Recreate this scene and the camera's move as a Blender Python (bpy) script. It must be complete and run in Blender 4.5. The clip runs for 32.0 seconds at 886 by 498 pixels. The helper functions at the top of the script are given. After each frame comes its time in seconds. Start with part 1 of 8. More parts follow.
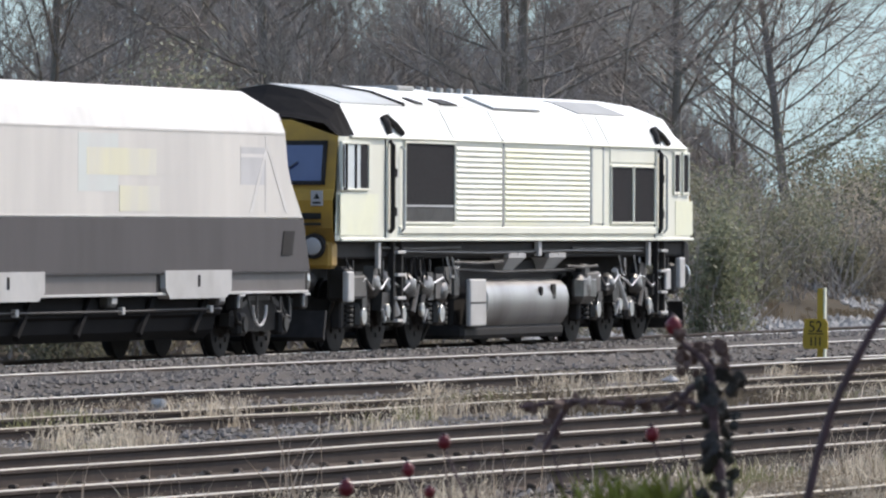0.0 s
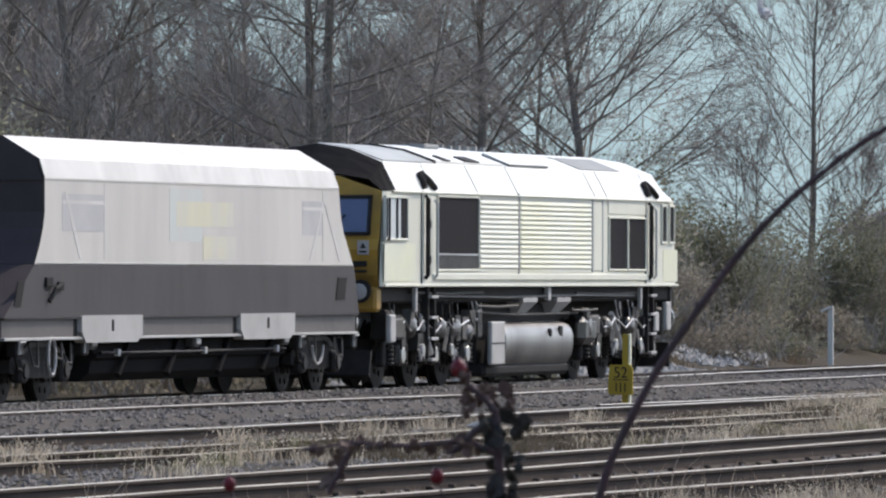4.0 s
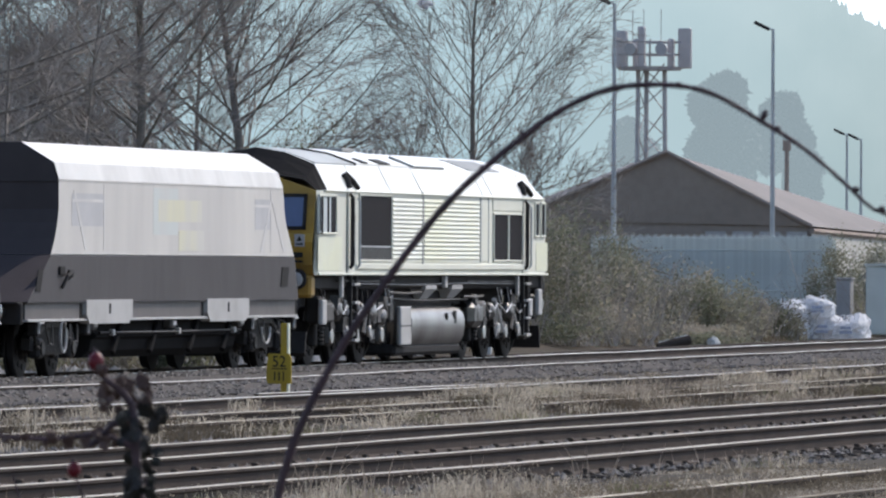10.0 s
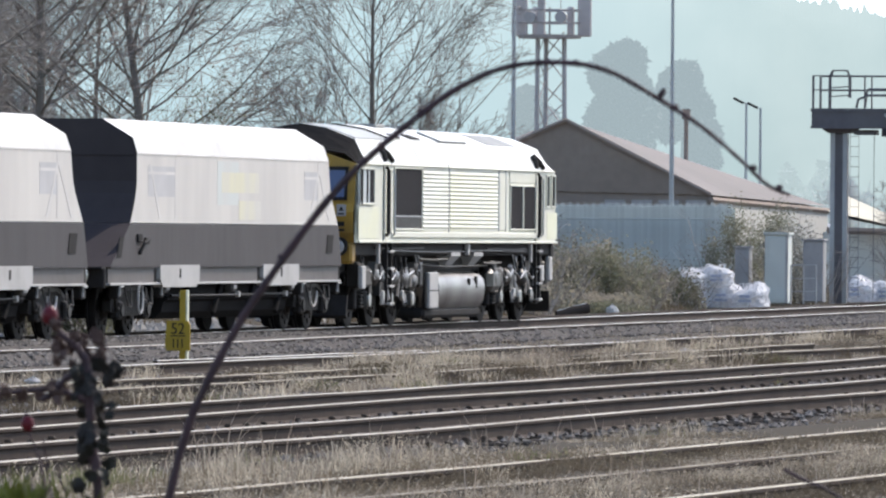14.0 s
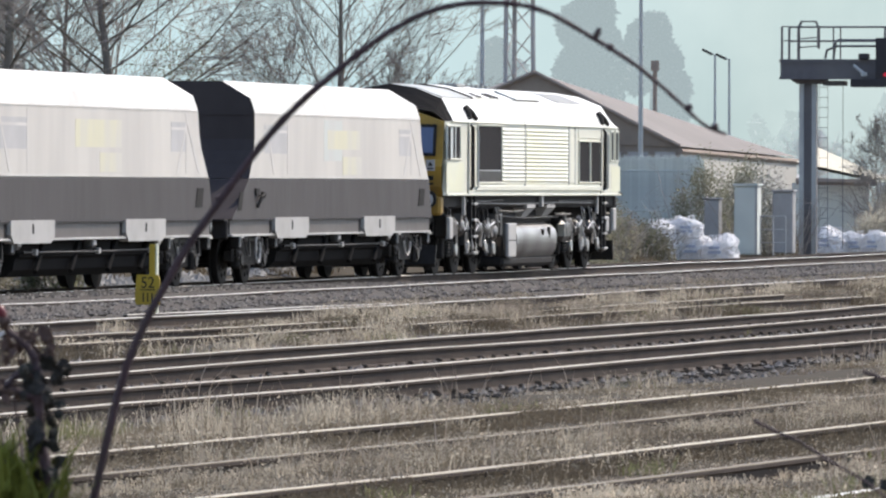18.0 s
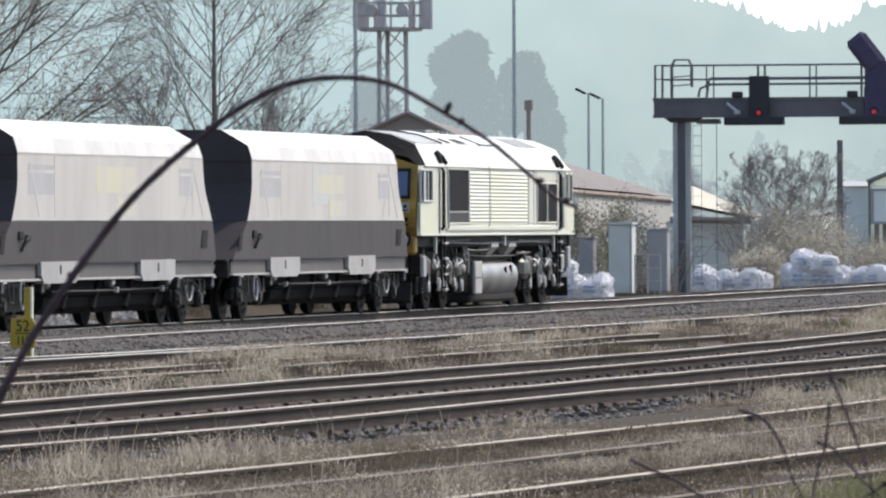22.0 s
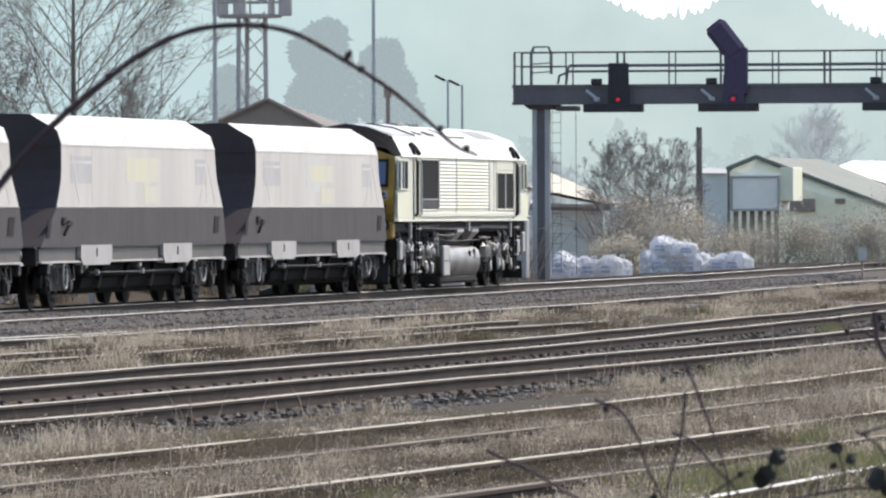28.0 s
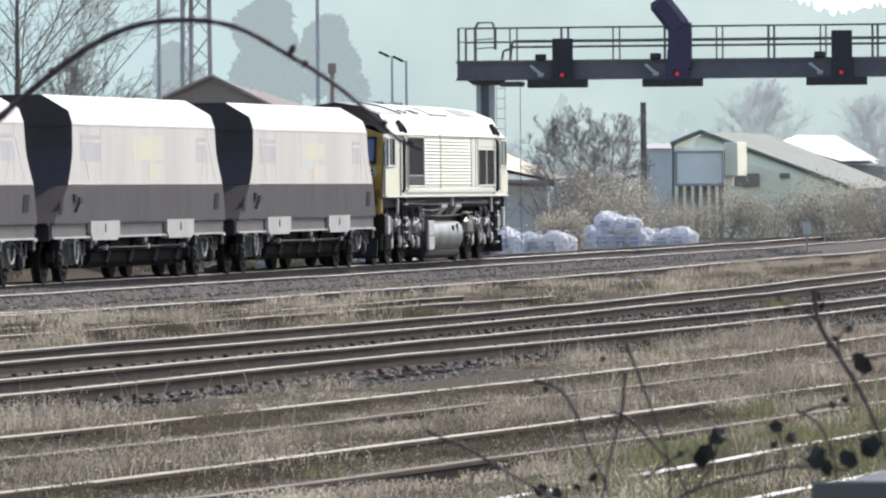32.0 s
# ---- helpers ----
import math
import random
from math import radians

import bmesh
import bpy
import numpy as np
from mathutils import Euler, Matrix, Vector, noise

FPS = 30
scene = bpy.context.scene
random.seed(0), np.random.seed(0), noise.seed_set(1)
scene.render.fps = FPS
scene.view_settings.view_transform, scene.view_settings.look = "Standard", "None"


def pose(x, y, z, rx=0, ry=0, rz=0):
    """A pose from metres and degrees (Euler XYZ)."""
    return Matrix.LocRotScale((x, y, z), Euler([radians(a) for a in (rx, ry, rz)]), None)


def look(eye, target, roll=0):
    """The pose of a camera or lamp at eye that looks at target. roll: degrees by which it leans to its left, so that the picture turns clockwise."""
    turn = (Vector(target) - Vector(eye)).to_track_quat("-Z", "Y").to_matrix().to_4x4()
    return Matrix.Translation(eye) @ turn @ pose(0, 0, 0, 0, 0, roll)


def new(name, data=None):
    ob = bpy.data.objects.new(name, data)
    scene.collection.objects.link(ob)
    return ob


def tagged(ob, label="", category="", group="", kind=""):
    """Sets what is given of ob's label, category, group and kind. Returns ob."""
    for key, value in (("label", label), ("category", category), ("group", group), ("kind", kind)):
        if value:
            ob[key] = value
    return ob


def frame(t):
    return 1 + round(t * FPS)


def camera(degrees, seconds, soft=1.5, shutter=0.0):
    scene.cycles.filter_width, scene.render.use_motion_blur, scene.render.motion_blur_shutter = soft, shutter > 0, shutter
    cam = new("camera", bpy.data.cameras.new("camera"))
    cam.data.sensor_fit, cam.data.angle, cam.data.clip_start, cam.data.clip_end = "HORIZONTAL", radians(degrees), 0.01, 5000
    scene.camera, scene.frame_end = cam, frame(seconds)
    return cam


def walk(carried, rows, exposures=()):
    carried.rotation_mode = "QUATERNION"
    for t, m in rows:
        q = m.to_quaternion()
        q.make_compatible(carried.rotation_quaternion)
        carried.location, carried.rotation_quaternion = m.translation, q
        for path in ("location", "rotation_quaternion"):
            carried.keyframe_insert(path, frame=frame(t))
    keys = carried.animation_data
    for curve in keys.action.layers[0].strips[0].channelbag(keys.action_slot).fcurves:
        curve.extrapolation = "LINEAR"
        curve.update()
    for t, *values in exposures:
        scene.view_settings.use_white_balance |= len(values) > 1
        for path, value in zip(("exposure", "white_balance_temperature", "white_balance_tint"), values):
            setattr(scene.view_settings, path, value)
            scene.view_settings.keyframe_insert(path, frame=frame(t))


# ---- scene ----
# The clip is watched from one spot beside the sidings, with a long lens that pans after the train.
EYE = Vector((0.0, 0.0, 1.781))


def aim(az, el, roll):
    """The camera's pose: degrees from the line's direction towards its far side, degrees up, degrees of lean."""
    a, e = radians(az), radians(el)
    return look(EYE, EYE + Vector((math.cos(e) * math.cos(a), math.cos(e) * math.sin(a), math.sin(e))) * 100, roll)


cam = camera(5.61, 32.0, soft=2.3)
cam.data.dof.use_dof, cam.data.dof.focus_distance, cam.data.dof.aperture_fstop = True, 150.0, 110.0
walk(cam, [
    (0, aim(15.591, -0.121, 0.145)), (0.5, aim(15.493, -0.134, 0.177)), (1, aim(15.378, -0.113, 0.142)),
    (1.5, aim(15.226, -0.076, 0.100)), (2, aim(15.047, -0.070, 0.108)), (2.5, aim(14.869, -0.061, 0.081)),
    (4.5, aim(14.179, 0.216, 0.046)), (5, aim(13.983, 0.201, -0.084)), (5.5, aim(13.734, 0.192, -0.100)),
    (6, aim(13.471, 0.181, -0.201)), (6.5, aim(13.352, 0.125, -0.184)), (7, aim(13.216, 0.138, -0.178)),
    (7.5, aim(13.077, 0.182, -0.133)), (8, aim(12.846, 0.197, -0.059)), (8.5, aim(12.704, 0.126, -0.024)),
    (9, aim(12.570, 0.118, -0.029)), (9.5, aim(12.346, 0.090, 0.214)), (10, aim(12.195, 0.111, 0.267)),
    (10.5, aim(12.129, 0.205, 0.400)), (11, aim(12.108, 0.143, 0.492)), (11.5, aim(12.150, 0.046, 0.457)),
    (12, aim(12.016, -0.055, 0.432)), (12.5, aim(11.848, -0.155, 0.449)), (13, aim(11.742, -0.158, 0.552)),
    (13.5, aim(11.627, -0.123, 0.517)), (15.5, aim(11.481, -0.105, 0.216)), (16, aim(11.476, -0.197, 0.137)),
    (16.5, aim(11.493, -0.265, 0.258)), (17, aim(11.423, -0.316, 0.194)), (17.5, aim(11.405, -0.363, 0.159)),
    (18, aim(11.360, -0.389, 0.164)), (18.5, aim(11.299, -0.326, 0.128)), (19, aim(11.169, -0.227, 0.019)),
    (19.5, aim(11.088, -0.189, -0.070)), (20, aim(11.032, -0.170, -0.131)), (20.5, aim(10.956, -0.157, -0.208)),
    (21, aim(10.811, -0.119, -0.219)), (21.5, aim(10.632, -0.126, -0.185)), (22, aim(10.566, -0.132, -0.265)),
    (22.5, aim(10.522, -0.118, -0.198)), (23, aim(10.491, -0.107, -0.100)), (23.5, aim(10.433, -0.105, -0.078)),
    (24, aim(10.380, -0.167, -0.118)), (24.5, aim(10.276, -0.193, -0.144)), (25, aim(10.152, -0.257, -0.168)),
    (25.5, aim(10.077, -0.280, -0.178)), (27.5, aim(9.767, -0.220, -0.276)), (28, aim(9.675, -0.219, -0.230)),
    (28.5, aim(9.548, -0.219, -0.220)), (29, aim(9.474, -0.216, -0.239)), (29.5, aim(9.361, -0.172, -0.195)),
    (30, aim(9.257, -0.180, -0.251)), (30.5, aim(9.215, -0.208, -0.304)), (31, aim(9.205, -0.272, -0.410)),
    (31.5, aim(9.278, -0.365, -0.390)), (32, aim(9.326, -0.373, -0.454)),
], exposures=(
    (0, 0.38, 6800, 12), (2.5, 0.36, 6800, 12), (4.5, 0.0, 6600, 12), (8, 0.02, 6500, 12), (12, 0.20, 6500, 12), (13, 0.36, 6600, 12), (14, 0.37, 6700, 12),
    (16, 0.35, 6850, 12), (17.5, 0.41, 6950, 12), (19, 0.37, 6880, 12), (22, 0.24, 6850, 12), (25, 0.35, 6850, 12), (28, 0.35, 6900, 12), (32, 0.42, 6880, 12),
))

# ---- light: a hazy late-winter day, the sun high ahead and to the near side ----
SUN_EL, SUN_AZ = 45.0, -30.0          # degrees; azimuth from the line's direction, negative to the near side
SUN_WAY = Vector((math.cos(radians(SUN_EL)) * math.cos(radians(SUN_AZ)), math.cos(radians(SUN_EL)) * math.sin(radians(SUN_AZ)), math.sin(radians(SUN_EL))))
world = bpy.data.worlds.new("sky")
scene.world = world
world.use_nodes = True
wn = world.node_tree
sky = wn.nodes.new("ShaderNodeTexSky")
sky.sky_type, sky.sun_disc = "NISHITA", False
sky.sun_elevation, sky.sun_rotation = radians(SUN_EL), radians(90 - SUN_AZ)
sky.air_density, sky.dust_density = 1.0, 1.2
bg = wn.nodes["Background"]
bg.inputs["Strength"].default_value = 0.24
wn.links.new(sky.outputs["Color"], bg.inputs["Color"])
sun = new("sun", bpy.data.lights.new("sun", "SUN"))
sun.data.energy, sun.data.angle, sun.data.color = 3.9, radians(1.2), (1.0, 0.95, 0.87)
sun.matrix_world = look(SUN_WAY * 50, (0, 0, 0))


# ---- materials ----
def mat(name, color, rough=0.7, metal=0.0, vary=0.25, grain=6.0, blotch=0.6, bump=0.15, spec=0.2, second=None, amount=0.5, random_part=0.0, coord="Object", leaf=0.0, streak=0.0):
    """A surface with variation at two scales. second: a stain or wear colour, laid on in blotches."""
    m = bpy.data.materials.new(name)
    m.use_nodes = True
    nt = m.node_tree
    n, link = nt.nodes, nt.links.new
    b = n["Principled BSDF"]
    b.inputs["Metallic"].default_value = metal
    b.inputs["Specular IOR Level"].default_value = spec
    tc = n.new("ShaderNodeTexCoord")
    fine = n.new("ShaderNodeTexNoise")
    fine.inputs["Scale"].default_value, fine.inputs["Detail"].default_value = grain, 5.0
    large = n.new("ShaderNodeTexNoise")
    large.inputs["Scale"].default_value, large.inputs["Detail"].default_value = blotch, 4.0
    at = tc.outputs[coord]
    if streak:
        # rain streaks: the pattern is drawn out down the height
        sc = n.new("ShaderNodeMapping")
        sc.inputs["Scale"].default_value = (1, 1, streak)
        link(at, sc.inputs["Vector"])
        at = sc.outputs["Vector"]
    link(at, fine.inputs["Vector"])
    link(at, large.inputs["Vector"])
    c0 = n.new("ShaderNodeMix")
    c0.data_type = "RGBA"
    dark = tuple(max(0.0, c * (1 - vary)) for c in color)
    light = tuple(min(1.0, c * (1 + vary * 0.8)) for c in color)
    c0.inputs["A"].default_value, c0.inputs["B"].default_value = (*dark, 1), (*light, 1)
    link(fine.outputs["Fac"], c0.inputs["Factor"])
    ramp = n.new("ShaderNodeMapRange")
    ramp.inputs["From Min"].default_value, ramp.inputs["From Max"].default_value = 0.42, 0.68
    ramp.inputs["To Max"].default_value = amount
    link(large.outputs["Fac"], ramp.inputs["Value"])
    c1 = n.new("ShaderNodeMix")
    c1.data_type = "RGBA"
    c1.inputs["B"].default_value = (*(second or tuple(c * 0.7 for c in color)), 1)
    link(c0.outputs["Result"], c1.inputs["A"])
    link(ramp.outputs["Result"], c1.inputs["Factor"])
    out = c1.outputs["Result"]
    if random_part:
        info = n.new("ShaderNodeObjectInfo")
        geo = n.new("ShaderNodeNewGeometry")
        add = n.new("ShaderNodeMath")
        add.operation = "ADD"
        link(info.outputs["Random"], add.inputs[0])
        link(geo.outputs["Random Per Island"], add.inputs[1])
        r2 = n.new("ShaderNodeMapRange")
        r2.inputs["From Max"].default_value = 2.0
        r2.inputs["To Min"].default_value, r2.inputs["To Max"].default_value = 1 - random_part, 1 + random_part
        link(add.outputs[0], r2.inputs["Value"])
        hsv = n.new("ShaderNodeHueSaturation")
        link(out, hsv.inputs["Color"])
        link(r2.outputs["Result"], hsv.inputs["Value"])
        out = hsv.outputs["Color"]
    link(out, b.inputs["Base Color"])
    rr = n.new("ShaderNodeMapRange")
    rr.inputs["To Min"].default_value, rr.inputs["To Max"].default_value = max(0.02, rough - 0.12), min(1.0, rough + 0.12)
    link(fine.outputs["Fac"], rr.inputs["Value"])
    link(rr.outputs["Result"], b.inputs["Roughness"])
    if bump:
        bp = n.new("ShaderNodeBump")
        bp.inputs["Strength"].default_value, bp.inputs["Distance"].default_value = bump, 0.02
        link(fine.outputs["Fac"], bp.inputs["Height"])
        link(bp.outputs["Normal"], b.inputs["Normal"])
    if leaf:
        tr = n.new("ShaderNodeBsdfTranslucent")
        link(out, tr.inputs["Color"])
        mix = n.new("ShaderNodeMixShader")
        mix.inputs[0].default_value = leaf
        link(b.outputs[0], mix.inputs[1])
        link(tr.outputs[0], mix.inputs[2])
        link(mix.outputs[0], n["Material Output"].inputs["Surface"])
    return m


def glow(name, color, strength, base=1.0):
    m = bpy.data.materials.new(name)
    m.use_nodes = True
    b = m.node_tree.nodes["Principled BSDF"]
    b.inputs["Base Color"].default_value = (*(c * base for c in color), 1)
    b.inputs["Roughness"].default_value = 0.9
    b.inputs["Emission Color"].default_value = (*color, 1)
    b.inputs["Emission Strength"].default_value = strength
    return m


CREAM = mat("weathered_cream_paint", (0.69, 0.675, 0.565), 0.42, vary=0.06, grain=3, blotch=0.8, bump=0.03, second=(0.57, 0.55, 0.46), amount=0.45, spec=0.4, streak=0.35)
YELLOW = mat("cab_yellow_paint", (0.40, 0.235, 0.04), 0.45, vary=0.15, grain=4, blotch=1.2, bump=0.04, second=(0.16, 0.10, 0.04), amount=0.7)
LEMON = mat("faded_lemon_paint", (0.70, 0.69, 0.52), 0.45, vary=0.1, grain=4, blotch=0.9, bump=0.03, second=(0.68, 0.68, 0.60), amount=0.6)
ROOF = mat("roof_paint", (0.74, 0.73, 0.68), 0.38, vary=0.12, grain=2.5, blotch=0.4, bump=0.05, second=(0.42, 0.38, 0.30), amount=0.25, spec=0.4)
ROOF_DARK = mat("sooty_roof_steel", (0.24, 0.245, 0.24), 0.6, vary=0.3, grain=5, blotch=1.0)
BLACK = mat("grimy_black_steel", (0.033, 0.031, 0.031), 0.65, vary=0.4, grain=7, blotch=1.4, second=(0.026, 0.023, 0.020), amount=0.7, bump=0.2, spec=0.05)
UNDER = mat("dusty_underframe_steel", (0.042, 0.039, 0.037), 0.5, metal=0.3, vary=0.4, grain=6, blotch=2.2, second=(0.022, 0.020, 0.018), amount=0.8, bump=0.2, spec=0.2)
BOGIE = mat("oily_bogie_steel", (0.023, 0.021, 0.021), 0.55, vary=0.4, grain=6, blotch=2.0, second=(0.034, 0.030, 0.027), amount=0.6, bump=0.25, spec=0.12)
STEEL = mat("worn_bright_steel", (0.55, 0.54, 0.52), 0.32, metal=0.9, vary=0.2, grain=9, blotch=2, bump=0.05)
GRILLE = mat("black_intake_mesh", (0.024, 0.023, 0.025), 0.8, vary=0.4, grain=25, bump=0.3, spec=0.05)
# Blue base colour stands for the sky reflected in the windscreen.
GLASS = mat("sky_blue_cab_glass", (0.045, 0.065, 0.15), 0.06, vary=0.1, bump=0.0, spec=0.9)
PANE = mat("pale_cab_glass", (0.62, 0.64, 0.64), 0.12, vary=0.1, bump=0.0, spec=0.8)
LAGGING = mat("dull_silver_lagging", (0.15, 0.145, 0.14), 0.34, metal=0.7, vary=0.3, grain=9, blotch=3.0, second=(0.05, 0.046, 0.042), amount=0.7, bump=0.5)
TANK = mat("silver_tank_paint", (0.27, 0.262, 0.255), 0.36, metal=0.6, vary=0.25, grain=3, blotch=1.0, second=(0.10, 0.092, 0.085), amount=0.8, bump=0.05, streak=0.4)
WAGON = mat("dusty_white_wagon_paint", (0.575, 0.54, 0.495), 0.55, vary=0.12, grain=2.2, blotch=0.8, bump=0.05, second=(0.43, 0.405, 0.38), amount=0.55, spec=0.25, streak=0.25)
WAGON_TOP = mat("stone_dusted_wagon_top", (0.62, 0.60, 0.57), 0.55, vary=0.14, grain=3, blotch=0.9, bump=0.08, second=(0.43, 0.41, 0.39), amount=0.8, streak=0.5)
WAGON_GREY = mat("dull_grey_wagon_paint", (0.075, 0.068, 0.069), 0.6, vary=0.14, grain=3, blotch=1.0, bump=0.06, second=(0.056, 0.051, 0.051), amount=0.5, spec=0.12, streak=0.3)
# Wagon ends: their shade is painted in as a dark colour.
WAGON_END = mat("shade_dark_wagon_end", (0.062, 0.053, 0.054), 0.85, vary=0.2, grain=3, blotch=0.7, bump=0.1, spec=0.03)
SOLE = mat("pale_grey_solebar_paint", (0.125, 0.113, 0.108), 0.5, vary=0.15, grain=5, blotch=1.2, second=(0.085, 0.078, 0.074), amount=0.5, spec=0.15)
LUG = mat("light_grey_lug_paint", (0.42, 0.405, 0.39), 0.5, vary=0.1, grain=5, blotch=1.5, second=(0.28, 0.26, 0.24), amount=0.5)
PATCH_A = mat("pale_green_panel_paint", (0.53, 0.545, 0.515), 0.5, vary=0.08, grain=4, blotch=1.3, bump=0.02, second=(0.53, 0.505, 0.475), amount=0.9, streak=0.3)
PATCH_B = mat("pale_yellow_panel_paint", (0.61, 0.575, 0.425), 0.5, vary=0.08, grain=4, blotch=1.3, bump=0.02, second=(0.545, 0.52, 0.48), amount=0.9, streak=0.3)
TROUGH = mat("soot_and_shade_steel", (0.020, 0.019, 0.019), 0.9, vary=0.3, grain=5, blotch=1.2, bump=0.15, spec=0.02)
WHEEL = mat("rusty_wheel_steel", (0.026, 0.0235, 0.023), 0.6, metal=0.0, vary=0.3, grain=8, blotch=3, spec=0.12)
RUST = mat("rusted_rail_side", (0.060, 0.046, 0.039), 0.75, vary=0.35, grain=8, blotch=1.5, bump=0.2, spec=0.08, second=(0.035, 0.027, 0.024), amount=0.7)
HEAD = mat("polished_rail_head", (0.44, 0.40, 0.34), 0.58, metal=0.1, vary=0.15, grain=3, blotch=0.3, bump=0.02, second=(0.24, 0.205, 0.165), amount=0.6, spec=0.15)
HEAD_DULL = mat("dull_rail_head", (0.40, 0.355, 0.28), 0.6, metal=0.1, vary=0.25, grain=2, blotch=0.5, bump=0.03, second=(0.20, 0.155, 0.11), amount=0.7, spec=0.15)
SLEEPER = mat("oil_stained_timber", (0.05, 0.041, 0.035), 0.85, vary=0.35, grain=12, blotch=2, random_part=0.3, spec=0.05)
BALLAST = mat("brown_ballast", (0.076, 0.068, 0.062), 0.9, vary=0.5, grain=9, blotch=0.35, bump=0.6, second=(0.085, 0.072, 0.064), amount=0.7, spec=0.06)
OILY = mat("oil_darkened_ballast", (0.045, 0.038, 0.034), 0.85, vary=0.45, grain=9, blotch=0.35, bump=0.6, second=(0.022, 0.019, 0.018), amount=0.7, spec=0.05)
STONE = mat("ballast_stone", (0.17, 0.152, 0.137), 0.85, vary=0.3, grain=14, blotch=2, random_part=0.55, spec=0.08)
SOIL = mat("weedy_siding_ground", (0.070, 0.059, 0.046), 0.95, vary=0.6, grain=8, blotch=0.6, bump=0.6, second=(0.060, 0.053, 0.042), amount=0.8, spec=0.03)
PLUME = mat("pale_grass_plumes", (0.51, 0.448, 0.355), 0.8, vary=0.2, grain=3, blotch=0.4, bump=0, second=(0.22, 0.18, 0.145), amount=0.8, random_part=0.8, leaf=0.5, spec=0.05)
BROWNWEED = mat("brown_dead_weeds", (0.155, 0.125, 0.09), 0.85, vary=0.3, grain=3, blotch=0.5, bump=0, random_part=0.5, leaf=0.3, spec=0.04)
STRAW = mat("dead_grass", (0.365, 0.318, 0.253), 0.8, vary=0.25, grain=3, blotch=0.5, bump=0, second=(0.12, 0.098, 0.078), amount=0.9, random_part=0.85, leaf=0.5, spec=0.05)
GREEN = mat("weed_leaves", (0.165, 0.165, 0.085), 0.7, vary=0.3, grain=5, blotch=0.5, bump=0, random_part=0.4, leaf=0.45)
BARK = mat("winter_bark", (0.19, 0.168, 0.152), 0.9, vary=0.3, grain=10, blotch=1.0, bump=0.4, second=(0.12, 0.12, 0.085), amount=0.4, spec=0.05)
TWIG = mat("bare_twigs", (0.33, 0.29, 0.26), 0.85, vary=0.25, grain=4, blotch=0.5, bump=0, random_part=0.25, spec=0.05)
LEAFY = mat("fresh_green_leaves", (0.20, 0.215, 0.135), 0.5, vary=0.3, grain=4, blotch=0.5, bump=0, second=(0.27, 0.26, 0.19), amount=0.7, random_part=0.45, leaf=0.5, spec=0.15)
IVY = mat("dusty_evergreen_leaves", (0.165, 0.168, 0.118), 0.55, vary=0.3, grain=4, blotch=0.5, bump=0, second=(0.25, 0.225, 0.175), amount=0.7, random_part=0.5, leaf=0.45, spec=0.1)
BRAMBLE = mat("brown_bramble_leaves", (0.31, 0.275, 0.225), 0.7, vary=0.3, grain=4, blotch=0.4, bump=0, second=(0.25, 0.235, 0.17), amount=0.7, random_part=0.45, leaf=0.4, spec=0.1)
GALV = mat("galvanised_steel", (0.42, 0.43, 0.43), 0.45, metal=0.2, vary=0.15, grain=6, blotch=1.0)
GANTRY = mat("dark_gantry_paint", (0.135, 0.126, 0.134), 0.5, vary=0.2, grain=5, blotch=0.8, second=(0.17, 0.162, 0.16), amount=0.5, spec=0.04)
SIGNAL = mat("matt_black_signal", (0.055, 0.051, 0.055), 0.6, vary=0.2, grain=8, spec=0.1)
HOOD = mat("purple_black_indicator", (0.078, 0.064, 0.105), 0.5, vary=0.2, grain=8, spec=0.08)
RED_LAMP = glow("red_signal_lens", (0.62, 0.03, 0.05), 0.30)
CLAD = mat("dark_shed_cladding", (0.29, 0.235, 0.20), 0.8, vary=0.2, grain=3, blotch=0.3, spec=0.05)
SHED_ROOF = mat("brown_shed_roofing", (0.185, 0.165, 0.155), 0.8, vary=0.2, grain=2, blotch=0.3)
WHITEWALL = mat("white_render_wall", (0.46, 0.44, 0.40), 0.8, vary=0.1, grain=3, blotch=0.4, second=(0.45, 0.43, 0.38), amount=0.5)
FENCE = mat("pale_palisade_paint", (0.54, 0.57, 0.54), 0.6, vary=0.15, grain=5, blotch=0.4, random_part=0.15)
BAG = mat("white_bulk_bag", (0.80, 0.79, 0.79), 0.6, vary=0.14, grain=9, blotch=3, bump=0.6, second=(0.62, 0.63, 0.67), amount=0.5, leaf=0.4)
BAG_INK = mat("blue_bag_print", (0.45, 0.48, 0.58), 0.7, vary=0.2, grain=9)
CABINET = mat("grey_cabinet_paint", (0.58, 0.60, 0.56), 0.55, vary=0.1, grain=4, blotch=1.0)
SIGN = mat("milepost_yellow", (0.36, 0.245, 0.03), 0.6, vary=0.15, grain=8, blotch=2, second=(0.22, 0.15, 0.035), amount=0.5)
INK = mat("black_lettering", (0.02, 0.02, 0.018), 0.7, vary=0.2)
WOODPOST = mat("weathered_white_post", (0.50, 0.49, 0.46), 0.8, vary=0.2, grain=7, blotch=2)
PALEROOF = mat("pale_sheet_roof", (0.66, 0.65, 0.62), 0.5, vary=0.06, grain=2, blotch=0.3)
TANROOF = mat("straw_coloured_roof", (0.50, 0.47, 0.38), 0.8, vary=0.15, grain=4, blotch=0.5)
OLIVE = mat("olive_roof_sheet", (0.15, 0.165, 0.14), 0.7, vary=0.15, grain=3, blotch=0.4)
TAN = mat("cream_block_wall", (0.95, 0.87, 0.62), 0.8, vary=0.12, grain=3, blotch=0.4)
# Far walls: base colour lightened to stand for haze.
HAZEWALL = mat("haze_pale_wall", (0.78, 0.77, 0.70), 0.8, vary=0.08, grain=2, blotch=0.3)
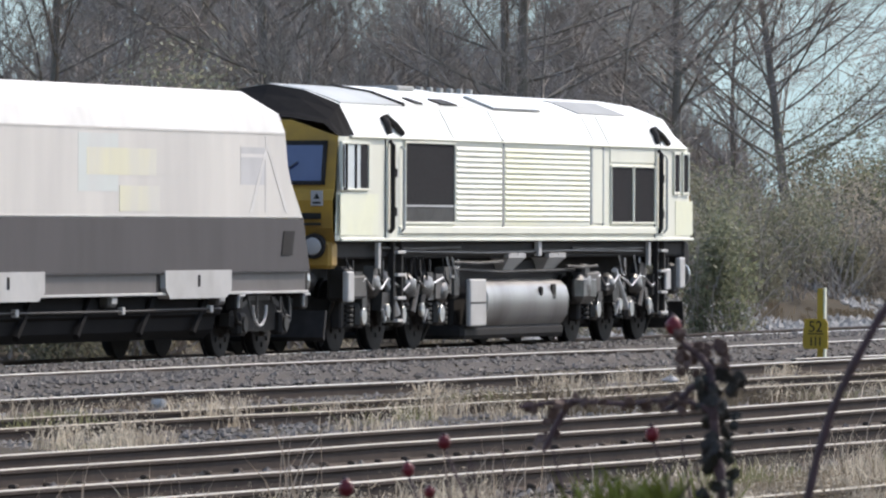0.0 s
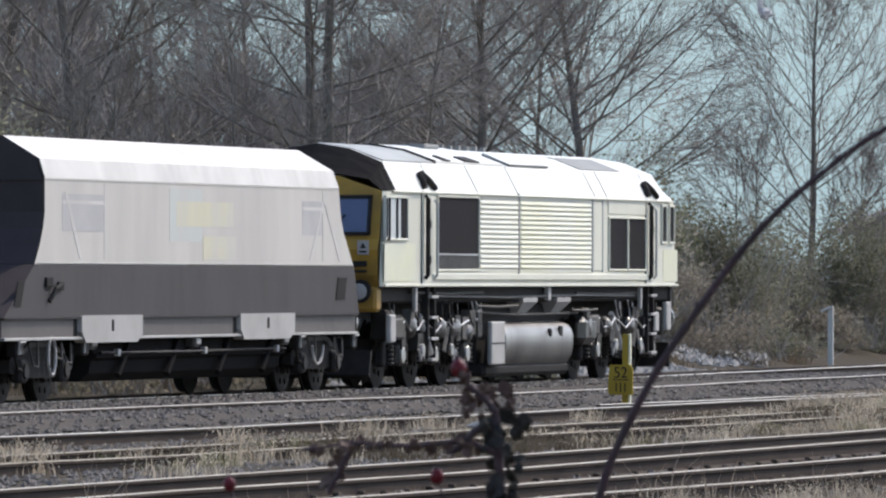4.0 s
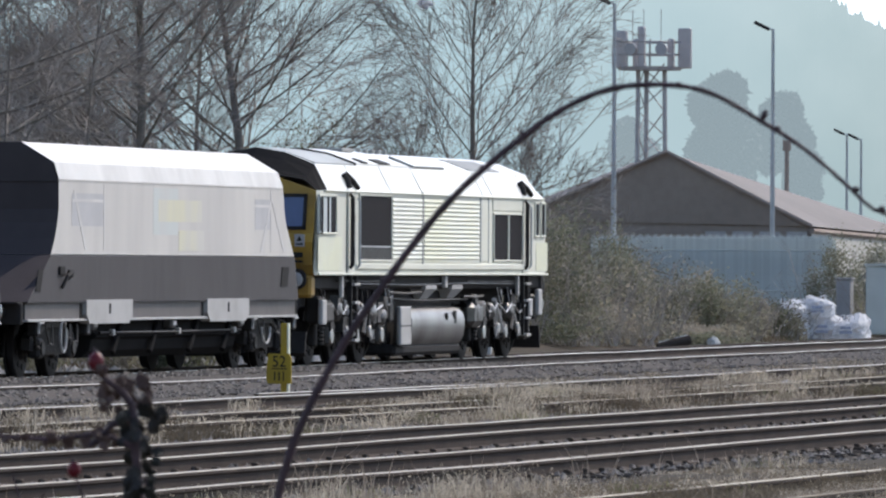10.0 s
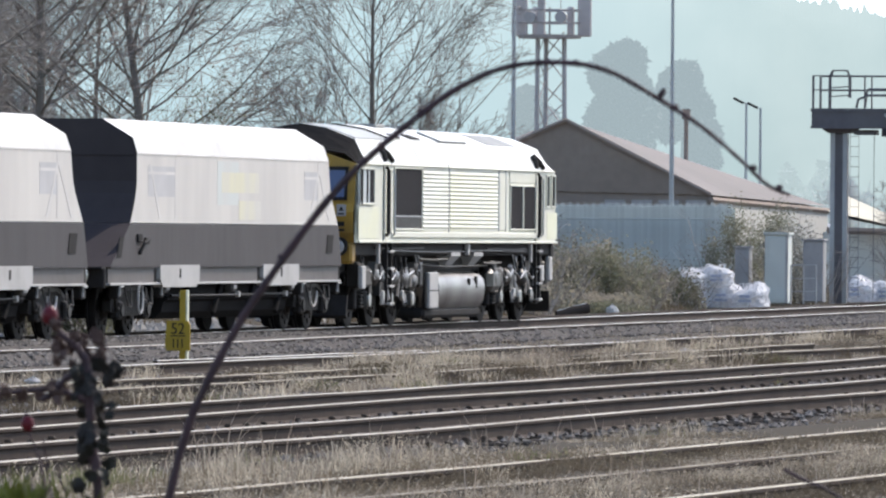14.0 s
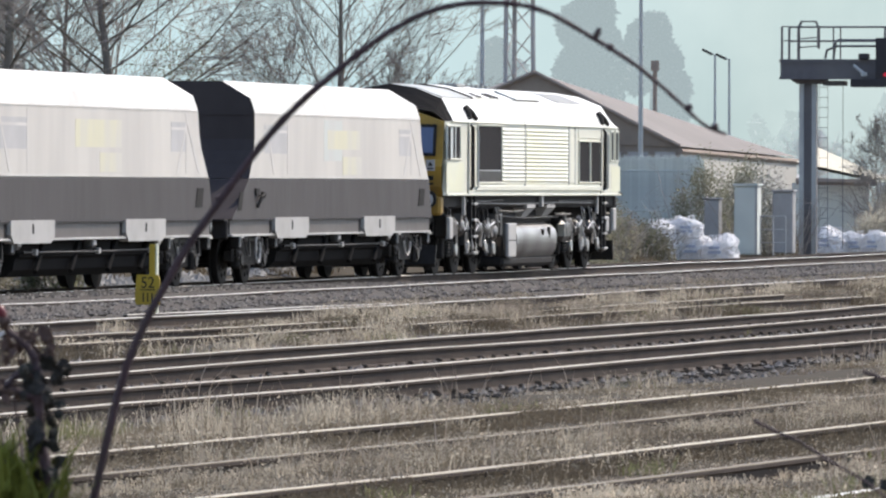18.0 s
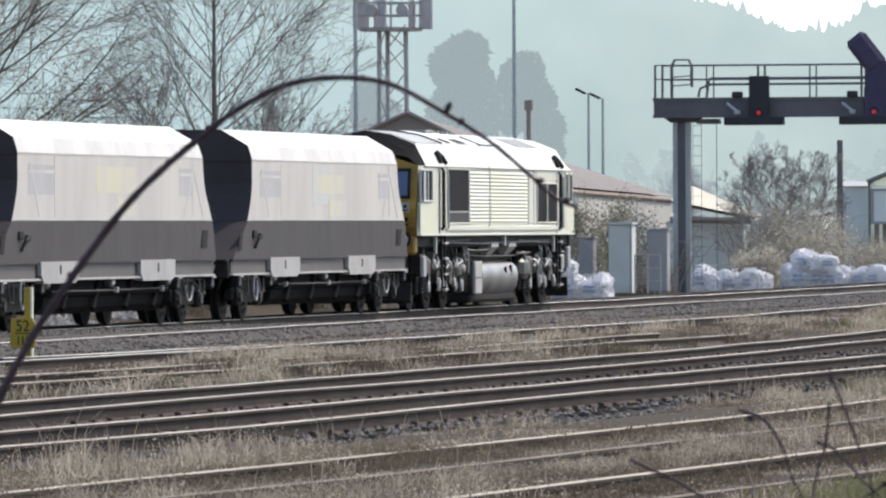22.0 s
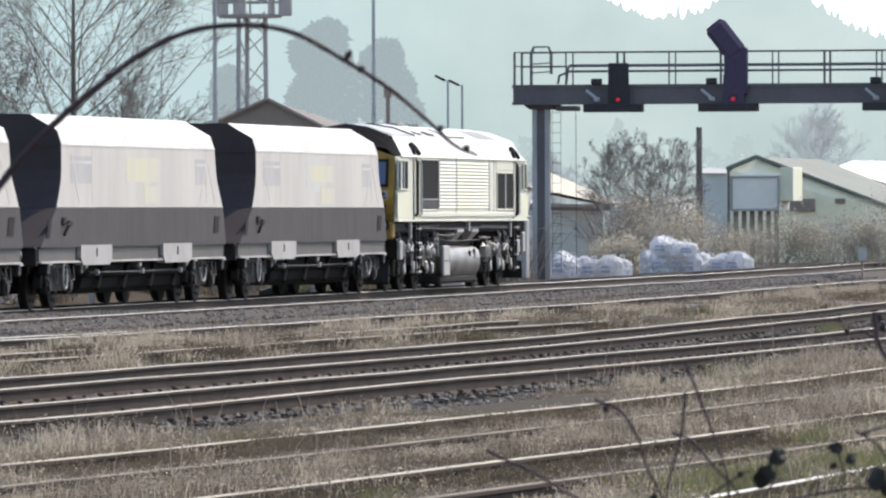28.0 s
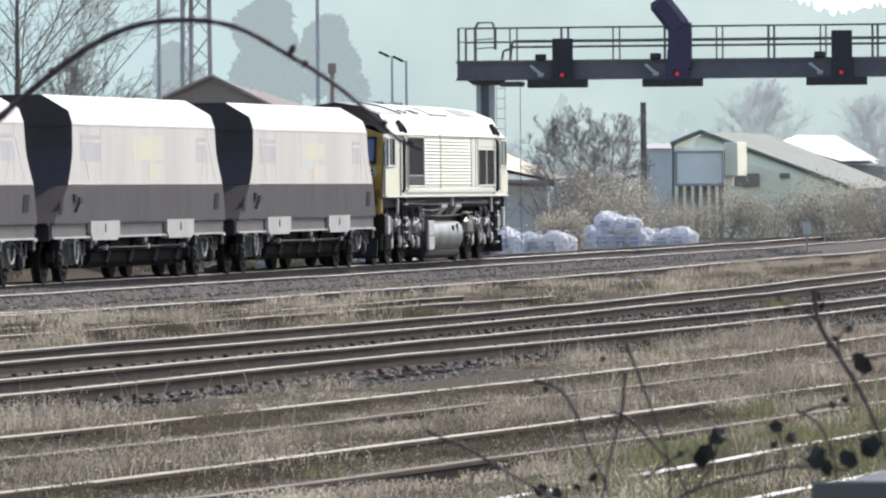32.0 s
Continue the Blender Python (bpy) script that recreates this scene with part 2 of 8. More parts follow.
# Far foliage glows in haze colours; the haze is painted, the trees are no lamps.
FARLEAF = glow("haze_glow_foliage", (0.355, 0.455, 0.50), 0.76, 0.02)
FARWOOD = glow("haze_glow_woods", (0.445, 0.565, 0.595), 0.82, 0.02)
# Far twigs: the haze is painted in as a pale base colour.
HAZETWIG = mat("haze_pale_twigs", (0.62, 0.62, 0.60), 0.9, vary=0.1, grain=1, blotch=0.1, bump=0)
MASTGREY = mat("dull_mast_steel", (0.36, 0.345, 0.34), 0.55, metal=0.2, vary=0.15, grain=6, blotch=1.0)
ANTENNA = mat("pinkish_grey_antenna", (0.44, 0.405, 0.395), 0.6, vary=0.12, grain=3, blotch=0.8)
FARTWIG = mat("grey_far_twigs", (0.28, 0.255, 0.235), 0.9, vary=0.15, grain=1, blotch=0.1, bump=0)
STEM = mat("dark_briar_bark", (0.055, 0.035, 0.038), 0.6, vary=0.3, grain=120, blotch=25, bump=0.2, second=(0.09, 0.05, 0.06), amount=0.6)
HIP = mat("red_rose_hip", (0.115, 0.010, 0.016), 0.35, vary=0.2, grain=90, blotch=30, bump=0.03, second=(0.06, 0.008, 0.012), amount=0.6)
WITHERED = mat("withered_brown_leaf", (0.075, 0.045, 0.038), 0.7, vary=0.3, grain=60, blotch=15, bump=0.1, second=(0.12, 0.075, 0.06), amount=0.5)
DARKLEAF = mat("dark_bramble_leaf", (0.018, 0.018, 0.014), 0.6, vary=0.3, grain=60, blotch=15, bump=0.1, second=(0.034, 0.024, 0.024), amount=0.5)
MOSS = mat("yellow_green_weed", (0.13, 0.14, 0.025), 0.8, vary=0.3, grain=40, blotch=9, bump=0.1, random_part=0.3)
FADED = mat("faded_grey_repaint", (0.47, 0.455, 0.45), 0.55, vary=0.1, grain=3, blotch=0.8, bump=0.02)
CHAIR = mat("dusty_rail_chair", (0.10, 0.08, 0.066), 0.85, vary=0.35, grain=20, blotch=4, spec=0.05)
# Scrub beyond the gantry, lightened in colour to stand for haze.
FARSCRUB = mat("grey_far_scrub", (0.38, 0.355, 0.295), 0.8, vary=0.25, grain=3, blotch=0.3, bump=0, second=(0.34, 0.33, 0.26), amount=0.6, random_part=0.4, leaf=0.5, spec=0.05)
RUBBLE = mat("pale_bank_rubble", (0.27, 0.26, 0.245), 0.85, vary=0.3, grain=10, blotch=0.8, random_part=0.5, spec=0.08)
WEEDSTALK = mat("dry_weed_stalks", (0.36, 0.29, 0.23), 0.85, vary=0.3, grain=4, blotch=0.4, bump=0, random_part=0.4, leaf=0.2, spec=0.05)
DUSTY = mat("dusty_grey_gear", (0.105, 0.098, 0.092), 0.6, vary=0.35, grain=7, blotch=2.0, second=(0.06, 0.054, 0.048), amount=0.8, bump=0.2, spec=0.15)
CREAM_STAINED = mat("yellow_stained_cream_paint", (0.68, 0.672, 0.585), 0.42, vary=0.06, grain=3, blotch=0.33, bump=0.03, second=(0.68, 0.655, 0.44), amount=0.75, spec=0.4)
ROOF_GREY = mat("weathered_grey_cab_roof", (0.36, 0.37, 0.355), 0.5, vary=0.2, grain=3, blotch=0.9, second=(0.25, 0.25, 0.235), amount=0.6)
GHOST = mat("pale_frame_ghosting", (0.59, 0.56, 0.53), 0.55, vary=0.1, grain=3, blotch=1.0, bump=0.02)
HEAD_RUN = mat("polished_running_rail", (0.74, 0.71, 0.66), 0.42, metal=0.75, vary=0.12, grain=3, blotch=0.3, bump=0.01, second=(0.45, 0.42, 0.38), amount=0.5)
HEAD_WORN = mat("grimy_rail_head", (0.20, 0.17, 0.13), 0.7, vary=0.25, grain=2, blotch=0.5, bump=0.03, second=(0.11, 0.085, 0.065), amount=0.7, spec=0.1)
HEAD_BRIGHT = mat("running_rail_head", (0.60, 0.57, 0.51), 0.45, metal=0.2, vary=0.15, grain=3, blotch=0.3, bump=0.02, second=(0.42, 0.38, 0.33), amount=0.6)


# ---- building helpers ----
class Shape:
    """Vertices and faces that become one mesh."""

    def __init__(self):
        self.v, self.f = [], []

    def add(self, verts, faces):
        o = len(self.v)
        self.v += [tuple(p) for p in verts]
        self.f += [tuple(i + o for i in f) for f in faces]
        return self

    def box(self, x0, x1, y0, y1, z0, z1, ch=0.0):
        if ch <= 0:
            v = [(x, y, z) for x in (x0, x1) for y in (y0, y1) for z in (z0, z1)]
            return self.add(v, [(0, 1, 3, 2), (4, 6, 7, 5), (0, 4, 5, 1), (2, 3, 7, 6), (0, 2, 6, 4), (1, 5, 7, 3)])
        ch = min(ch, (x1 - x0) * 0.45, (y1 - y0) * 0.45, (z1 - z0) * 0.45)
        ring = lambda z, i: [(x0 + i + ch, y0 + i, z), (x1 - i - ch, y0 + i, z), (x1 - i, y0 + i + ch, z), (x1 - i, y1 - i - ch, z),
                             (x1 - i - ch, y1 - i, z), (x0 + i + ch, y1 - i, z), (x0 + i, y1 - i - ch, z), (x0 + i, y0 + i + ch, z)]
        return self.loft([ring(z0, ch * 0.7), ring(z0 + ch, 0), ring(z1 - ch, 0), ring(z1, ch * 0.7)])

    def loft(self, rings, caps=True, closed=True):
        n, o = len(rings[0]), len(self.v)
        for r in rings:
            self.v += [tuple(p) for p in r]
        for k in range(len(rings) - 1):
            for i in range(n if closed else n - 1):
                j = (i + 1) % n
                self.f.append((o + k * n + i, o + k * n + j, o + k * n + n + j, o + k * n + n + i))
        if caps:
            self.f.append(tuple(o + i for i in range(n))[::-1])
            self.f.append(tuple(o + (len(rings) - 1) * n + i for i in range(n)))
        return self

    def tube(self, pts, radii, n=8, caps=True):
        pts = [Vector(p) for p in pts]
        rings = []
        for i, p in enumerate(pts):
            d = (pts[min(i + 1, len(pts) - 1)] - pts[max(i - 1, 0)]).normalized()
            a = d.orthogonal().normalized() if abs(d.z) > 0.95 else Vector((0, 0, 1)).cross(d).normalized()
            b = d.cross(a)
            r = radii if isinstance(radii, (int, float)) else radii[i]
            rings.append([p + (a * math.cos(q) + b * math.sin(q)) * r for q in (2 * math.pi * k / n for k in range(n))])
        return self.loft(rings, caps)

    def disc(self, c, axis, r, thick, n=20):
        c, axis = Vector(c), Vector(axis).normalized()
        return self.tube([c - axis * thick / 2, c - axis * thick * 0.35, c + axis * thick * 0.35, c + axis * thick / 2], [r * 0.94, r, r, r * 0.94], n)

    def ball(self, c, rx, ry, rz, n=10, m=6, wob=0.0, rng=None):
        c = Vector(c)
        rings = []
        for k in range(m + 1):
            t = math.pi * (0.03 + 0.94 * k / m)
            rings.append([c + Vector((rx * math.sin(t) * math.cos(q), ry * math.sin(t) * math.sin(q), -rz * math.cos(t))) * (1 + (rng.uniform(-wob, wob) if rng else 0))
                          for q in (2 * math.pi * i / n for i in range(n))])
        return self.loft(rings)

    def moved(self, m):
        self.v = [tuple(m @ Vector(p)) for p in self.v]
        return self

    def mesh(self, name, smooth=False):
        me = bpy.data.meshes.new(name)
        me.from_pydata(self.v, [], self.f)
        bm = bmesh.new()
        bm.from_mesh(me)
        bmesh.ops.recalc_face_normals(bm, faces=bm.faces)
        if smooth:
            for f in bm.faces:
                f.smooth = True
            for e in bm.edges:
                if len(e.link_faces) == 2 and e.calc_face_angle(0) > 0.6:
                    e.smooth = False
        bm.to_mesh(me)
        bm.free()
        return me


def part(name, shape, material, parent=None, label="", smooth=False):
    """One mesh object, under a thing or a part."""
    me = shape if isinstance(shape, bpy.types.Mesh) else shape.mesh(name, smooth)
    if not me.materials:
        me.materials.append(material)
    ob = new(name, me)
    if parent:
        ob.parent = parent
    if label:
        ob["label"] = label
    return ob


def thing(name, m, label, category, group="", kind=""):
    ob = new(name)
    ob.empty_display_size = 0.2
    ob.matrix_world = m
    return tagged(ob, label, category, group, kind)


def cloud(name, verts, faces, material, parent=None):
    """A mesh straight from number arrays, for what nobody could count."""
    me = bpy.data.meshes.new(name)
    me.from_pydata(verts.tolist() if isinstance(verts, np.ndarray) else verts, [], faces.tolist() if isinstance(faces, np.ndarray) else faces)
    me.materials.append(material)
    ob = new(name, me)
    if parent:
        ob.parent = parent
    return ob


def spot(az, dist, z=0.0):
    """A place by its bearing from the watcher's spot (degrees) and its distance."""
    return Vector((dist * math.cos(radians(az)), dist * math.sin(radians(az)), z))


# ---- the lines ----
GAUGE = 1.505


def smooth01(t):
    t = min(max(t, 0.0), 1.0)
    return t * t * (3 - 2 * t)


def bend(x, x0, c, lo, hi):
    """A rail's place across the line: a gentle curve between lo and hi, straight beyond."""
    k = min(max(x, lo), hi)
    u = (k - x0) / 100
    return c[0] + c[1] * u + c[2] * u * u + (x - k) * (c[1] + 2 * c[2] * u) / 100


def near_rail(x):
    return bend(x, 180, (36.40, 0.0, 1.25), 40, 420)


def train_y(x):
    return near_rail(x) + GAUGE / 2


LINES = {
    "far_main": lambda x: train_y(x),
    "near_main": lambda x: train_y(x) - 3.35 + 0.0012 * (x - 180) + 1.25 * smooth01((138 - x) / 34),
    "lone": lambda x: bend(x, 140, (27.74, -1.69, 3.42), 85, 190),
    "buried": lambda x: bend(x, 140, (27.74, -1.69, 3.42), 85, 190) - 4.05,
    "far_loop": lambda x: bend(x, 110, (21.036, -1.78, 3.63), 64, 180) - GAUGE / 2,
    "near_loop": lambda x: bend(x, 90, (17.982, -3.70, 3.23), 58, 145) - GAUGE / 2,
    "siding_a": lambda x: bend(x, 80, (13.085, -4.40, 7.0), 58, 105) - GAUGE / 2,
    "siding_b": lambda x: bend(x, 70, (10.25, -5.6, 7.0), 56, 85) - GAUGE / 2,
    "siding_c": lambda x: bend(x, 60, (7.80, -4.2, 2.0), 52, 70) - GAUGE / 2,
}
RAIL = [(-0.035, 0.0), (-0.024, 0.004), (0.024, 0.004), (0.035, 0.0), (0.035, -0.03), (0.012, -0.045), (0.010, -0.13), (0.068, -0.15), (0.068, -0.16),
        (-0.068, -0.16), (-0.068, -0.15), (-0.010, -0.13), (-0.012, -0.045), (-0.035, -0.03)]


def rail_shape(line, off, x0, x1, step, lift=0.0):
    """The head as one shape, the web and foot as another."""
    rng = random.Random(int(x0 * 7 + off * 100))
    body, head = Shape(), Shape()
    rb, rh = [], []
    n = max(2, int((x1 - x0) / step) + 1)
    wob = 0.0
    for i in range(n):
        x = x0 + (x1 - x0) * i / (n - 1)
        y = line(x) + off
        wob = 0.75 * wob + rng.uniform(-0.010, 0.010)
        z = lift + wob
        rb.append([(x, y + py, z + pz) for py, pz in RAIL[4:]] + [(x, y - 0.035, z - 0.001), (x, y + 0.035, z - 0.001)])
        rh.append([(x, y + py, z + pz) for py, pz in RAIL[:4]] + [(x, y + 0.0355, z - 0.006), (x, y - 0.0355, z - 0.006)])
    body.loft(rb)
    head.loft(rh)
    return body, head


def track(name, key, x0, x1, label, head=HEAD, step=4.0, sides=(GAUGE / 2, -GAUGE / 2)):
    ob = thing(name, Matrix(), label, "railway track", "railway tracks", "structure")
    heads = head if isinstance(head, tuple) else (head,) * len(sides)
    for off, head in zip(sides, heads):
        body, top = rail_shape(LINES[key], off, x0, x1, step)
        r = part("rail", body, RUST, ob)
        part("rail_head", top, head, r, "unlit running surface, its missing glint painted in the rust colour" if head is RUST else "worn shiny running surface")
    return ob


# ---- ground ----
def ground_z(x, y):
    z = -0.24
    behind = y - near_rail(x) - 4.2
    if behind > 0:
        z += smooth01(behind / 9) * (1.9 * (1 - smooth01((x - 205) / 40)) + 0.15)
    z += 0.05 * noise.noise((x * 0.22, y * 0.35, 3.0)) + 0.03 * noise.noise((x * 0.9, y * 1.1, 9.0))
    low = smooth01((near_rail(x) - y - 4.6) / 1.5)
    if low > 0 and x > 40:
        lone, fl, nl = LINES["lone"](x), LINES["far_loop"](x), LINES["near_loop"](x)
        weeds = min(smooth01((lone - 0.2 - y) / 0.6), smooth01((y - fl - 1.5) / 0.8))
        yard = smooth01((nl - 1.75 - y) / 0.7)
        z += 0.12 * weeds + 0.145 * yard
    if x < 40:
        z -= 0.3 * smooth01((40 - x) / 30)
    return z


def build_ground():
    xs = [-3000, -900, -200, -60, -20, 0, 15, 30, 40] + [48 + 1.6 * i for i in range(150)] + [290 + 6 * i for i in range(30)] + [480, 520, 600, 800, 1200, 2000, 3200, 5000]
    ys = [-3000, -900, -250, -80, -30, -10, 0] + [4 + 0.8 * i for i in range(66)] + [57 + 3 * i for i in range(18)] + [120, 160, 240, 400, 700, 1200, 2500, 4000]
    v = [(x, y, ground_z(x, y) if -100 < x < 700 and -100 < y < 300 else -0.3) for x in xs for y in ys]
    m = len(ys)
    f = [(i * m + j, (i + 1) * m + j, (i + 1) * m + j + 1, i * m + j + 1) for i in range(len(xs) - 1) for j in range(m - 1)]
    ob = cloud("ground", v, f, SOIL)
    for p in ob.data.polygons:
        p.use_smooth = True
    tagged(ob, "weedy brown ground of a railway yard, bank behind the lines", "ground", kind="structure")


def shoulder(x):
    """Ballast heaped against the train's near rail, lower further on."""
    return 0.15 * (1 - smooth01((x - 150) / 40))


def ballast_bed(key, lo, hi, x0, x1, label, material=BALLAST, heaped=False):
    s = Shape()
    rings = []
    x = x0
    while x <= x1:
        c = LINES[key](x)
        e = [0.04 * noise.noise((x * 0.5, c + k, 5.0)) for k in range(6)]
        rings.append([(x, c + lo - 0.5, -0.40), (x, c + lo, -0.20 + e[0])] + ([(x, c - 4.95, -0.16), (x, c - 4.6, -0.05 + 0.3 * e[1]), (x, c - 3.5, -0.05 + 0.3 * e[2]), (x, c - 2.4, -0.165 + shoulder(x) + 0.3 * e[4]), (x, c - 0.9, -0.165 + shoulder(x) + 0.3 * e[5])] if heaped else []) + [(x, c - 0.6, -0.165 + e[1] * 0.4), (x, c + 0.6, -0.165 + e[2] * 0.4), (x, c + hi, -0.20 + e[3]), (x, c + hi + 0.5, -0.40)])
        x += 1.5
    s.loft(rings)
    tagged(part("ballast_bed", s, material), label, "ballast", kind="structure")


def stones():
    """Loose ballast stones over the beds and between the rails."""
    rng = np.random.default_rng(4)
    spots = []
    for key, lo, hi, x0, x1, n in (("far_loop", -1.8, 2.6, 58, 190, 6000), ("near_loop", -2.4, 1.5, 52, 150, 6000), ("siding_a", -2, 2, 50, 110, 1200), ("buried", -2.4, 3.6, 64, 114, 9000), ("lone", -1.2, 3.2, 84, 220, 4000)):
        xs = rng.uniform(x0, x1, n)
        offs = rng.uniform(lo, hi, n)
        spots += [(x, LINES[key](x) + o, -0.11 if key == "buried" else -0.145 if abs(o) < 1.4 else -0.175) for x, o in zip(xs, offs)]
    stone_heap("ballast_stones", np.array(spots), rng, 0.018, 0.05, STONE, "loose grey-brown ballast stones among the rails", "ballast")
    # crushed stone heaped between and beside the main lines, up to the rails
    spots = []
    xs = 92 + 178 * rng.random(42000) ** 1.35
    for x, o in zip(xs, rng.uniform(-5.4, 2.2, len(xs))):
        crown = max(shoulder(x) * smooth01((o + 3.1) / 0.7) * smooth01((-0.8 - o) / 0.1), 0.105 * smooth01((o + 5.0) / 0.4) * smooth01((-2.6 - o) / 0.9))
        spots.append((x, train_y(x) + o, -0.175 + crown + 0.03 * rng.random()))
    stone_heap("crushed_ballast", np.array(spots), rng, 0.025, 0.065, STONE, "crushed grey stone ballast beside the running line", "ballast")
    # pale rubble and clinker on the foot of the bank
    spots = []
    while len(spots) < 7500:
        az = rng.uniform(12.3, 15.2)
        d = rng.uniform(150, 215)
        x, y = d * math.cos(radians(az)), d * math.sin(radians(az))
        up = y - train_y(x)
        if 2.2 < up < 9.5 and noise.noise((x * 0.25, y * 0.5, 7.7)) > -0.15:
            spots.append((x, y, ground_z(x, y) + 0.02))
    stone_heap("bank_rubble", np.array(spots), rng, 0.04, 0.14, RUBBLE, "pale broken stone and clinker on the bank", "rubble")


def stone_heap(name, p, rng, small, large, material, label, category):
    r = rng.uniform(small, large, len(p))
    base = np.array([(1, 0, 0), (-1, 0, 0), (0, 1, 0), (0, -1, 0), (0, 0, 1), (0, 0, -1)], float)
    jit = rng.uniform(0.55, 1.25, (len(p), 6, 1))
    th = rng.uniform(0, 6.28, len(p))
    c, s = np.cos(th), np.sin(th)
    b = np.repeat(base[None], len(p), 0) * jit
    bx = b[:, :, 0] * c[:, None] - b[:, :, 1] * s[:, None] + 0.3 * b[:, :, 2]
    by = b[:, :, 0] * s[:, None] + b[:, :, 1] * c[:, None]
    v = np.stack([bx, by, b[:, :, 2] * 0.8], -1) * r[:, None, None] + p[:, None, :]
    tri = np.array([(0, 2, 4), (2, 1, 4), (1, 3, 4), (3, 0, 4), (2, 0, 5), (1, 2, 5), (3, 1, 5), (0, 3, 5)])
    f = (np.arange(len(p)) * 6)[:, None, None] + tri[None]
    tagged(cloud(name, v.reshape(-1, 3), f.reshape(-1, 3), material), label, category, kind="stuff")


def blades(spots, heights, per, spread, width, seed, lean=0.45):
    """Thin bent blades round each spot: two quads narrowing to the tip."""
    rng = np.random.default_rng(seed)
    p = np.repeat(np.asarray(spots, float), per, 0)
    h = np.repeat(np.asarray(heights, float), per) * rng.uniform(0.45, 1.15, len(p))
    p = p + np.stack([rng.normal(0, spread, len(p)), rng.normal(0, spread, len(p)), np.zeros(len(p))], 1)
    th = rng.uniform(0, 2 * np.pi, len(p))
    ln = rng.uniform(0.05, lean, len(p)) * h
    d = np.stack([np.cos(th), np.sin(th), np.zeros(len(p))], 1)
    sd = np.stack([-0.25 * np.sin(th), np.ones(len(p)), np.zeros(len(p))], 1)
    w = width * rng.uniform(0.6, 1.5, len(p))[:, None]
    up = np.array([0, 0, 1.0])
    mid = p + d * (ln * 0.35)[:, None] + up * (h * 0.6)[:, None]
    tip = p + d * ln[:, None] + up * h[:, None]
    v = np.stack([p - sd * w, p + sd * w, mid - sd * w * 0.8, mid + sd * w * 0.8, tip], 1)
    i = np.arange(len(p))[:, None] * 5
    quads = i + np.array([[0, 1, 3, 2]])
    tris = i + np.array([[2, 3, 4]])
    return v.reshape(-1, 3), quads.tolist() + tris.tolist()


def fluff(spots, heights, per, spread, size, seed):
    """Seed heads and small dry leaves: tiny scattered flakes up the height of each tuft."""
    rng = np.random.default_rng(seed)
    p = np.repeat(np.asarray(spots, float), per, 0)
    h = np.repeat(np.asarray(heights, float), per)
    n = len(p)
    t = rng.random(n) ** 0.7
    p = p + np.stack([rng.normal(0, spread, n) * (0.4 + t), rng.normal(0, spread, n) * (0.4 + t), h * t * 1.05], 1)
    a = rng.normal(0, 1, (n, 3))
    a /= np.linalg.norm(a, axis=1)[:, None]
    b = np.cross(a, rng.normal(0, 1, (n, 3)))
    b /= np.linalg.norm(b, axis=1)[:, None]
    s = size * rng.uniform(0.5, 1.6, n)[:, None]
    v = np.stack([p - a * s, p + b * s * 0.45, p + a * s, p - b * s * 0.45], 1).reshape(-1, 3)
    return v, (np.arange(n)[:, None] * 4 + np.array([[0, 1, 2, 3]])).tolist()


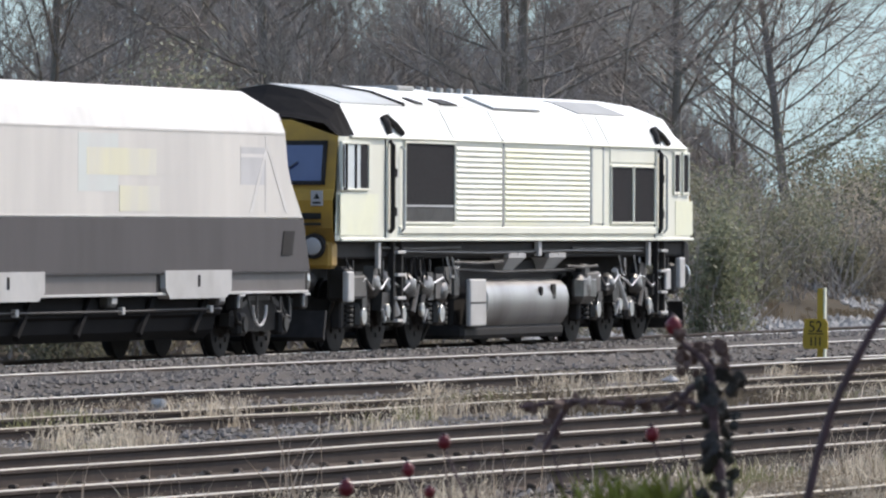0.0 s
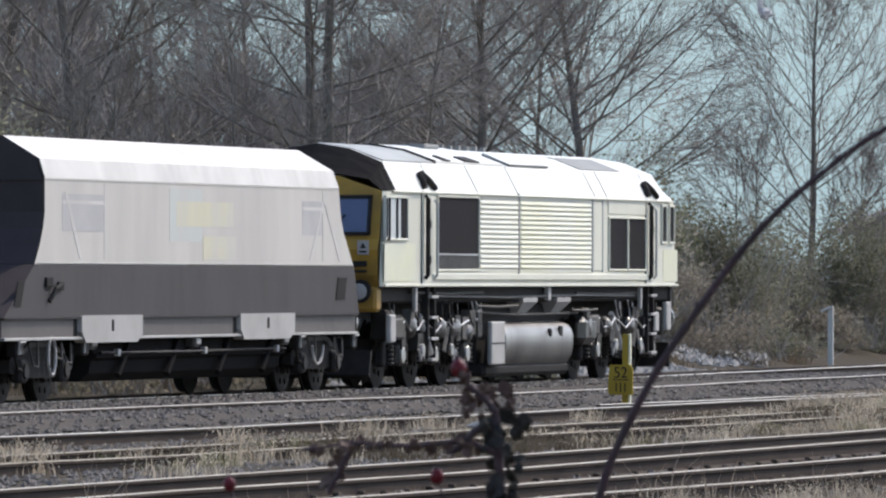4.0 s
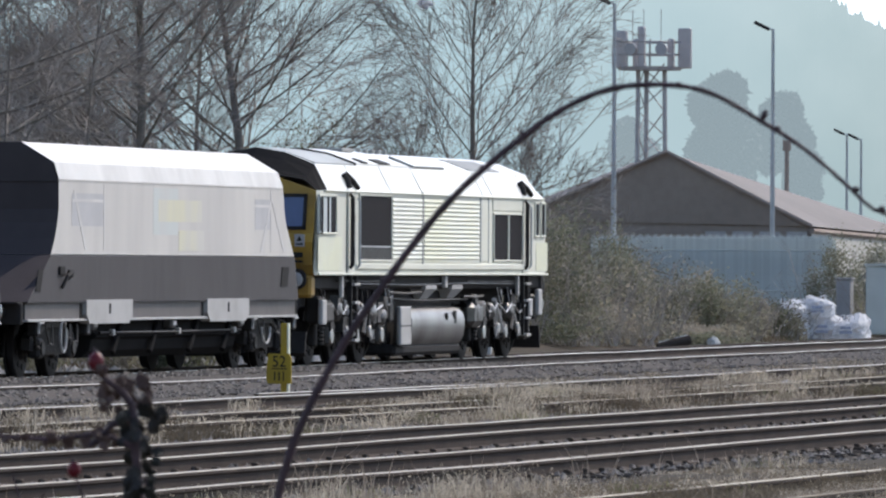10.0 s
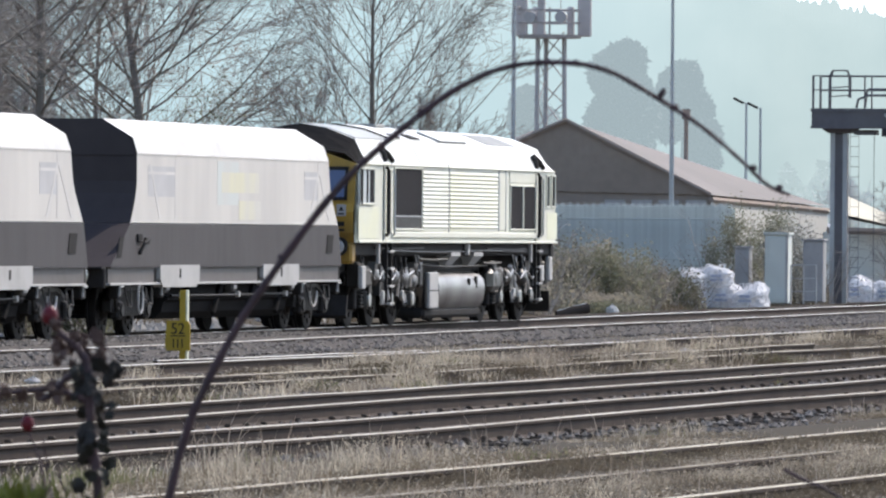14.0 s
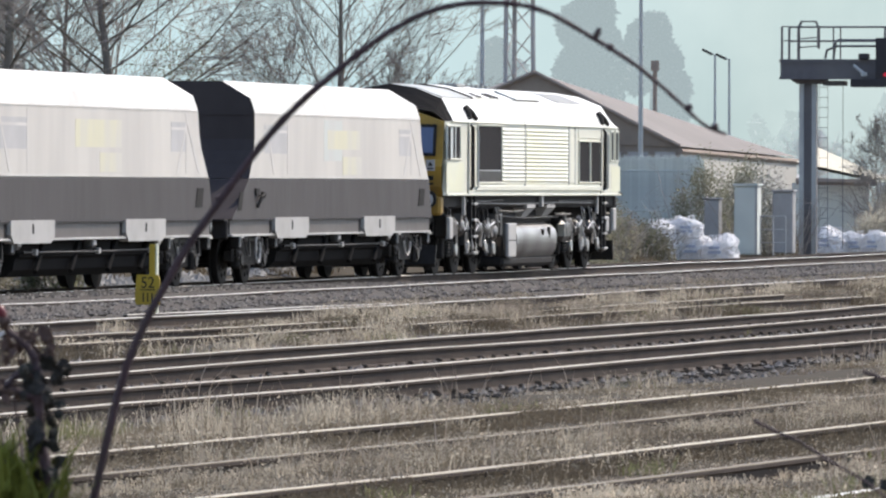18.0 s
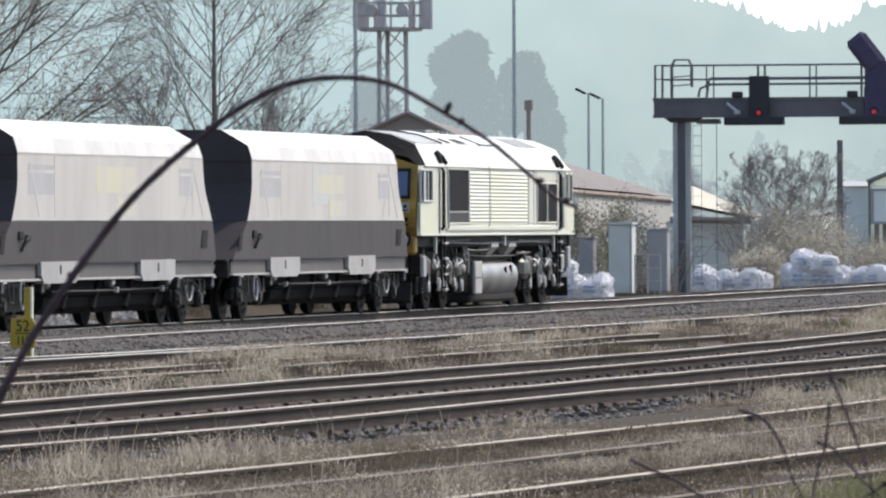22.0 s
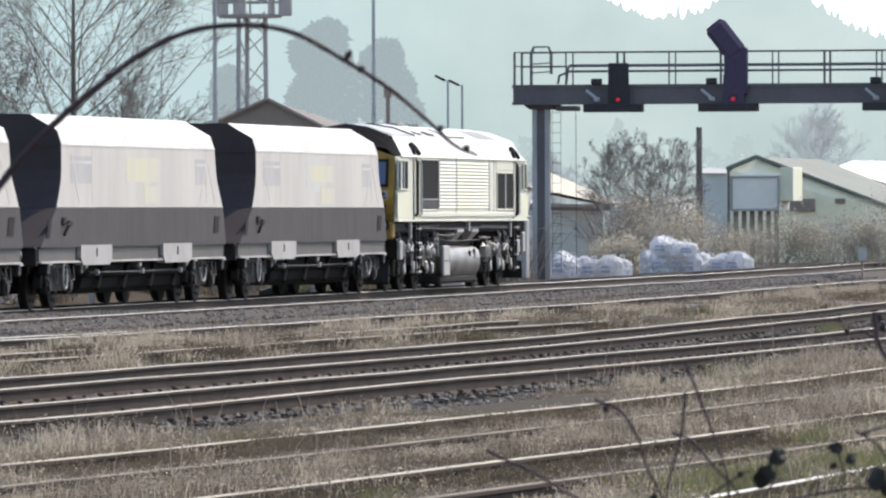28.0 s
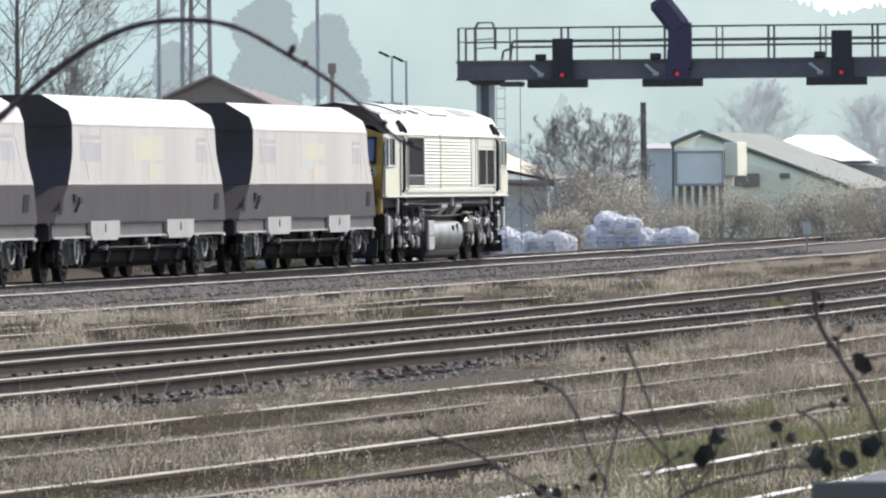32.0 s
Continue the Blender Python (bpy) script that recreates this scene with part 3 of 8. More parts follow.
def grass():
    rng = np.random.default_rng(11)

    def field(n, x0, x1, lower, upper, hmin, hmax, keep=0.0, shrink=False):
        out, hs = [], []
        while len(out) < n:
            if rng.random() < 0.3 or not out:
                cx = x0 + (x1 - x0) * rng.random() ** 1.25
                cy, tall = rng.random(), rng.uniform(0.55, 1.25)
            x = cx + rng.normal(0, 0.45)
            y = lower(x) + (upper(x) - lower(x)) * min(max(cy + rng.normal(0, 0.16) / max(0.5, upper(x) - lower(x)), 0.0), 1.0)
            patch = noise.noise((x * 0.10, y * 0.45, 1.7)) + 0.6 * noise.noise((x * 0.5, y * 1.1, 4.1))
            if patch < keep - 0.25 * rng.random():
                continue
            out.append((x, y, ground_z(x, y) - 0.01))
            hs.append((hmin + (hmax - hmin) * min(1.0, max(0.0, 0.45 + patch)) * tall * rng.uniform(0.5, 1.0)) * (min(1.0, max(0.4, (upper(x) - y) / 2.6)) if shrink else 1.0))
        return out, hs

    L = LINES
    weeds = lambda x: L["far_loop"](x) + 1.9, lambda x: L["lone"](x) - 0.3
    verge = lambda x: L["lone"](x) + 0.3, lambda x: L["near_main"](x) - 1.4
    mid = lambda x: L["siding_a"](x) + 0.9, lambda x: L["near_loop"](x) - 1.6
    yard = lambda x: L["siding_c"](x) + 0.3, lambda x: L["siding_a"](x) + 1.2
    front = lambda x: L["siding_c"](x) - 2.4, lambda x: L["siding_c"](x) + 0.2
    straw, plume, brown = "dry straw-coloured grass between the tracks", "pale feathery tufts of dead grass", "brown withered weeds among the grass"
    fields = [
        ("dead_grass", straw, STRAW, field(3400, 97, 260, *weeds, 0.04, 0.20, -0.15, True), 6, 0.12, 0.005, 21, 20),
        ("grass_tufts", plume, PLUME, field(560, 68, 240, *weeds, 0.12, 0.38, 0.10), 18, 0.10, 0.0045, 61, 34),
        ("withered_weeds", brown, BROWNWEED, field(1400, 90, 240, *weeds, 0.06, 0.26, 0.0, True), 9, 0.10, 0.0055, 62, 22),
        ("dead_grass", straw, STRAW, field(1300, 100, 260, *verge, 0.04, 0.16, 0.08), 8, 0.09, 0.005, 22, 18),
        ("dead_grass", straw, STRAW, field(5800, 50, 190, *mid, 0.04, 0.15, -0.12, True), 6, 0.11, 0.0032, 23, 18),
        ("grass_tufts", plume, PLUME, field(420, 52, 170, *mid, 0.10, 0.32, 0.10), 18, 0.09, 0.0030, 63, 34),
        ("withered_weeds", brown, BROWNWEED, field(2200, 52, 170, *mid, 0.05, 0.19, -0.05, True), 9, 0.09, 0.0035, 64, 24),
        ("dead_grass", straw, STRAW, field(11500, 48, 150, *yard, 0.03, 0.125, -0.45), 6, 0.10, 0.003, 24, 18),
        ("grass_tufts", plume, PLUME, field(520, 48, 150, *yard, 0.08, 0.30, 0.06), 18, 0.085, 0.0026, 65, 34),
        ("withered_weeds", brown, BROWNWEED, field(5200, 48, 150, *yard, 0.03, 0.14, -0.45), 9, 0.085, 0.0030, 66, 24),
        ("grass_tufts", plume, PLUME, field(500, 46, 110, *front, 0.06, 0.22, 0.0), 16, 0.085, 0.0026, 67, 26),
        ("withered_weeds", brown, BROWNWEED, field(2400, 46, 110, *front, 0.04, 0.16, -0.45), 9, 0.085, 0.0030, 68, 24),
        ("dead_grass", straw, STRAW, field(700, 60, 170, lambda x: L["near_loop"](x) - 1.0, lambda x: L["far_loop"](x) + 1.0, 0.05, 0.16, 0.25), 6, 0.08, 0.004, 25, 18),
    ]
    for k, (key, side) in enumerate((q, e) for q in ("siding_a", "siding_b", "siding_c") for e in (GAUGE / 2, -GAUGE / 2)):
        edge = lambda x, key=key, side=side: L[key](x) + side
        fields.append(("rail_side_grass", "short dead grass growing against the rails", STRAW if k % 2 else BROWNWEED, field(1500, 46, 130, lambda x: edge(x) - 0.42, lambda x: edge(x) - 0.06, 0.085, 0.145, -0.5), 7, 0.05, 0.003, 80 + k, 14))
    for name, label, material, (pts, hs), per, spread, width, seed, flakes in fields:
        v, f = blades(pts, hs, per, spread, width, seed, 0.8)
        v2, f2 = fluff(pts, hs, flakes, spread * 1.3, 0.010 if width < 0.004 else 0.015, seed + 50)
        f2 = [tuple(i + len(v) for i in q) for q in f2]
        tagged(cloud(name, np.concatenate([v, v2]), f + f2, material), label, "grass", kind="stuff")

    def slope(x0, x1, lo, hi, n, h0, h1, seed):
        pts, hs = field(n, x0, x1, lambda x: train_y(x) + lo, lambda x: train_y(x) + hi, h0, h1, -0.5)
        v, f = blades(pts, hs, 10, 0.16, 0.012, seed, 0.7)
        tagged(cloud("bank_grass", v, f, BROWNWEED), "rough dry grass on the bank behind the line", "grass", kind="stuff")

    slope(120, 290, 4.6, 10.5, 2200, 0.12, 0.45, 41)
    # tall dead stalks of dock and willowherb
    pts, hs = field(520, 50, 150, lambda x: L["siding_c"](x) - 2.0, lambda x: L["near_loop"](x) - 1.4, 0.20, 0.80, 0.12)
    v, f = blades(pts, hs, 2, 0.05, 0.0035, 43, 0.7)
    tagged(cloud("dead_stalks", v, f, WEEDSTALK), "tall brown dead weed stalks among the grass", "weed", kind="stuff")
    pts, hs = field(700, 48, 80, lambda x: L["siding_c"](x) - 2.5, lambda x: L["siding_b"](x) + 0.3, 0.08, 0.26, 0.05)
    more, tall = field(260, 60, 170, lambda x: L["siding_a"](x) - 0.5, lambda x: L["lone"](x) - 1.0, 0.08, 0.24, 0.30)
    v, f = blades(pts + more, hs + tall, 20, 0.11, 0.0045, 31, 1.0)
    tagged(cloud("green_weeds", v, f, GREEN), "low green weeds among the dead grass", "weed", kind="stuff")


def sleepers(ob, key, x0, x1, pitch=0.70, as_parts=True):
    me = Shape().box(-0.125, 0.125, -1.28, 1.28, -0.32, -0.168, 0.015).mesh("sleeper")
    me.materials.append(SLEEPER)
    chair = Shape()
    for side in (GAUGE / 2, -GAUGE / 2):
        chair.box(-0.07, 0.07, side - 0.16, side + 0.16, -0.18, -0.148, 0.01)
        chair.box(-0.035, 0.035, side - 0.11, side - 0.04, -0.15, -0.115, 0.012)
        chair.box(-0.035, 0.035, side + 0.04, side + 0.11, -0.15, -0.115, 0.012)
    me2 = chair.mesh("rail_chairs")
    me2.materials.append(CHAIR)
    rng = random.Random(int(x0))
    x = x0
    while x < x1:
        y, y2 = LINES[key](x), LINES[key](x + 1)
        m = Matrix.Translation((x, y, rng.uniform(-0.012, 0.012))) @ Matrix.Rotation(math.atan2(y2 - y, 1) + rng.uniform(-0.012, 0.012), 4, "Z")
        s = part("sleeper", me, SLEEPER, ob)
        s.matrix_local = m
        part("rail_chair", me2, CHAIR, s)
        x += pitch


# ---- the train ----
def loco_section(u, top, half, low, cut=1.0):
    """Across the body at u: sides, canted roof panels and crown."""
    k = half / 1.33
    pts = [(-1.33, low), (-1.33, 1.75), (-1.33, 3.12), (-1.08, 3.12 + 0.47 * cut), (-0.55, 3.12 + 0.68 * cut), (0, 3.12 + 0.77 * cut),
           (0.55, 3.12 + 0.68 * cut), (1.08, 3.12 + 0.47 * cut), (1.33, 3.12), (1.33, 1.75), (1.33, low)]
    return [(u + top * max(0.0, (z - 2.2)) / 1.7, y * k, z) for y, z in pts]


def wheelset(parent, u, r, material=WHEEL):
    """An axle with two wheels, turning about its middle."""
    w = Shape()
    for y in (-0.75, 0.75):
        s = 1 if y > 0 else -1
        w.tube([(0, y - 0.065, 0), (0, y - 0.06, 0), (0, y + 0.04, 0), (0, y + 0.065, 0)], [r * 0.97, r, r, r * 0.97], 28)
        w.tube([(0, y - s * 0.10, 0), (0, y - s * 0.065, 0)], [r + 0.025, r + 0.03], 28)
        w.tube([(0, y + s * 0.06, 0), (0, y + s * 0.12, 0)], [0.19, 0.15], 14)
    w.tube([(0, -0.8, 0), (0, 0.8, 0)], 0.085, 12)
    for k in range(8):
        a = k * math.pi / 4
        for y in (-0.825, 0.825):
            w.box(0.30 * math.cos(a) - 0.035, 0.30 * math.cos(a) + 0.035, y - 0.012, y + 0.012, 0.30 * math.sin(a) - 0.035, 0.30 * math.sin(a) + 0.035)
    ob = part("wheelset", w, material, parent, "rusty steel wheels on an axle", True)
    ob.location = (u, 0, r)
    return ob


def louvres(parent, u0, u1, z0, z1, n, material, name="louvre_panel"):
    fr = Shape()
    y = -1.33
    fr.box(u0, u1, y - 0.012, y + 0.01, z0, z0 + 0.04).box(u0, u1, y - 0.012, y + 0.01, z1 - 0.04, z1)
    fr.box(u0, u0 + 0.05, y - 0.012, y + 0.01, z0 + 0.04, z1 - 0.04).box(u1 - 0.05, u1, y - 0.012, y + 0.01, z0 + 0.04, z1 - 0.04)
    panel = part(name, fr, material, parent)
    h = (z1 - z0 - 0.10) / n
    me = Shape().loft([[(u, y - 0.002, 0), (u, y - 0.026, 0.012), (u, y - 0.026, 0.03), (u, y - 0.002, h * 0.92)] for u in (u0 + 0.05, u1 - 0.05)]).mesh("slat")
    me.materials.append(material)
    for i in range(n):
        s = part("slat", me, material, panel)
        s.location = (0, 0, z0 + 0.05 + h * i)
    return panel


def framed(parent, name, u0, u1, z0, z1, frame_mat, pane_mat, bars=0, y=-1.335, fw=0.05, pane_name="pane"):
    """A window or grille on the near side: a raised frame, its pane, and upright bars."""
    fr = Shape()
    fr.box(u0, u1, y - 0.03, y + 0.02, z0, z0 + fw, 0.008).box(u0, u1, y - 0.03, y + 0.02, z1 - fw, z1, 0.008)
    fr.box(u0, u0 + fw, y - 0.03, y + 0.02, z0 + fw, z1 - fw, 0.008).box(u1 - fw, u1, y - 0.03, y + 0.02, z0 + fw, z1 - fw, 0.008)
    for k in range(bars):
        c = u0 + (u1 - u0) * (k + 1) / (bars + 1)
        fr.box(c - 0.02, c + 0.02, y - 0.024, y + 0.01, z0 + fw, z1 - fw)
    win = part(name, fr, frame_mat, parent)
    part(pane_name, Shape().box(u0 + fw * 0.5, u1 - fw * 0.5, y - 0.008, y + 0.012, z0 + fw * 0.5, z1 - fw * 0.5), pane_mat, win)
    return win


def coupling_gear(ob, u, way):
    for y in (-0.87, 0.87):
        b = part("buffer", Shape().tube([(u, y, 1.05), (u + way * 0.30, y, 1.05), (u + way * 0.30, y, 1.05), (u + way * 0.56, y, 1.05)], [0.15, 0.13, 0.08, 0.08], 14), BLACK, ob, smooth=True)
        part("buffer_head", Shape().disc((u + way * 0.58, y, 1.05), (1, 0, 0), 0.24, 0.05, 18), STEEL, b)
    part("coupling", Shape().box(min(u, u + way * 0.6), max(u, u + way * 0.6), -0.07, 0.07, 0.88, 1.05, 0.02).box(min(u + way * .3, u + way * 0.55), max(u + way * .3, u + way * 0.55), -0.16, 0.16, 0.84, 1.10, 0.04), BLACK, ob)
    for y in (-0.45, 0.42):
        part("brake_hose", Shape().tube([(u, y, 1.0), (u + way * 0.16, y, 0.92), (u + way * 0.22, y, 0.7), (u + way * 0.3, y, 0.55)], 0.028, 8), BLACK, ob)


def loco_bogie(ob, c):
    s = Shape()
    for y in (-1.02, 1.02):
        s.box(c - 2.55, c + 2.55, y - 0.07, y + 0.07, 0.62, 0.86, 0.03)
        s.box(c - 2.7, c - 2.45, y - 0.08, y + 0.08, 0.35, 0.80, 0.03).box(c + 2.45, c + 2.7, y - 0.08, y + 0.08, 0.35, 0.80, 0.03)
    s.box(c - 0.35, c + 0.35, -1.0, 1.0, 0.60, 0.80, 0.03).box(c - 2.6, c - 2.4, -1.0, 1.0, 0.55, 0.80, 0.02).box(c + 2.4, c + 2.6, -1.0, 1.0, 0.55, 0.80, 0.02)
    frame_ob = part("bogie_frame", s, BOGIE, ob, "oily cast steel bogie frame")
    wheels = []
    for k, du in enumerate((-2.02, 0.0, 2.02)):
        wheels.append((wheelset(ob, c + du, 0.533), 0.533))
        for y in (-1.12, 1.12):
            part("axlebox", Shape().box(c + du - 0.20, c + du + 0.20, y - 0.10, y + 0.09, 0.36, 0.72, 0.05), UNDER if k != 1 else BOGIE, frame_ob)
            part("axlebox_cover", Shape().disc((c + du, y + (-0.11 if y < 0 else 0.11), 0.53), (0, 1, 0), 0.13, 0.05, 14), STEEL, frame_ob)
            for e in (-0.42, 0.42):
                sp = Shape()
                for i in range(5):
                    sp.disc((c + du + e, y, 0.40 + i * 0.07), (0, 0, 1), 0.085, 0.045, 10)
                part("spring", sp, UNDER, frame_ob)
    rng = random.Random(int(c * 10))
    for du in (-2.4, -2.0, -1.45, -0.95, -0.5, 0.55, 0.95, 1.4, 1.85, 2.3):
        h, w = rng.uniform(0.18, 0.42), rng.uniform(0.08, 0.22)
        z = rng.uniform(0.60, 0.95)
        lean = rng.uniform(-0.12, 0.12)
        part("brake_cylinder" if w > 0.15 else "brake_lever", Shape().loft([[(c + du - w + e, -1.25, z + k), (c + du + w + e, -1.25, z + k), (c + du + w + e, -1.1, z + k), (c + du - w + e, -1.1, z + k)] for k, e in ((0, 0), (h, lean))]), rng.choice((DUSTY, UNDER, UNDER, BOGIE)), frame_ob)
    # Glints on the brake gear, modelled as pale V-shaped tubes.
    for du in (-1.0, 1.05):
        part("hanger_glint", Shape().tube([(c + du - 0.16, -1.27, 0.62), (c + du - 0.10, -1.28, 0.44), (c + du + 0.05, -1.28, 0.60), (c + du + 0.16, -1.27, 0.46)], 0.022, 6), LUG, frame_ob, "bright V-shaped tube drawn as a glint on the brake gear")
    part("brake_cylinder", Shape().box(c - 2.85, c - 1.95, -1.27, -1.12, 0.78, 1.13, 0.04), DUSTY, frame_ob)
    part("damper", Shape().tube([(c - 0.9, -1.2, 1.15), (c - 0.3, -1.22, 0.55)], [0.05, 0.07], 10), LUG, frame_ob)
    part("damper", Shape().tube([(c + 0.95, -1.2, 1.15), (c + 0.45, -1.22, 0.55)], [0.05, 0.07], 10), UNDER, frame_ob)
    pts = [(c - 2.4 + 0.4 * i, -1.24 - 0.02 * (i % 2), 0.98 + 0.10 * math.sin(i * 1.9)) for i in range(13)]
    part("sanding_pipe", Shape().tube(pts, 0.018, 6), STEEL, frame_ob)
    for du in (-2.75, 2.75):
        part("sandbox", Shape().box(c + du - 0.18, c + du + 0.18, -1.26, -0.95, 0.75, 1.25, 0.05), UNDER, frame_ob)
        part("sand_pipe", Shape().tube([(c + du, -1.0, 0.75), (c + du * 0.97, -0.85, 0.4), (c + du * 0.93, -0.76, 0.12)], 0.03, 8), UNDER, frame_ob)
    return wheels


def build_loco():
    ob = thing("diesel_locomotive", Matrix(), "cream diesel freight locomotive with yellow cab ends, pushing through the yard", "locomotive")
    # the shell: near end at 0, far end at 20
    secs = [(0.0, 0.30, 1.27, 1.62, 0.40), (0.12, 0.32, 1.315, 1.62, 0.52), (0.40, 0.30, 1.33, 1.62, 0.80), (0.72, 0.14, 1.33, 1.62, 1.0), (1.1, 0.0, 1.33, 1.62, 1.0),
            (18.6, 0.0, 1.33, 1.62, 1.0), (19.1, -0.12, 1.33, 1.62, 1.0), (19.5, -0.30, 1.33, 1.62, 0.80), (19.88, -0.32, 1.315, 1.62, 0.52), (20.0, -0.30, 1.27, 1.62, 0.40)]
    shell = Shape().loft([loco_section(*s) for s in secs], caps=False)
    body = part("body_shell", shell, CREAM, ob, "cream-painted steel body", False)
    body.data.materials.append(ROOF)
    body.data.materials.append(TROUGH)
    # Near roof slope goes black: its shade and dirt are put into the colour.
    for p in body.data.polygons:
        c = p.center
        if c.z > 3.13:
            p.material_index = 2 if c.x < 0.80 else 1
    # cab faces
    for u, way in ((0.0, -1), (20.0, 1)):
        tip = 0.30 if way < 0 else -0.30
        face = Shape()
        prof = [(u + way * 0.0, 1.62), (u + way * 0.10, 1.80), (u + way * 0.12, 2.20), (u + tip * 0.12 + way * 0.05, 2.36), (u + tip * 0.52, 3.12), (u + tip * 0.70, 3.36)]
        face.loft([[(pu, y * (1.27 if pz < 3.2 else 0.55) / 1.27, pz) for y in (-1.27, -0.7, 0.0, 0.7, 1.27)] for pu, pz in prof], caps=False, closed=False)
        f = part("cab_front", face, YELLOW, ob, "grimy yellow cab front")
        for y0, y1 in ((-1.12, -0.08), (0.08, 1.12)):
            wu = lambda z: u + tip * (0.12 + 0.40 * (z - 2.36) / 0.76) + way * 0.05 * (3.12 - z) / 0.76
            fr, gl = Shape(), Shape()
            z0, z1 = 2.42, 3.06
            for a0, a1, b0, b1 in ((y0, y1, z0, z0 + 0.06), (y0, y1, z1 - 0.06, z1), (y0, y0 + 0.06, z0, z1), (y1 - 0.06, y1, z0, z1)):
                fr.loft([[(wu(z) + way * e, y, z) for y, e in ((a0, 0.0), (a0, 0.03), (a1, 0.03), (a1, 0.0))] for z in (b0, b1)])
            gl.loft([[(wu(z) + way * e, y, z) for y, e in ((y0 + 0.03, 0.0), (y0 + 0.03, 0.015), (y1 - 0.03, 0.015), (y1 - 0.03, 0.0))] for z in (z0 + 0.03, z1 - 0.03)])
            w = part("windscreen", fr, BLACK, ob, "black rubber windscreen surround")
            part("pane", gl, GLASS, w, "windscreen glass, the sky's reflection put into its blue colour")
            part("wiper", Shape().tube([(wu(2.45) + way * 0.05, (y0 + y1) / 2 + 0.3, 2.45), (wu(2.75) + way * 0.05, (y0 + y1) / 2 - 0.1, 2.75)], 0.012, 6), BLACK, w)
        for y in (-0.98, 0.98):
            h = part("headlight", Shape().tube([(u + way * 0.06, y, 1.54), (u + way * 0.16, y, 1.54)], [0.19, 0.17], 20), BLACK, ob, "round headlight in a black rim", True)
            part("lens", Shape().tube([(u + way * 0.155, y, 1.54), (u + way * 0.18, y, 1.54), (u + way * 0.195, y, 1.54)], [0.13, 0.12, 0.05], 20), LUG, h, "bright headlight lens", True)
        part("nose_apron", Shape().box(min(u - way * 0.25, u + way * 0.10), max(u - way * 0.25, u + way * 0.10), -1.24, 1.24, 1.22, 1.618, 0.05), YELLOW if way < 0 else BLACK, ob)
        part("snow_plough", Shape().loft([[(u + way * (0.05 + e), y, z) for z, e in ((0.24, 0.14), (0.62, 0.02), (0.62, -0.06), (0.18, 0.06))] for y in (-1.15, -0.4, 0.4, 1.15)]), BLACK, ob)
        coupling_gear(ob, u + way * 0.1, way)
    part("number_marking", Shape().box(-0.145, -0.13, -1.10, -0.62, 1.93, 2.02).box(-0.145, -0.13, -1.10, -0.62, 1.84, 1.88), INK, ob, "black stencilled running number, unreadable bars")
    lab = part("warning_label", Shape().box(-0.15, -0.128, -1.13, -0.95, 2.12, 2.34, 0.004), LUG, ob, "small white electric warning plate")
    part("warning_symbol", Shape().add([(-0.153, -1.09, 2.22), (-0.153, -0.99, 2.22), (-0.153, -1.04, 2.31)], [(0, 1, 2)]).box(-0.154, -0.151, -1.10, -0.98, 2.15, 2.18), INK, lab)
    # near side, from the near cab to the far cab
    w = framed(ob, "cab_side_window", 0.05, 1.42, 2.34, 3.05, CREAM, PANE, 0, fw=0.04)
    part("window_rubber", Shape().box(0.06, 0.14, -1.372, -1.362, 2.40, 3.0, 0.02).box(0.10, 0.30, -1.371, -1.361, 2.345, 2.385, 0.01), BLACK, w, "black rubber edge of the window")
    for u in (0.30, 0.76):
        part("window_bar", Shape().box(u - 0.022, u + 0.022, -1.366, -1.345, 2.38, 3.01), BLACK, w)
    part("droplight", Shape().box(1.02, 1.36, -1.352, -1.346, 2.38, 3.01), GRILLE, w, "dark open half of the cab window")
    part("cab_side_panel", Shape().box(0.05, 1.95, -1.336, -1.331, 1.70, 2.30, 0.002), LEMON, ob, "faded lemon cab side panel")
    for a, b in ((2.31, 3.13), (17.54, 18.14)):
        d = Shape().box(a, b, -1.35, -1.32, 1.64, 3.10, 0.01)
        door = part("cab_door", d, CREAM, ob)
        part("door_seam", Shape().box(a - 0.025, a, -1.342, -1.325, 1.64, 3.10).box(b, b + 0.025, -1.342, -1.325, 1.64, 3.10), BLACK, door)
        part("handrail", Shape().tube([(a + 0.12, -1.36, 1.75), (a + 0.12, -1.41, 1.80), (a + 0.12, -1.41, 3.02), (a + 0.12, -1.36, 3.07)], 0.04, 8), BLACK, door)
        part("handrail", Shape().tube([(b - 0.12, -1.36, 1.75), (b - 0.12, -1.41, 1.80), (b - 0.12, -1.41, 2.95), (b - 0.12, -1.36, 3.0)], 0.022, 8), GALV, door)
        for z in (1.98, 2.55):
            part("door_lock", Shape().box(a + 0.38, a + 0.48, -1.375, -1.345, z, z + 0.13, 0.01), BLACK, door)
        part("roof_grab", Shape().tube([(a + 0.20, -1.33, 3.19), (a + 0.24, -1.29, 3.32), (a + 0.27, -1.21, 3.43)], 0.05, 8), BLACK, ob, "black grab handle over the cab door")
        part("roof_grab", Shape().tube([(a + 0.86, -1.33, 3.19), (a + 0.62, -1.29, 3.32), (a + 0.42, -1.21, 3.43)], 0.05, 8), BLACK, ob, "black grab handle over the cab door")
        for e in (b - 0.28, b + 0.14):
            part("door_step_pillar", Shape().box(e - 0.01, e + 0.07, -1.30, -1.22, 0.45, 1.62), BLACK, ob)
        for z in (0.43, 0.76, 1.10, 1.43):
            part("footstep", Shape().box(b - 0.24, b + 0.16, -1.36, -1.14, z, z + 0.045, 0.006), LUG, ob)
        part("access_rail", Shape().box(a - 0.30, a - 0.18, -1.32, -1.26, 1.22, 1.60, 0.01), LUG, ob, "short white grab post")
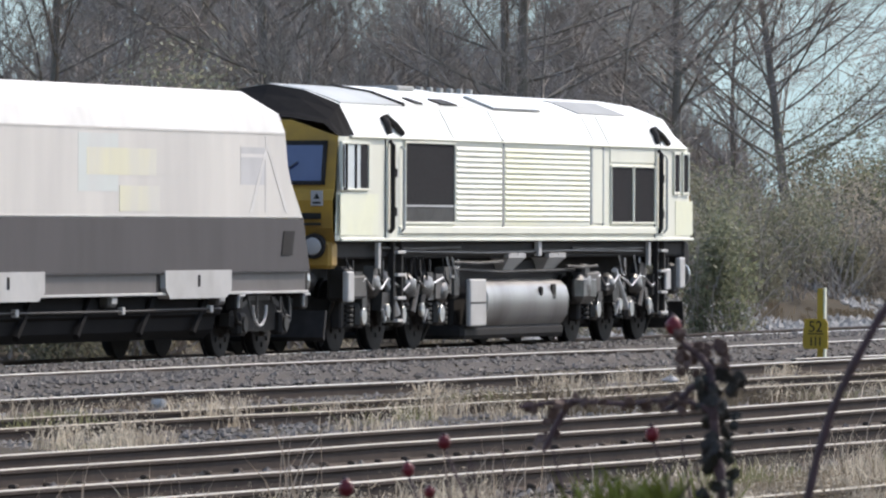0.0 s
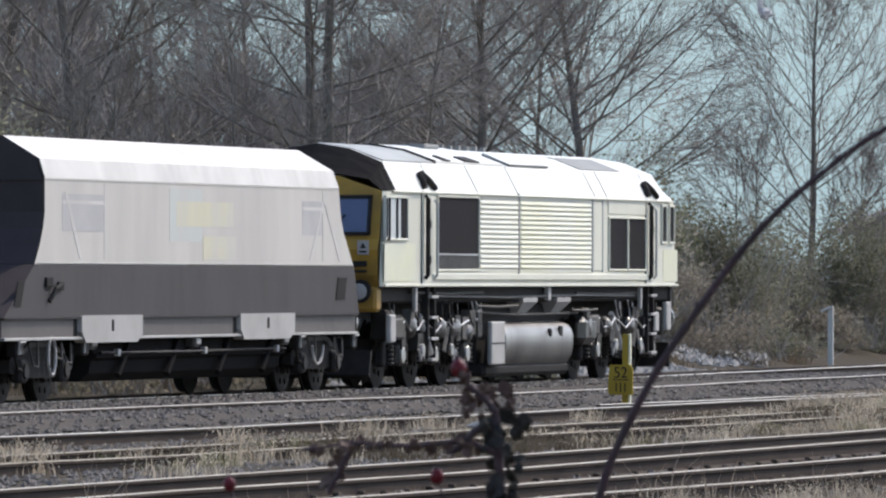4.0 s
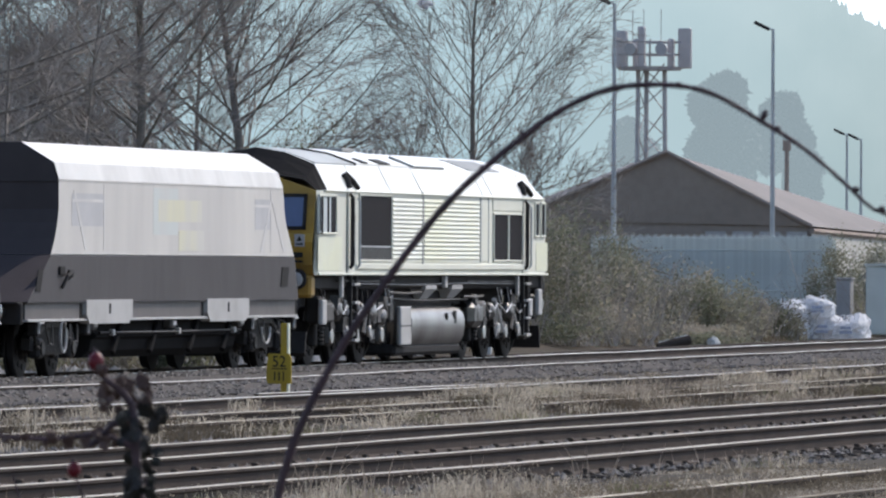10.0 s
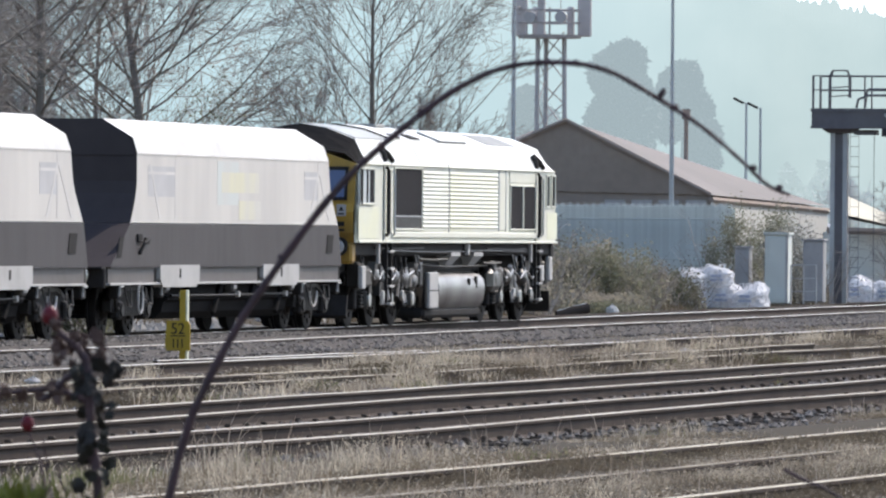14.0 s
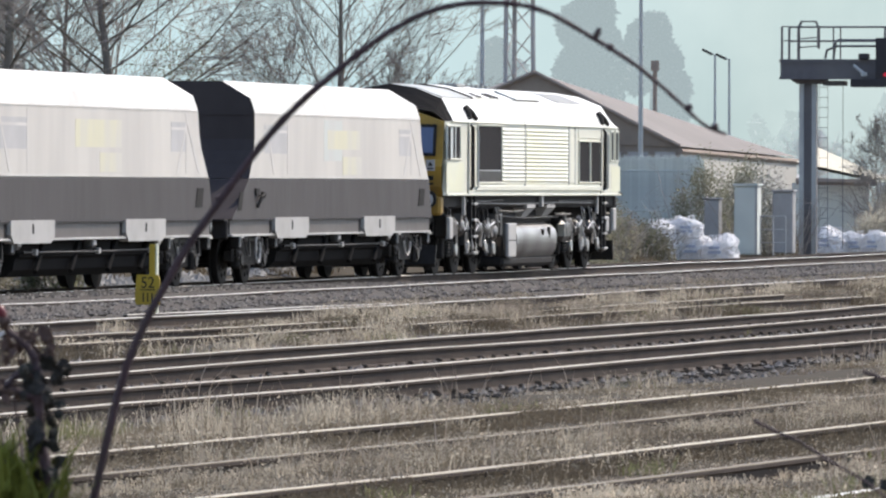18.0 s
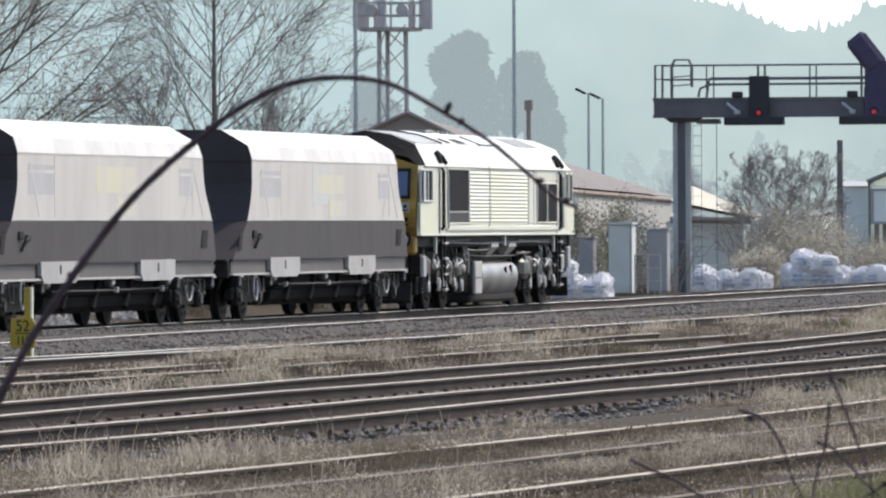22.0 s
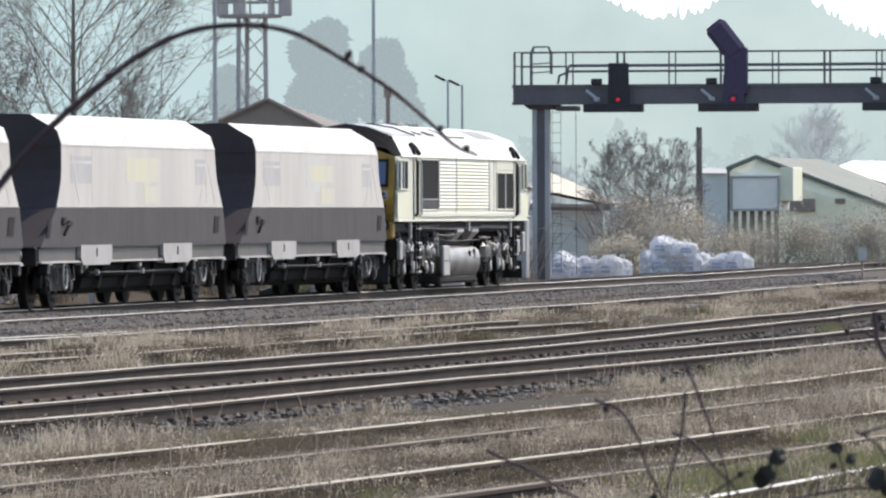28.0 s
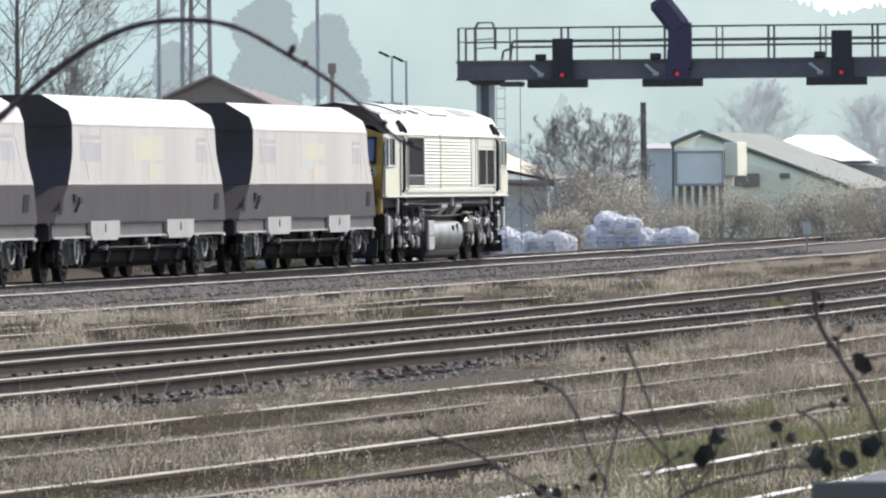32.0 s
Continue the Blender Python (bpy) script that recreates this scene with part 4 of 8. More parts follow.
    g = framed(ob, "intake_grille", 3.24, 5.90, 1.86, 3.09, CREAM, GRILLE, 0, fw=0.04, pane_name="mesh_screen")
    part("grille_sill", Shape().box(3.30, 5.86, -1.36, -1.34, 2.12, 2.15), GALV, g)
    part("lower_vent", Shape().box(3.30, 5.86, -1.349, -1.342, 1.90, 2.11), UNDER, g, "grey lower vent plate")
    louvres(ob, 5.95, 8.50, 1.86, 3.09, 14, CREAM)
    louvres(ob, 8.62, 13.55, 1.86, 3.09, 14, CREAM_STAINED)
    part("panel_joint", Shape().box(8.51, 8.60, -1.345, -1.325, 1.80, 3.16), ROOF_DARK, ob)
    part("equipment_door", Shape().box(13.70, 14.30, -1.345, -1.32, 1.88, 3.06, 0.012), CREAM, ob)
    part("door_frame_strip", Shape().box(13.60, 13.66, -1.352, -1.325, 1.86, 3.09), GALV, ob)
    part("door_frame_strip", Shape().box(14.32, 14.37, -1.352, -1.325, 1.86, 3.09), GALV, ob)
    framed(ob, "radiator_intake", 14.78, 16.14, 1.88, 2.82, CREAM, GRILLE, 0, fw=0.035, pane_name="mesh_screen")
    framed(ob, "radiator_intake", 16.17, 17.50, 1.88, 2.82, CREAM, GRILLE, 0, fw=0.035, pane_name="mesh_screen")
    part("intake_header", Shape().box(14.76, 17.50, -1.345, -1.325, 2.86, 3.10, 0.008), CREAM, ob)
    framed(ob, "cab_side_window", 18.68, 19.08, 2.36, 3.06, CREAM, GRILLE, 0, fw=0.045)
    framed(ob, "cab_side_window", 19.24, 19.66, 2.36, 3.06, CREAM, GRILLE, 0, fw=0.045)
    part("cab_side_panel", Shape().box(18.85, 19.95, -1.3365, -1.3315, 1.70, 2.26, 0.002), LEMON, ob, "faded lemon cab side panel")
    part("gutter", Shape().box(0.5, 19.5, -1.375, -1.32, 3.10, 3.135, 0.008), CREAM, ob)
    part("sill_rib", Shape().box(2.95, 17.95, -1.37, -1.325, 1.72, 1.83, 0.012), CREAM, ob)
    part("sill_rib", Shape().box(0.05, 19.95, -1.36, -1.325, 1.615, 1.66, 0.010), CREAM, ob)
    # seams across the canted roof panel
    for u in (3.1, 5.9, 8.55, 13.9, 14.75, 17.95):
        part("roof_seam", Shape().loft([[(u + e, -1.33, 3.135), (u + e, -1.085, 3.595), (u + e, -1.075, 3.605), (u + e, -1.32, 3.14)] for e in (-0.015, 0.015)]).moved(Matrix.Translation((0, -0.004, 0.006))), ROOF_GREY, ob)
    # roof fittings
    crown = [(-1.06, 3.615), (-0.55, 3.80), (0.0, 3.89), (0.55, 3.80), (1.06, 3.615)]
    arc = lambda u0, u1, lift, a=0, z=5: Shape().loft([[(u, y, zz + lift) for y, zz in crown[a:z]] + [(u, y, zz - 0.03) for y, zz in crown[a:z][::-1]] for u in (u0, u1)])
    part("cab_roof_panel", arc(0.95, 4.05, 0.008), ROOF_GREY, ob, "weathered grey cab roof")
    part("roof_step", arc(4.06, 4.20, 0.04), BLACK, ob, "black edge where the roof steps up")
    part("silencer_cover", arc(4.21, 8.5, 0.030), ROOF, ob)
    part("exhaust_port", Shape().box(6.4, 7.3, -0.30, 0.30, 3.88, 3.95, 0.02), ROOF_DARK, ob, "sooty exhaust outlet")
    for u0, u1 in ((4.75, 5.15), (6.1, 7.0)):
        part("exhaust_slot", Shape().loft([[(u0, -1.06, 3.62 + e), (u1, -1.06, 3.62 + e), (u1 - 0.12, -0.84, 3.70 + e), (u0 + 0.05, -0.84, 3.70 + e)] for e in (0.02, 0.05)]), BLACK, ob, "sooty slot in the roof edge")
    part("roof_hatch", Shape().loft([[(u, -1.03, 3.63), (u, -0.58, 3.815), (u, -0.58, 3.845), (u, -1.04, 3.66)] for u in (9.05, 11.6)]), ROOF, ob)
    part("roof_hatch_edge", Shape().loft([[(u, -1.05, 3.615), (u, -0.57, 3.80), (u, -0.57, 3.825), (u, -1.06, 3.64)] for u in (9.0, 11.65)]), ROOF_DARK, ob)
    part("radiator_roof_panel", Shape().loft([[(u, -1.02, 3.63), (u, -0.50, 3.83), (u, 0.50, 3.83), (u, 1.02, 3.63), (u, 0.98, 3.60), (u, -0.98, 3.60)] for u in (14.0, 16.9)]), ROOF_DARK, ob, "dark grey radiator panel in the roof")
    for i in range(6):
        part("lifting_lug", Shape().box(9.0 + i * 0.55, 9.12 + i * 0.55, 0.10, 0.18, 3.88, 3.97, 0.01), ROOF_DARK, ob)
    # underframe
    part("underframe", Shape().box(0.2, 19.8, -1.20, 1.20, 1.36, 1.62, 0.03), BLACK, ob)
    part("traction_gear", Shape().box(0.9, 19.1, -0.62, 0.62, 0.28, 1.40, 0.05), BLACK, ob, "dark motors and gear between the wheels")
    part("pipe_run", Shape().tube([(3.0, -1.22, 1.46), (8.0, -1.24, 1.43), (13.0, -1.24, 1.46), (17.5, -1.22, 1.44)], 0.03, 8), UNDER, ob)
    part("pipe_run", Shape().tube([(5.8, -1.15, 1.20), (9.0, -1.2, 1.14), (13.2, -1.18, 1.16)], 0.025, 8), BOGIE, ob)
    tank = Shape()
    half = [(0.70, 1.04), (1.02, 1.03), (1.16, 0.99), (1.25, 0.90), (1.285, 0.78), (1.285, 0.62), (1.26, 0.47), (1.19, 0.35), (1.06, 0.26), (0.80, 0.20)]
    sec = half + [(-y, z) for y, z in half[::-1]]
    tank.loft([[(u, y * k, 0.61 + (z - 0.61) * k) for y, z in sec] for u, k in ((7.85, 0.9), (7.92, 1.0), (12.5, 1.0), (12.58, 0.9))])
    t = part("fuel_tank", tank, TANK, ob, "silver cylindrical-sided fuel tank", True)
    part("tank_cap", Shape().disc((10.9, -1.275, 0.84), (0, 1, 0), 0.07, 0.06, 12), BLACK, t)
    part("tank_gauge", Shape().box(11.55, 11.78, -1.285, -1.255, 0.70, 0.95, 0.01), BLACK, t)
    # Dark box added so the tank fades into shade at its foot.
    part("tank_sump", Shape().box(6.95, 12.6, -1.18, 1.18, 0.13, 0.34, 0.06), BLACK, ob, "dark box added for the shaded foot of the tank")
    bx = part("battery_box", Shape().box(6.92, 7.80, -1.30, -1.22, 0.33, 1.04, 0.02), LUG, ob, "pale two-part access plate")
    for z in (0.67,):
        part("box_lid_gap", Shape().box(6.93, 7.79, -1.305, -1.298, z, z + 0.025), UNDER, bx)
    part("tank_hood", Shape().box(7.0, 12.6, -1.0, 1.0, 0.3, 1.36, 0.05), BLACK, ob)
    for u in (9.0, 11.3):
        box = Shape().loft([[(u + 0.35, -1.10, 1.17), (u + 0.95, -1.10, 1.17), (u + 0.95, -0.85, 1.17), (u + 0.35, -0.85, 1.17)], [(u + 0.12, -1.27, 1.36), (u + 1.08, -1.27, 1.36), (u + 1.08, -0.85, 1.36), (u + 0.12, -0.85, 1.36)], [(u + 0.12, -1.27, 1.42), (u + 1.08, -1.27, 1.42), (u + 1.08, -0.85, 1.47), (u + 0.12, -0.85, 1.47)]])
        f = part("filter_box", box, LUG, ob, "pale dusty ribbed filter box")
        for k in range(2):
            part("filter_rib", Shape().loft([[(u + 0.2 + 0.45 * k, -1.275, 1.40), (u + 0.55 + 0.45 * k, -1.275, 1.40), (u + 0.5 + 0.45 * k, -0.9, 1.485), (u + 0.15 + 0.45 * k, -0.9, 1.485)], [(u + 0.2 + 0.45 * k, -1.275, 1.43), (u + 0.55 + 0.45 * k, -1.275, 1.43), (u + 0.5 + 0.45 * k, -0.9, 1.51), (u + 0.15 + 0.45 * k, -0.9, 1.51)]]), LUG, f)
    part("white_stay", Shape().box(10.72, 10.90, -1.30, -1.22, 1.38, 1.61, 0.01), LUG, ob)
    part("compressor", Shape().box(13.3, 14.3, -1.28, -1.0, 0.62, 1.12, 0.12), LAGGING, ob, "rounded silver equipment case")
    # crumpled silver lagging and pale boxes hung along the bogies
    rng = random.Random(15)
    for u, w, z, h in ((2.15, 0.26, 0.98, 0.22), (3.95, 0.30, 0.95, 0.22), (4.85, 0.34, 0.93, 0.24), (5.65, 0.26, 0.86, 0.22), (13.75, 0.36, 0.90, 0.30), (15.2, 0.24, 0.92, 0.20), (16.9, 0.28, 0.92, 0.2)):
        part("silver_lagging", Shape().ball((u, -1.17, z), w * 0.85, 0.13, h * 0.85, 16, 10, 0.10, rng), LAGGING, ob, "crumpled silver pipe lagging", True)
    for u, w, z0, z1 in ((0.62, 0.16, 0.74, 1.18), (18.45, 0.15, 0.82, 1.16), (19.35, 0.17, 0.84, 1.34)):
        part("sand_filler", Shape().box(u - w, u + w, -1.33, -1.24, z0, z1, 0.02), LUG, ob, "pale sand filler box")
    for u in (2.6, 4.4, 15.6, 17.4):
        part("cylinder_end", Shape().disc((u, -1.27, 0.60), (0, 1, 0), 0.10, 0.06, 12), STEEL, ob, "bright brake cylinder end")
    for z, a, b in ((1.52, 2.0, 6.6), (1.30, 6.2, 8.9), (1.50, 12.9, 17.2), (1.22, 12.6, 14.4)):
        part("pipe_run", Shape().tube([(a, -1.23, z), ((a + b) / 2, -1.25, z - 0.02), (b, -1.23, z)], 0.022, 7), DUSTY, ob)
    rng = random.Random(5)
    for i in range(16):
        u = rng.choice((rng.uniform(0.4, 6.4), rng.uniform(13.7, 19.5)))
        part("cable_loop", Shape().tube([(u, -1.22, 1.38), (u + 0.06, -1.26, 1.2 - rng.uniform(0, 0.15)), (u + 0.25, -1.25, 1.08 - rng.uniform(0, 0.15)), (u + 0.42, -1.2, 1.34)], 0.016, 6), rng.choice((BLACK, UNDER, LUG)), ob)
    wheels = loco_bogie(ob, 3.55) + loco_bogie(ob, 16.45)
    return ob, wheels


def wagon_ring(z, y, a, b):
    return [(a, -y, z), (b, -y, z), (b, y, z), (a, y, z)]


def build_wagon(patches):
    """A bogie hopper; local 0 is the end nearer the locomotive, the body runs to -16.2."""
    ob = thing("hopper_wagon", Matrix(), "dusty white aggregate hopper wagon with a dark grey lower band", "hopper wagon", "hopper wagons of the train")
    side = Shape().loft([wagon_ring(1.94, 1.33, -16.25, -0.02), wagon_ring(2.20, 1.33, -16.02, -0.30), wagon_ring(2.45, 1.33, -15.86, -0.58), wagon_ring(2.66, 1.33, -15.79, -0.72), wagon_ring(3.13, 1.33, -15.80, -0.86)], caps=False)
    b = part("body_side", side, WAGON, ob, "dusty white hopper side")
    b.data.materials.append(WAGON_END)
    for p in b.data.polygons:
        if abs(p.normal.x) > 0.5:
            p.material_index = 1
    top = Shape().loft([wagon_ring(3.132, 1.335, -15.80, -0.86), wagon_ring(3.40, 1.255, -15.80, -0.93), wagon_ring(3.72, 0.72, -15.80, -1.0)], caps=False)
    top.loft([wagon_ring(3.72, 0.72, -15.80, -1.0), wagon_ring(3.70, 0.66, -15.70, -1.09), wagon_ring(3.30, 0.70, -15.2, -1.3)], caps=False)
    t = part("top_flare", top, WAGON_TOP, ob, "inward-sloping upper sheet, pale with stone dust")
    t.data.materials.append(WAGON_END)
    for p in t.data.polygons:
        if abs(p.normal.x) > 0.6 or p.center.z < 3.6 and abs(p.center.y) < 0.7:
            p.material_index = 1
    part("load", Shape().loft([wagon_ring(3.30, 0.72, -15.2, -1.3), wagon_ring(3.46, 0.3, -12, -4)]), BALLAST, ob, "heaped stone load")
    band = part("lower_band", Shape().loft([wagon_ring(1.20, 1.33, -17.62, 0.32), wagon_ring(1.935, 1.334, -16.26, 0.0)]), WAGON_GREY, ob, "dull dark grey lower body band")
    band.data.materials.append(WAGON_END)
    for p in band.data.polygons:
        if abs(p.normal.x) > 0.3:
            p.material_index = 1
    # end walls: shade put into a dark colour, with a ladder and stiffeners, overhung by the top
    for u, way in ((-17.6, -1), (0.3, 1)):
        inner = -15.80 if way < 0 else -0.90
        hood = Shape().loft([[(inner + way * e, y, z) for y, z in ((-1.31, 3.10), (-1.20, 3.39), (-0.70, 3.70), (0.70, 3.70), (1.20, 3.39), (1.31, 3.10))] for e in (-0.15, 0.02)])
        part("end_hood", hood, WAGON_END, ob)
        part("end_platform", Shape().box(min(u, u + way * 0.3), max(u, u + way * 0.3), -1.25, 1.25, 1.16, 1.195, 0.01), BLACK, ob)
        coupling_gear(ob, u + way * 0.12, way)
        part("headstock", Shape().box(min(u + way * 0.02, u + way * 0.16), max(u + way * 0.02, u + way * 0.16), -1.26, 1.26, 0.84, 1.19, 0.02), BLACK, ob)
    # ghosted framing that stands slightly proud of the side
    for z in (1.95, 3.105):
        part("side_rail", Shape().box(-15.75 if z > 2 else -16.1, -0.9 if z > 2 else -0.1, -1.336, -1.328, z, z + 0.02, 0.003), WAGON, ob)
    for u in (-13.0, -1.75):
        part("side_post", Shape().box(u - 0.03, u + 0.03, -1.3345, -1.328, 2.02, 3.08, 0.002), GHOST, ob)
    for a, b in ((-1.75, -0.85), (-1.75, -2.5), (-14.9, -14.2)):
        part("side_brace", Shape().loft([[(a + e, y, 2.95), (b + e, y, 2.02), (b + e + 0.14, y, 2.02), (a + e + 0.12, y, 2.95)] for y, e in ((-1.3355, 0), (-1.329, 0))]), GHOST, ob)
    for u0, u1 in ((-15.0, -13.05), (-2.9, -1.8)):
        part("faded_panel", Shape().box(u0, u1, -1.3335, -1.3312, 2.40, 2.92), FADED, ob, "faded grey repaint panel")
        part("panel_trim", Shape().box(u0, u1, -1.3365, -1.333, 2.78, 2.83), GHOST, ob)
    for k, (kind, u0, u1, z0, z1) in enumerate(patches):
        part("marking_panel", Shape().box(u0, u1, -1.3325 - 0.0012 * k, -1.329, z0, z1), PATCH_A if kind == "a" else PATCH_B, ob, "faded pale green marking panel" if kind == "a" else "faded pale yellow marking panel")
    # sole bar with lugs
    part("solebar", Shape().box(-17.55, 0.30, 1.19, 1.27, 0.90, 1.20, 0.012), SOLE, ob)
    part("solebar", Shape().box(-17.55, 0.30, -1.27, -1.19, 0.925, 1.175, 0.004), SOLE, ob, "pale grey channel sole bar")
    part("solebar_flange", Shape().box(-17.55, 0.30, -1.32, -1.19, 0.885, 0.925, 0.008), LUG, ob, "dusty lower flange of the sole bar")
    part("solebar_flange", Shape().box(-17.55, 0.30, -1.32, -1.19, 1.175, 1.20, 0.005), SOLE, ob)
    for c in (-4.78, -12.65):
        lug = Shape().loft([[(c - 1.45 + e, y, 1.225), (c + 1.45 - e, y, 1.225), (c + 1.45, y, 0.95), (c + 1.2, y, 0.84), (c - 1.25, y, 0.84), (c - 1.45, y, 0.99)] for y, e in ((-1.345, 0.0), (-1.18, 0.0))])
        lo = part("jacking_plate", lug, LUG, ob, "light grey jacking plate on the sole bar")
        part("jacking_slot", Shape().tube([(c, -1.352, 1.10), (c, -1.345, 1.10)], 0.001, 4).box(c - 0.05, c + 0.05, -1.352, -1.344, 1.00, 1.16, 0.003), GRILLE, lo)
        for e in (-1.62, 1.47):
            part("solebar_stiffener", Shape().box(c + e, c + e + 0.15, -1.275, -1.265, 0.93, 1.17), BLACK, ob, "black stiffener beside the jacking plate")
    part("plate_holder", Shape().loft([[(u, -1.345, 1.42), (u + 0.5, -1.345, 1.42), (u + 0.62, -1.345, 1.76), (u + 0.12, -1.345, 1.76)] for u in (-1.05,)] + [[(u, -1.335, 1.42), (u + 0.5, -1.335, 1.42), (u + 0.62, -1.335, 1.76), (u + 0.12, -1.335, 1.76)] for u in (-1.05,)]), BLACK, ob, "black tilted label clip")
    part("door_lever", Shape().tube([(-15.65, -1.36, 1.42), (-15.5, -1.40, 1.60), (-15.2, -1.40, 1.66)], 0.03, 6).box(-15.8, -15.5, -1.37, -1.335, 1.62, 1.76, 0.01).box(-15.25, -15.0, -1.37, -1.335, 1.58, 1.70, 0.01), BLACK, ob, "black door release lever")
    part("plate_holder", Shape().loft([[(-17.2, y, 1.36), (-16.9, y, 1.36), (-16.72, y, 1.70), (-17.02, y, 1.70)] for y in (-1.345, -1.333)]), BLACK, ob)
    # hopper bottoms and gear between the bogies
    part("hopper_pocket", Shape().loft([[(a, y, z) for y, z in ((-0.95, 1.2), (0.95, 1.2), (0.6, 0.42), (-0.6, 0.42))] for a in (-12.6, -8.3)]), BLACK, ob)
    part("hopper_pocket", Shape().loft([[(a, y, z) for y, z in ((-0.95, 1.2), (0.95, 1.2), (0.6, 0.42), (-0.6, 0.42))] for a in (-7.9, -3.6)]), BLACK, ob)
    # long discharge trough with a ledge along it and slanted struts
    prof = [(-0.98, 0.94), (-1.10, 0.86), (-1.12, 0.70), (-1.18, 0.66), (-1.18, 0.62), (-1.10, 0.58), (-1.06, 0.40), (-0.92, 0.28)]
    part("discharge_trough", Shape().loft([[(a, y, z) for y, z in prof + [(-y, z) for y, z in prof[::-1]]] for a in (-12.9, -3.3)]), TROUGH, ob, "dark discharge trough under the hopper")
    for u in (-11.6, -9.2, -6.6, -4.3):
        part("strut", Shape().tube([(u + 0.45, -1.16, 0.92), (u - 0.25, -1.17, 0.36)], 0.05, 6), TROUGH, ob)
    part("air_pipe", Shape().tube([(-12.8, -1.21, 0.69), (-8.0, -1.22, 0.68), (-3.4, -1.21, 0.69)], 0.022, 6), BOGIE, ob)
    for u in (-12.0, -7.7, -3.9):
        part("pipe_clip", Shape().box(u - 0.06, u + 0.06, -1.25, -1.18, 0.64, 0.74, 0.01), LUG, ob)
    for u in (-13.3, -8.2, -3.55):
        part("valve_box", Shape().box(u - 0.16, u + 0.16, -1.27, -1.1, 0.74, 0.90, 0.03), DUSTY, ob)
        part("valve_face", Shape().box(u - 0.10, u + 0.12, -1.285, -1.272, 0.79, 0.87, 0.01), LUG, ob, "bright valve plate")
    wheels = []
    for c in (-1.25, -15.2):
        s = Shape()
        for y in (-1.0, 1.0):
            s.loft([[(c + du, y + dy, z) for du, z in ((-1.35, 0.62), (-0.75, 0.84), (0.75, 0.84), (1.35, 0.62), (1.35, 0.44), (0.6, 0.36), (-0.6, 0.36), (-1.35, 0.44))] for dy in (-0.07, 0.07)])
        s.box(c - 0.25, c + 0.25, -1.0, 1.0, 0.5, 0.78, 0.03)
        fr = part("bogie_frame", s, BLACK, ob, "dark cast bogie frame")
        for du in (-0.94, 0.94):
            wheels.append((wheelset(ob, c + du, 0.46), 0.46))
            part("axlebox", Shape().box(c + du - 0.17, c + du + 0.17, -1.16, -0.98, 0.30, 0.62, 0.04), BOGIE, fr)
            part("axle_cap", Shape().disc((c + du, -1.17, 0.46), (0, 1, 0), 0.11, 0.04, 12), UNDER, fr)
        for e in (-0.22, 0.0, 0.22):
            sp = Shape()
            for i in range(5):
                sp.disc((c + e, -1.0, 0.42 + i * 0.075), (0, 0, 1), 0.075, 0.05, 10)
            part("spring", sp, UNDER, fr)
        w = Shape()
        rim = [(c + (-0.65 if c > -5 else -0.15) + 0.17 * math.cos(a), -1.30, 0.66 + 0.26 * math.sin(a)) for a in [2 * math.pi * k / 16 for k in range(17)]]
        w.tube(rim, 0.022, 6, caps=False)
        part("brake_handwheel", w, LUG, fr, "pale oval brake handwheel") if c < -5 else part("brake_chain", Shape().tube([(c - 0.6 + 0.3 * math.cos(a), -1.28, 0.72 + 0.28 * math.sin(a)) for a in [math.pi + math.pi * k / 8 for k in range(9)]], 0.02, 5), LUG, fr, "hanging chain loop")
        for k in (-1, 1):
            part("brake_beam", Shape().tube([(c + k * 1.35, -1.12, 0.80), (c + k * 1.2, -1.14, 0.5), (c + k * 0.9, -1.15, 0.42)], 0.03, 6), UNDER, fr)
        for du in (-1.5, 1.5):
            part("bogie_bracket", Shape().box(c + du - 0.15, c + du + 0.15, -1.28, -1.1, 0.66, 0.88, 0.03), BOGIE, fr)
            # The bracket's highlight is a pale tube set along its edge.
            part("bracket_highlight", Shape().tube([(c + du - 0.12, -1.29, 0.70), (c + du - 0.12, -1.30, 0.86), (c + du + 0.14, -1.30, 0.87)], 0.02, 6), LUG, fr, "pale tube laid along the bracket edge as a highlight")
        for e, h in ((-0.75, 0.30), (0.75, 0.26), (0.32, 0.20)):
            part("brake_hose", Shape().tube([(c + e - 0.22, -1.22, 0.84), (c + e - 0.12, -1.26, 0.84 - h), (c + e + 0.10, -1.26, 0.82 - h), (c + e + 0.2, -1.22, 0.84)], 0.016, 6), DUSTY, fr)
        part("side_frame_rib", Shape().loft([[(c - 0.95, y, 0.72), (c - 0.5, y, 0.86), (c + 0.5, y, 0.86), (c + 0.95, y, 0.72), (c + 0.95, y, 0.66), (c + 0.45, y, 0.79), (c - 0.45, y, 0.79), (c - 0.95, y, 0.66)] for y in (-1.10, -1.06)]), UNDER, fr)
    return ob, wheels


# ---- trees and scrub behind the line ----
def unit(a):
    return a / np.maximum(np.linalg.norm(a, axis=-1, keepdims=True), 1e-9)


def lines_from(rng, start, way, length, radius, n, curl, up, tip=0.3):
    """Many bent lines at once: their points and the radius at each."""
    m = len(start)
    pts, d = [start], unit(way)
    for k in range(n - 1):
        d = unit(d + rng.normal(0, curl, (m, 3)) + np.array([0, 0, up]))
        pts.append(pts[-1] + d * (length / (n - 1))[:, None])
    taper = np.linspace(1, tip, n)
    return np.stack(pts, 1), radius[:, None] * taper[None]


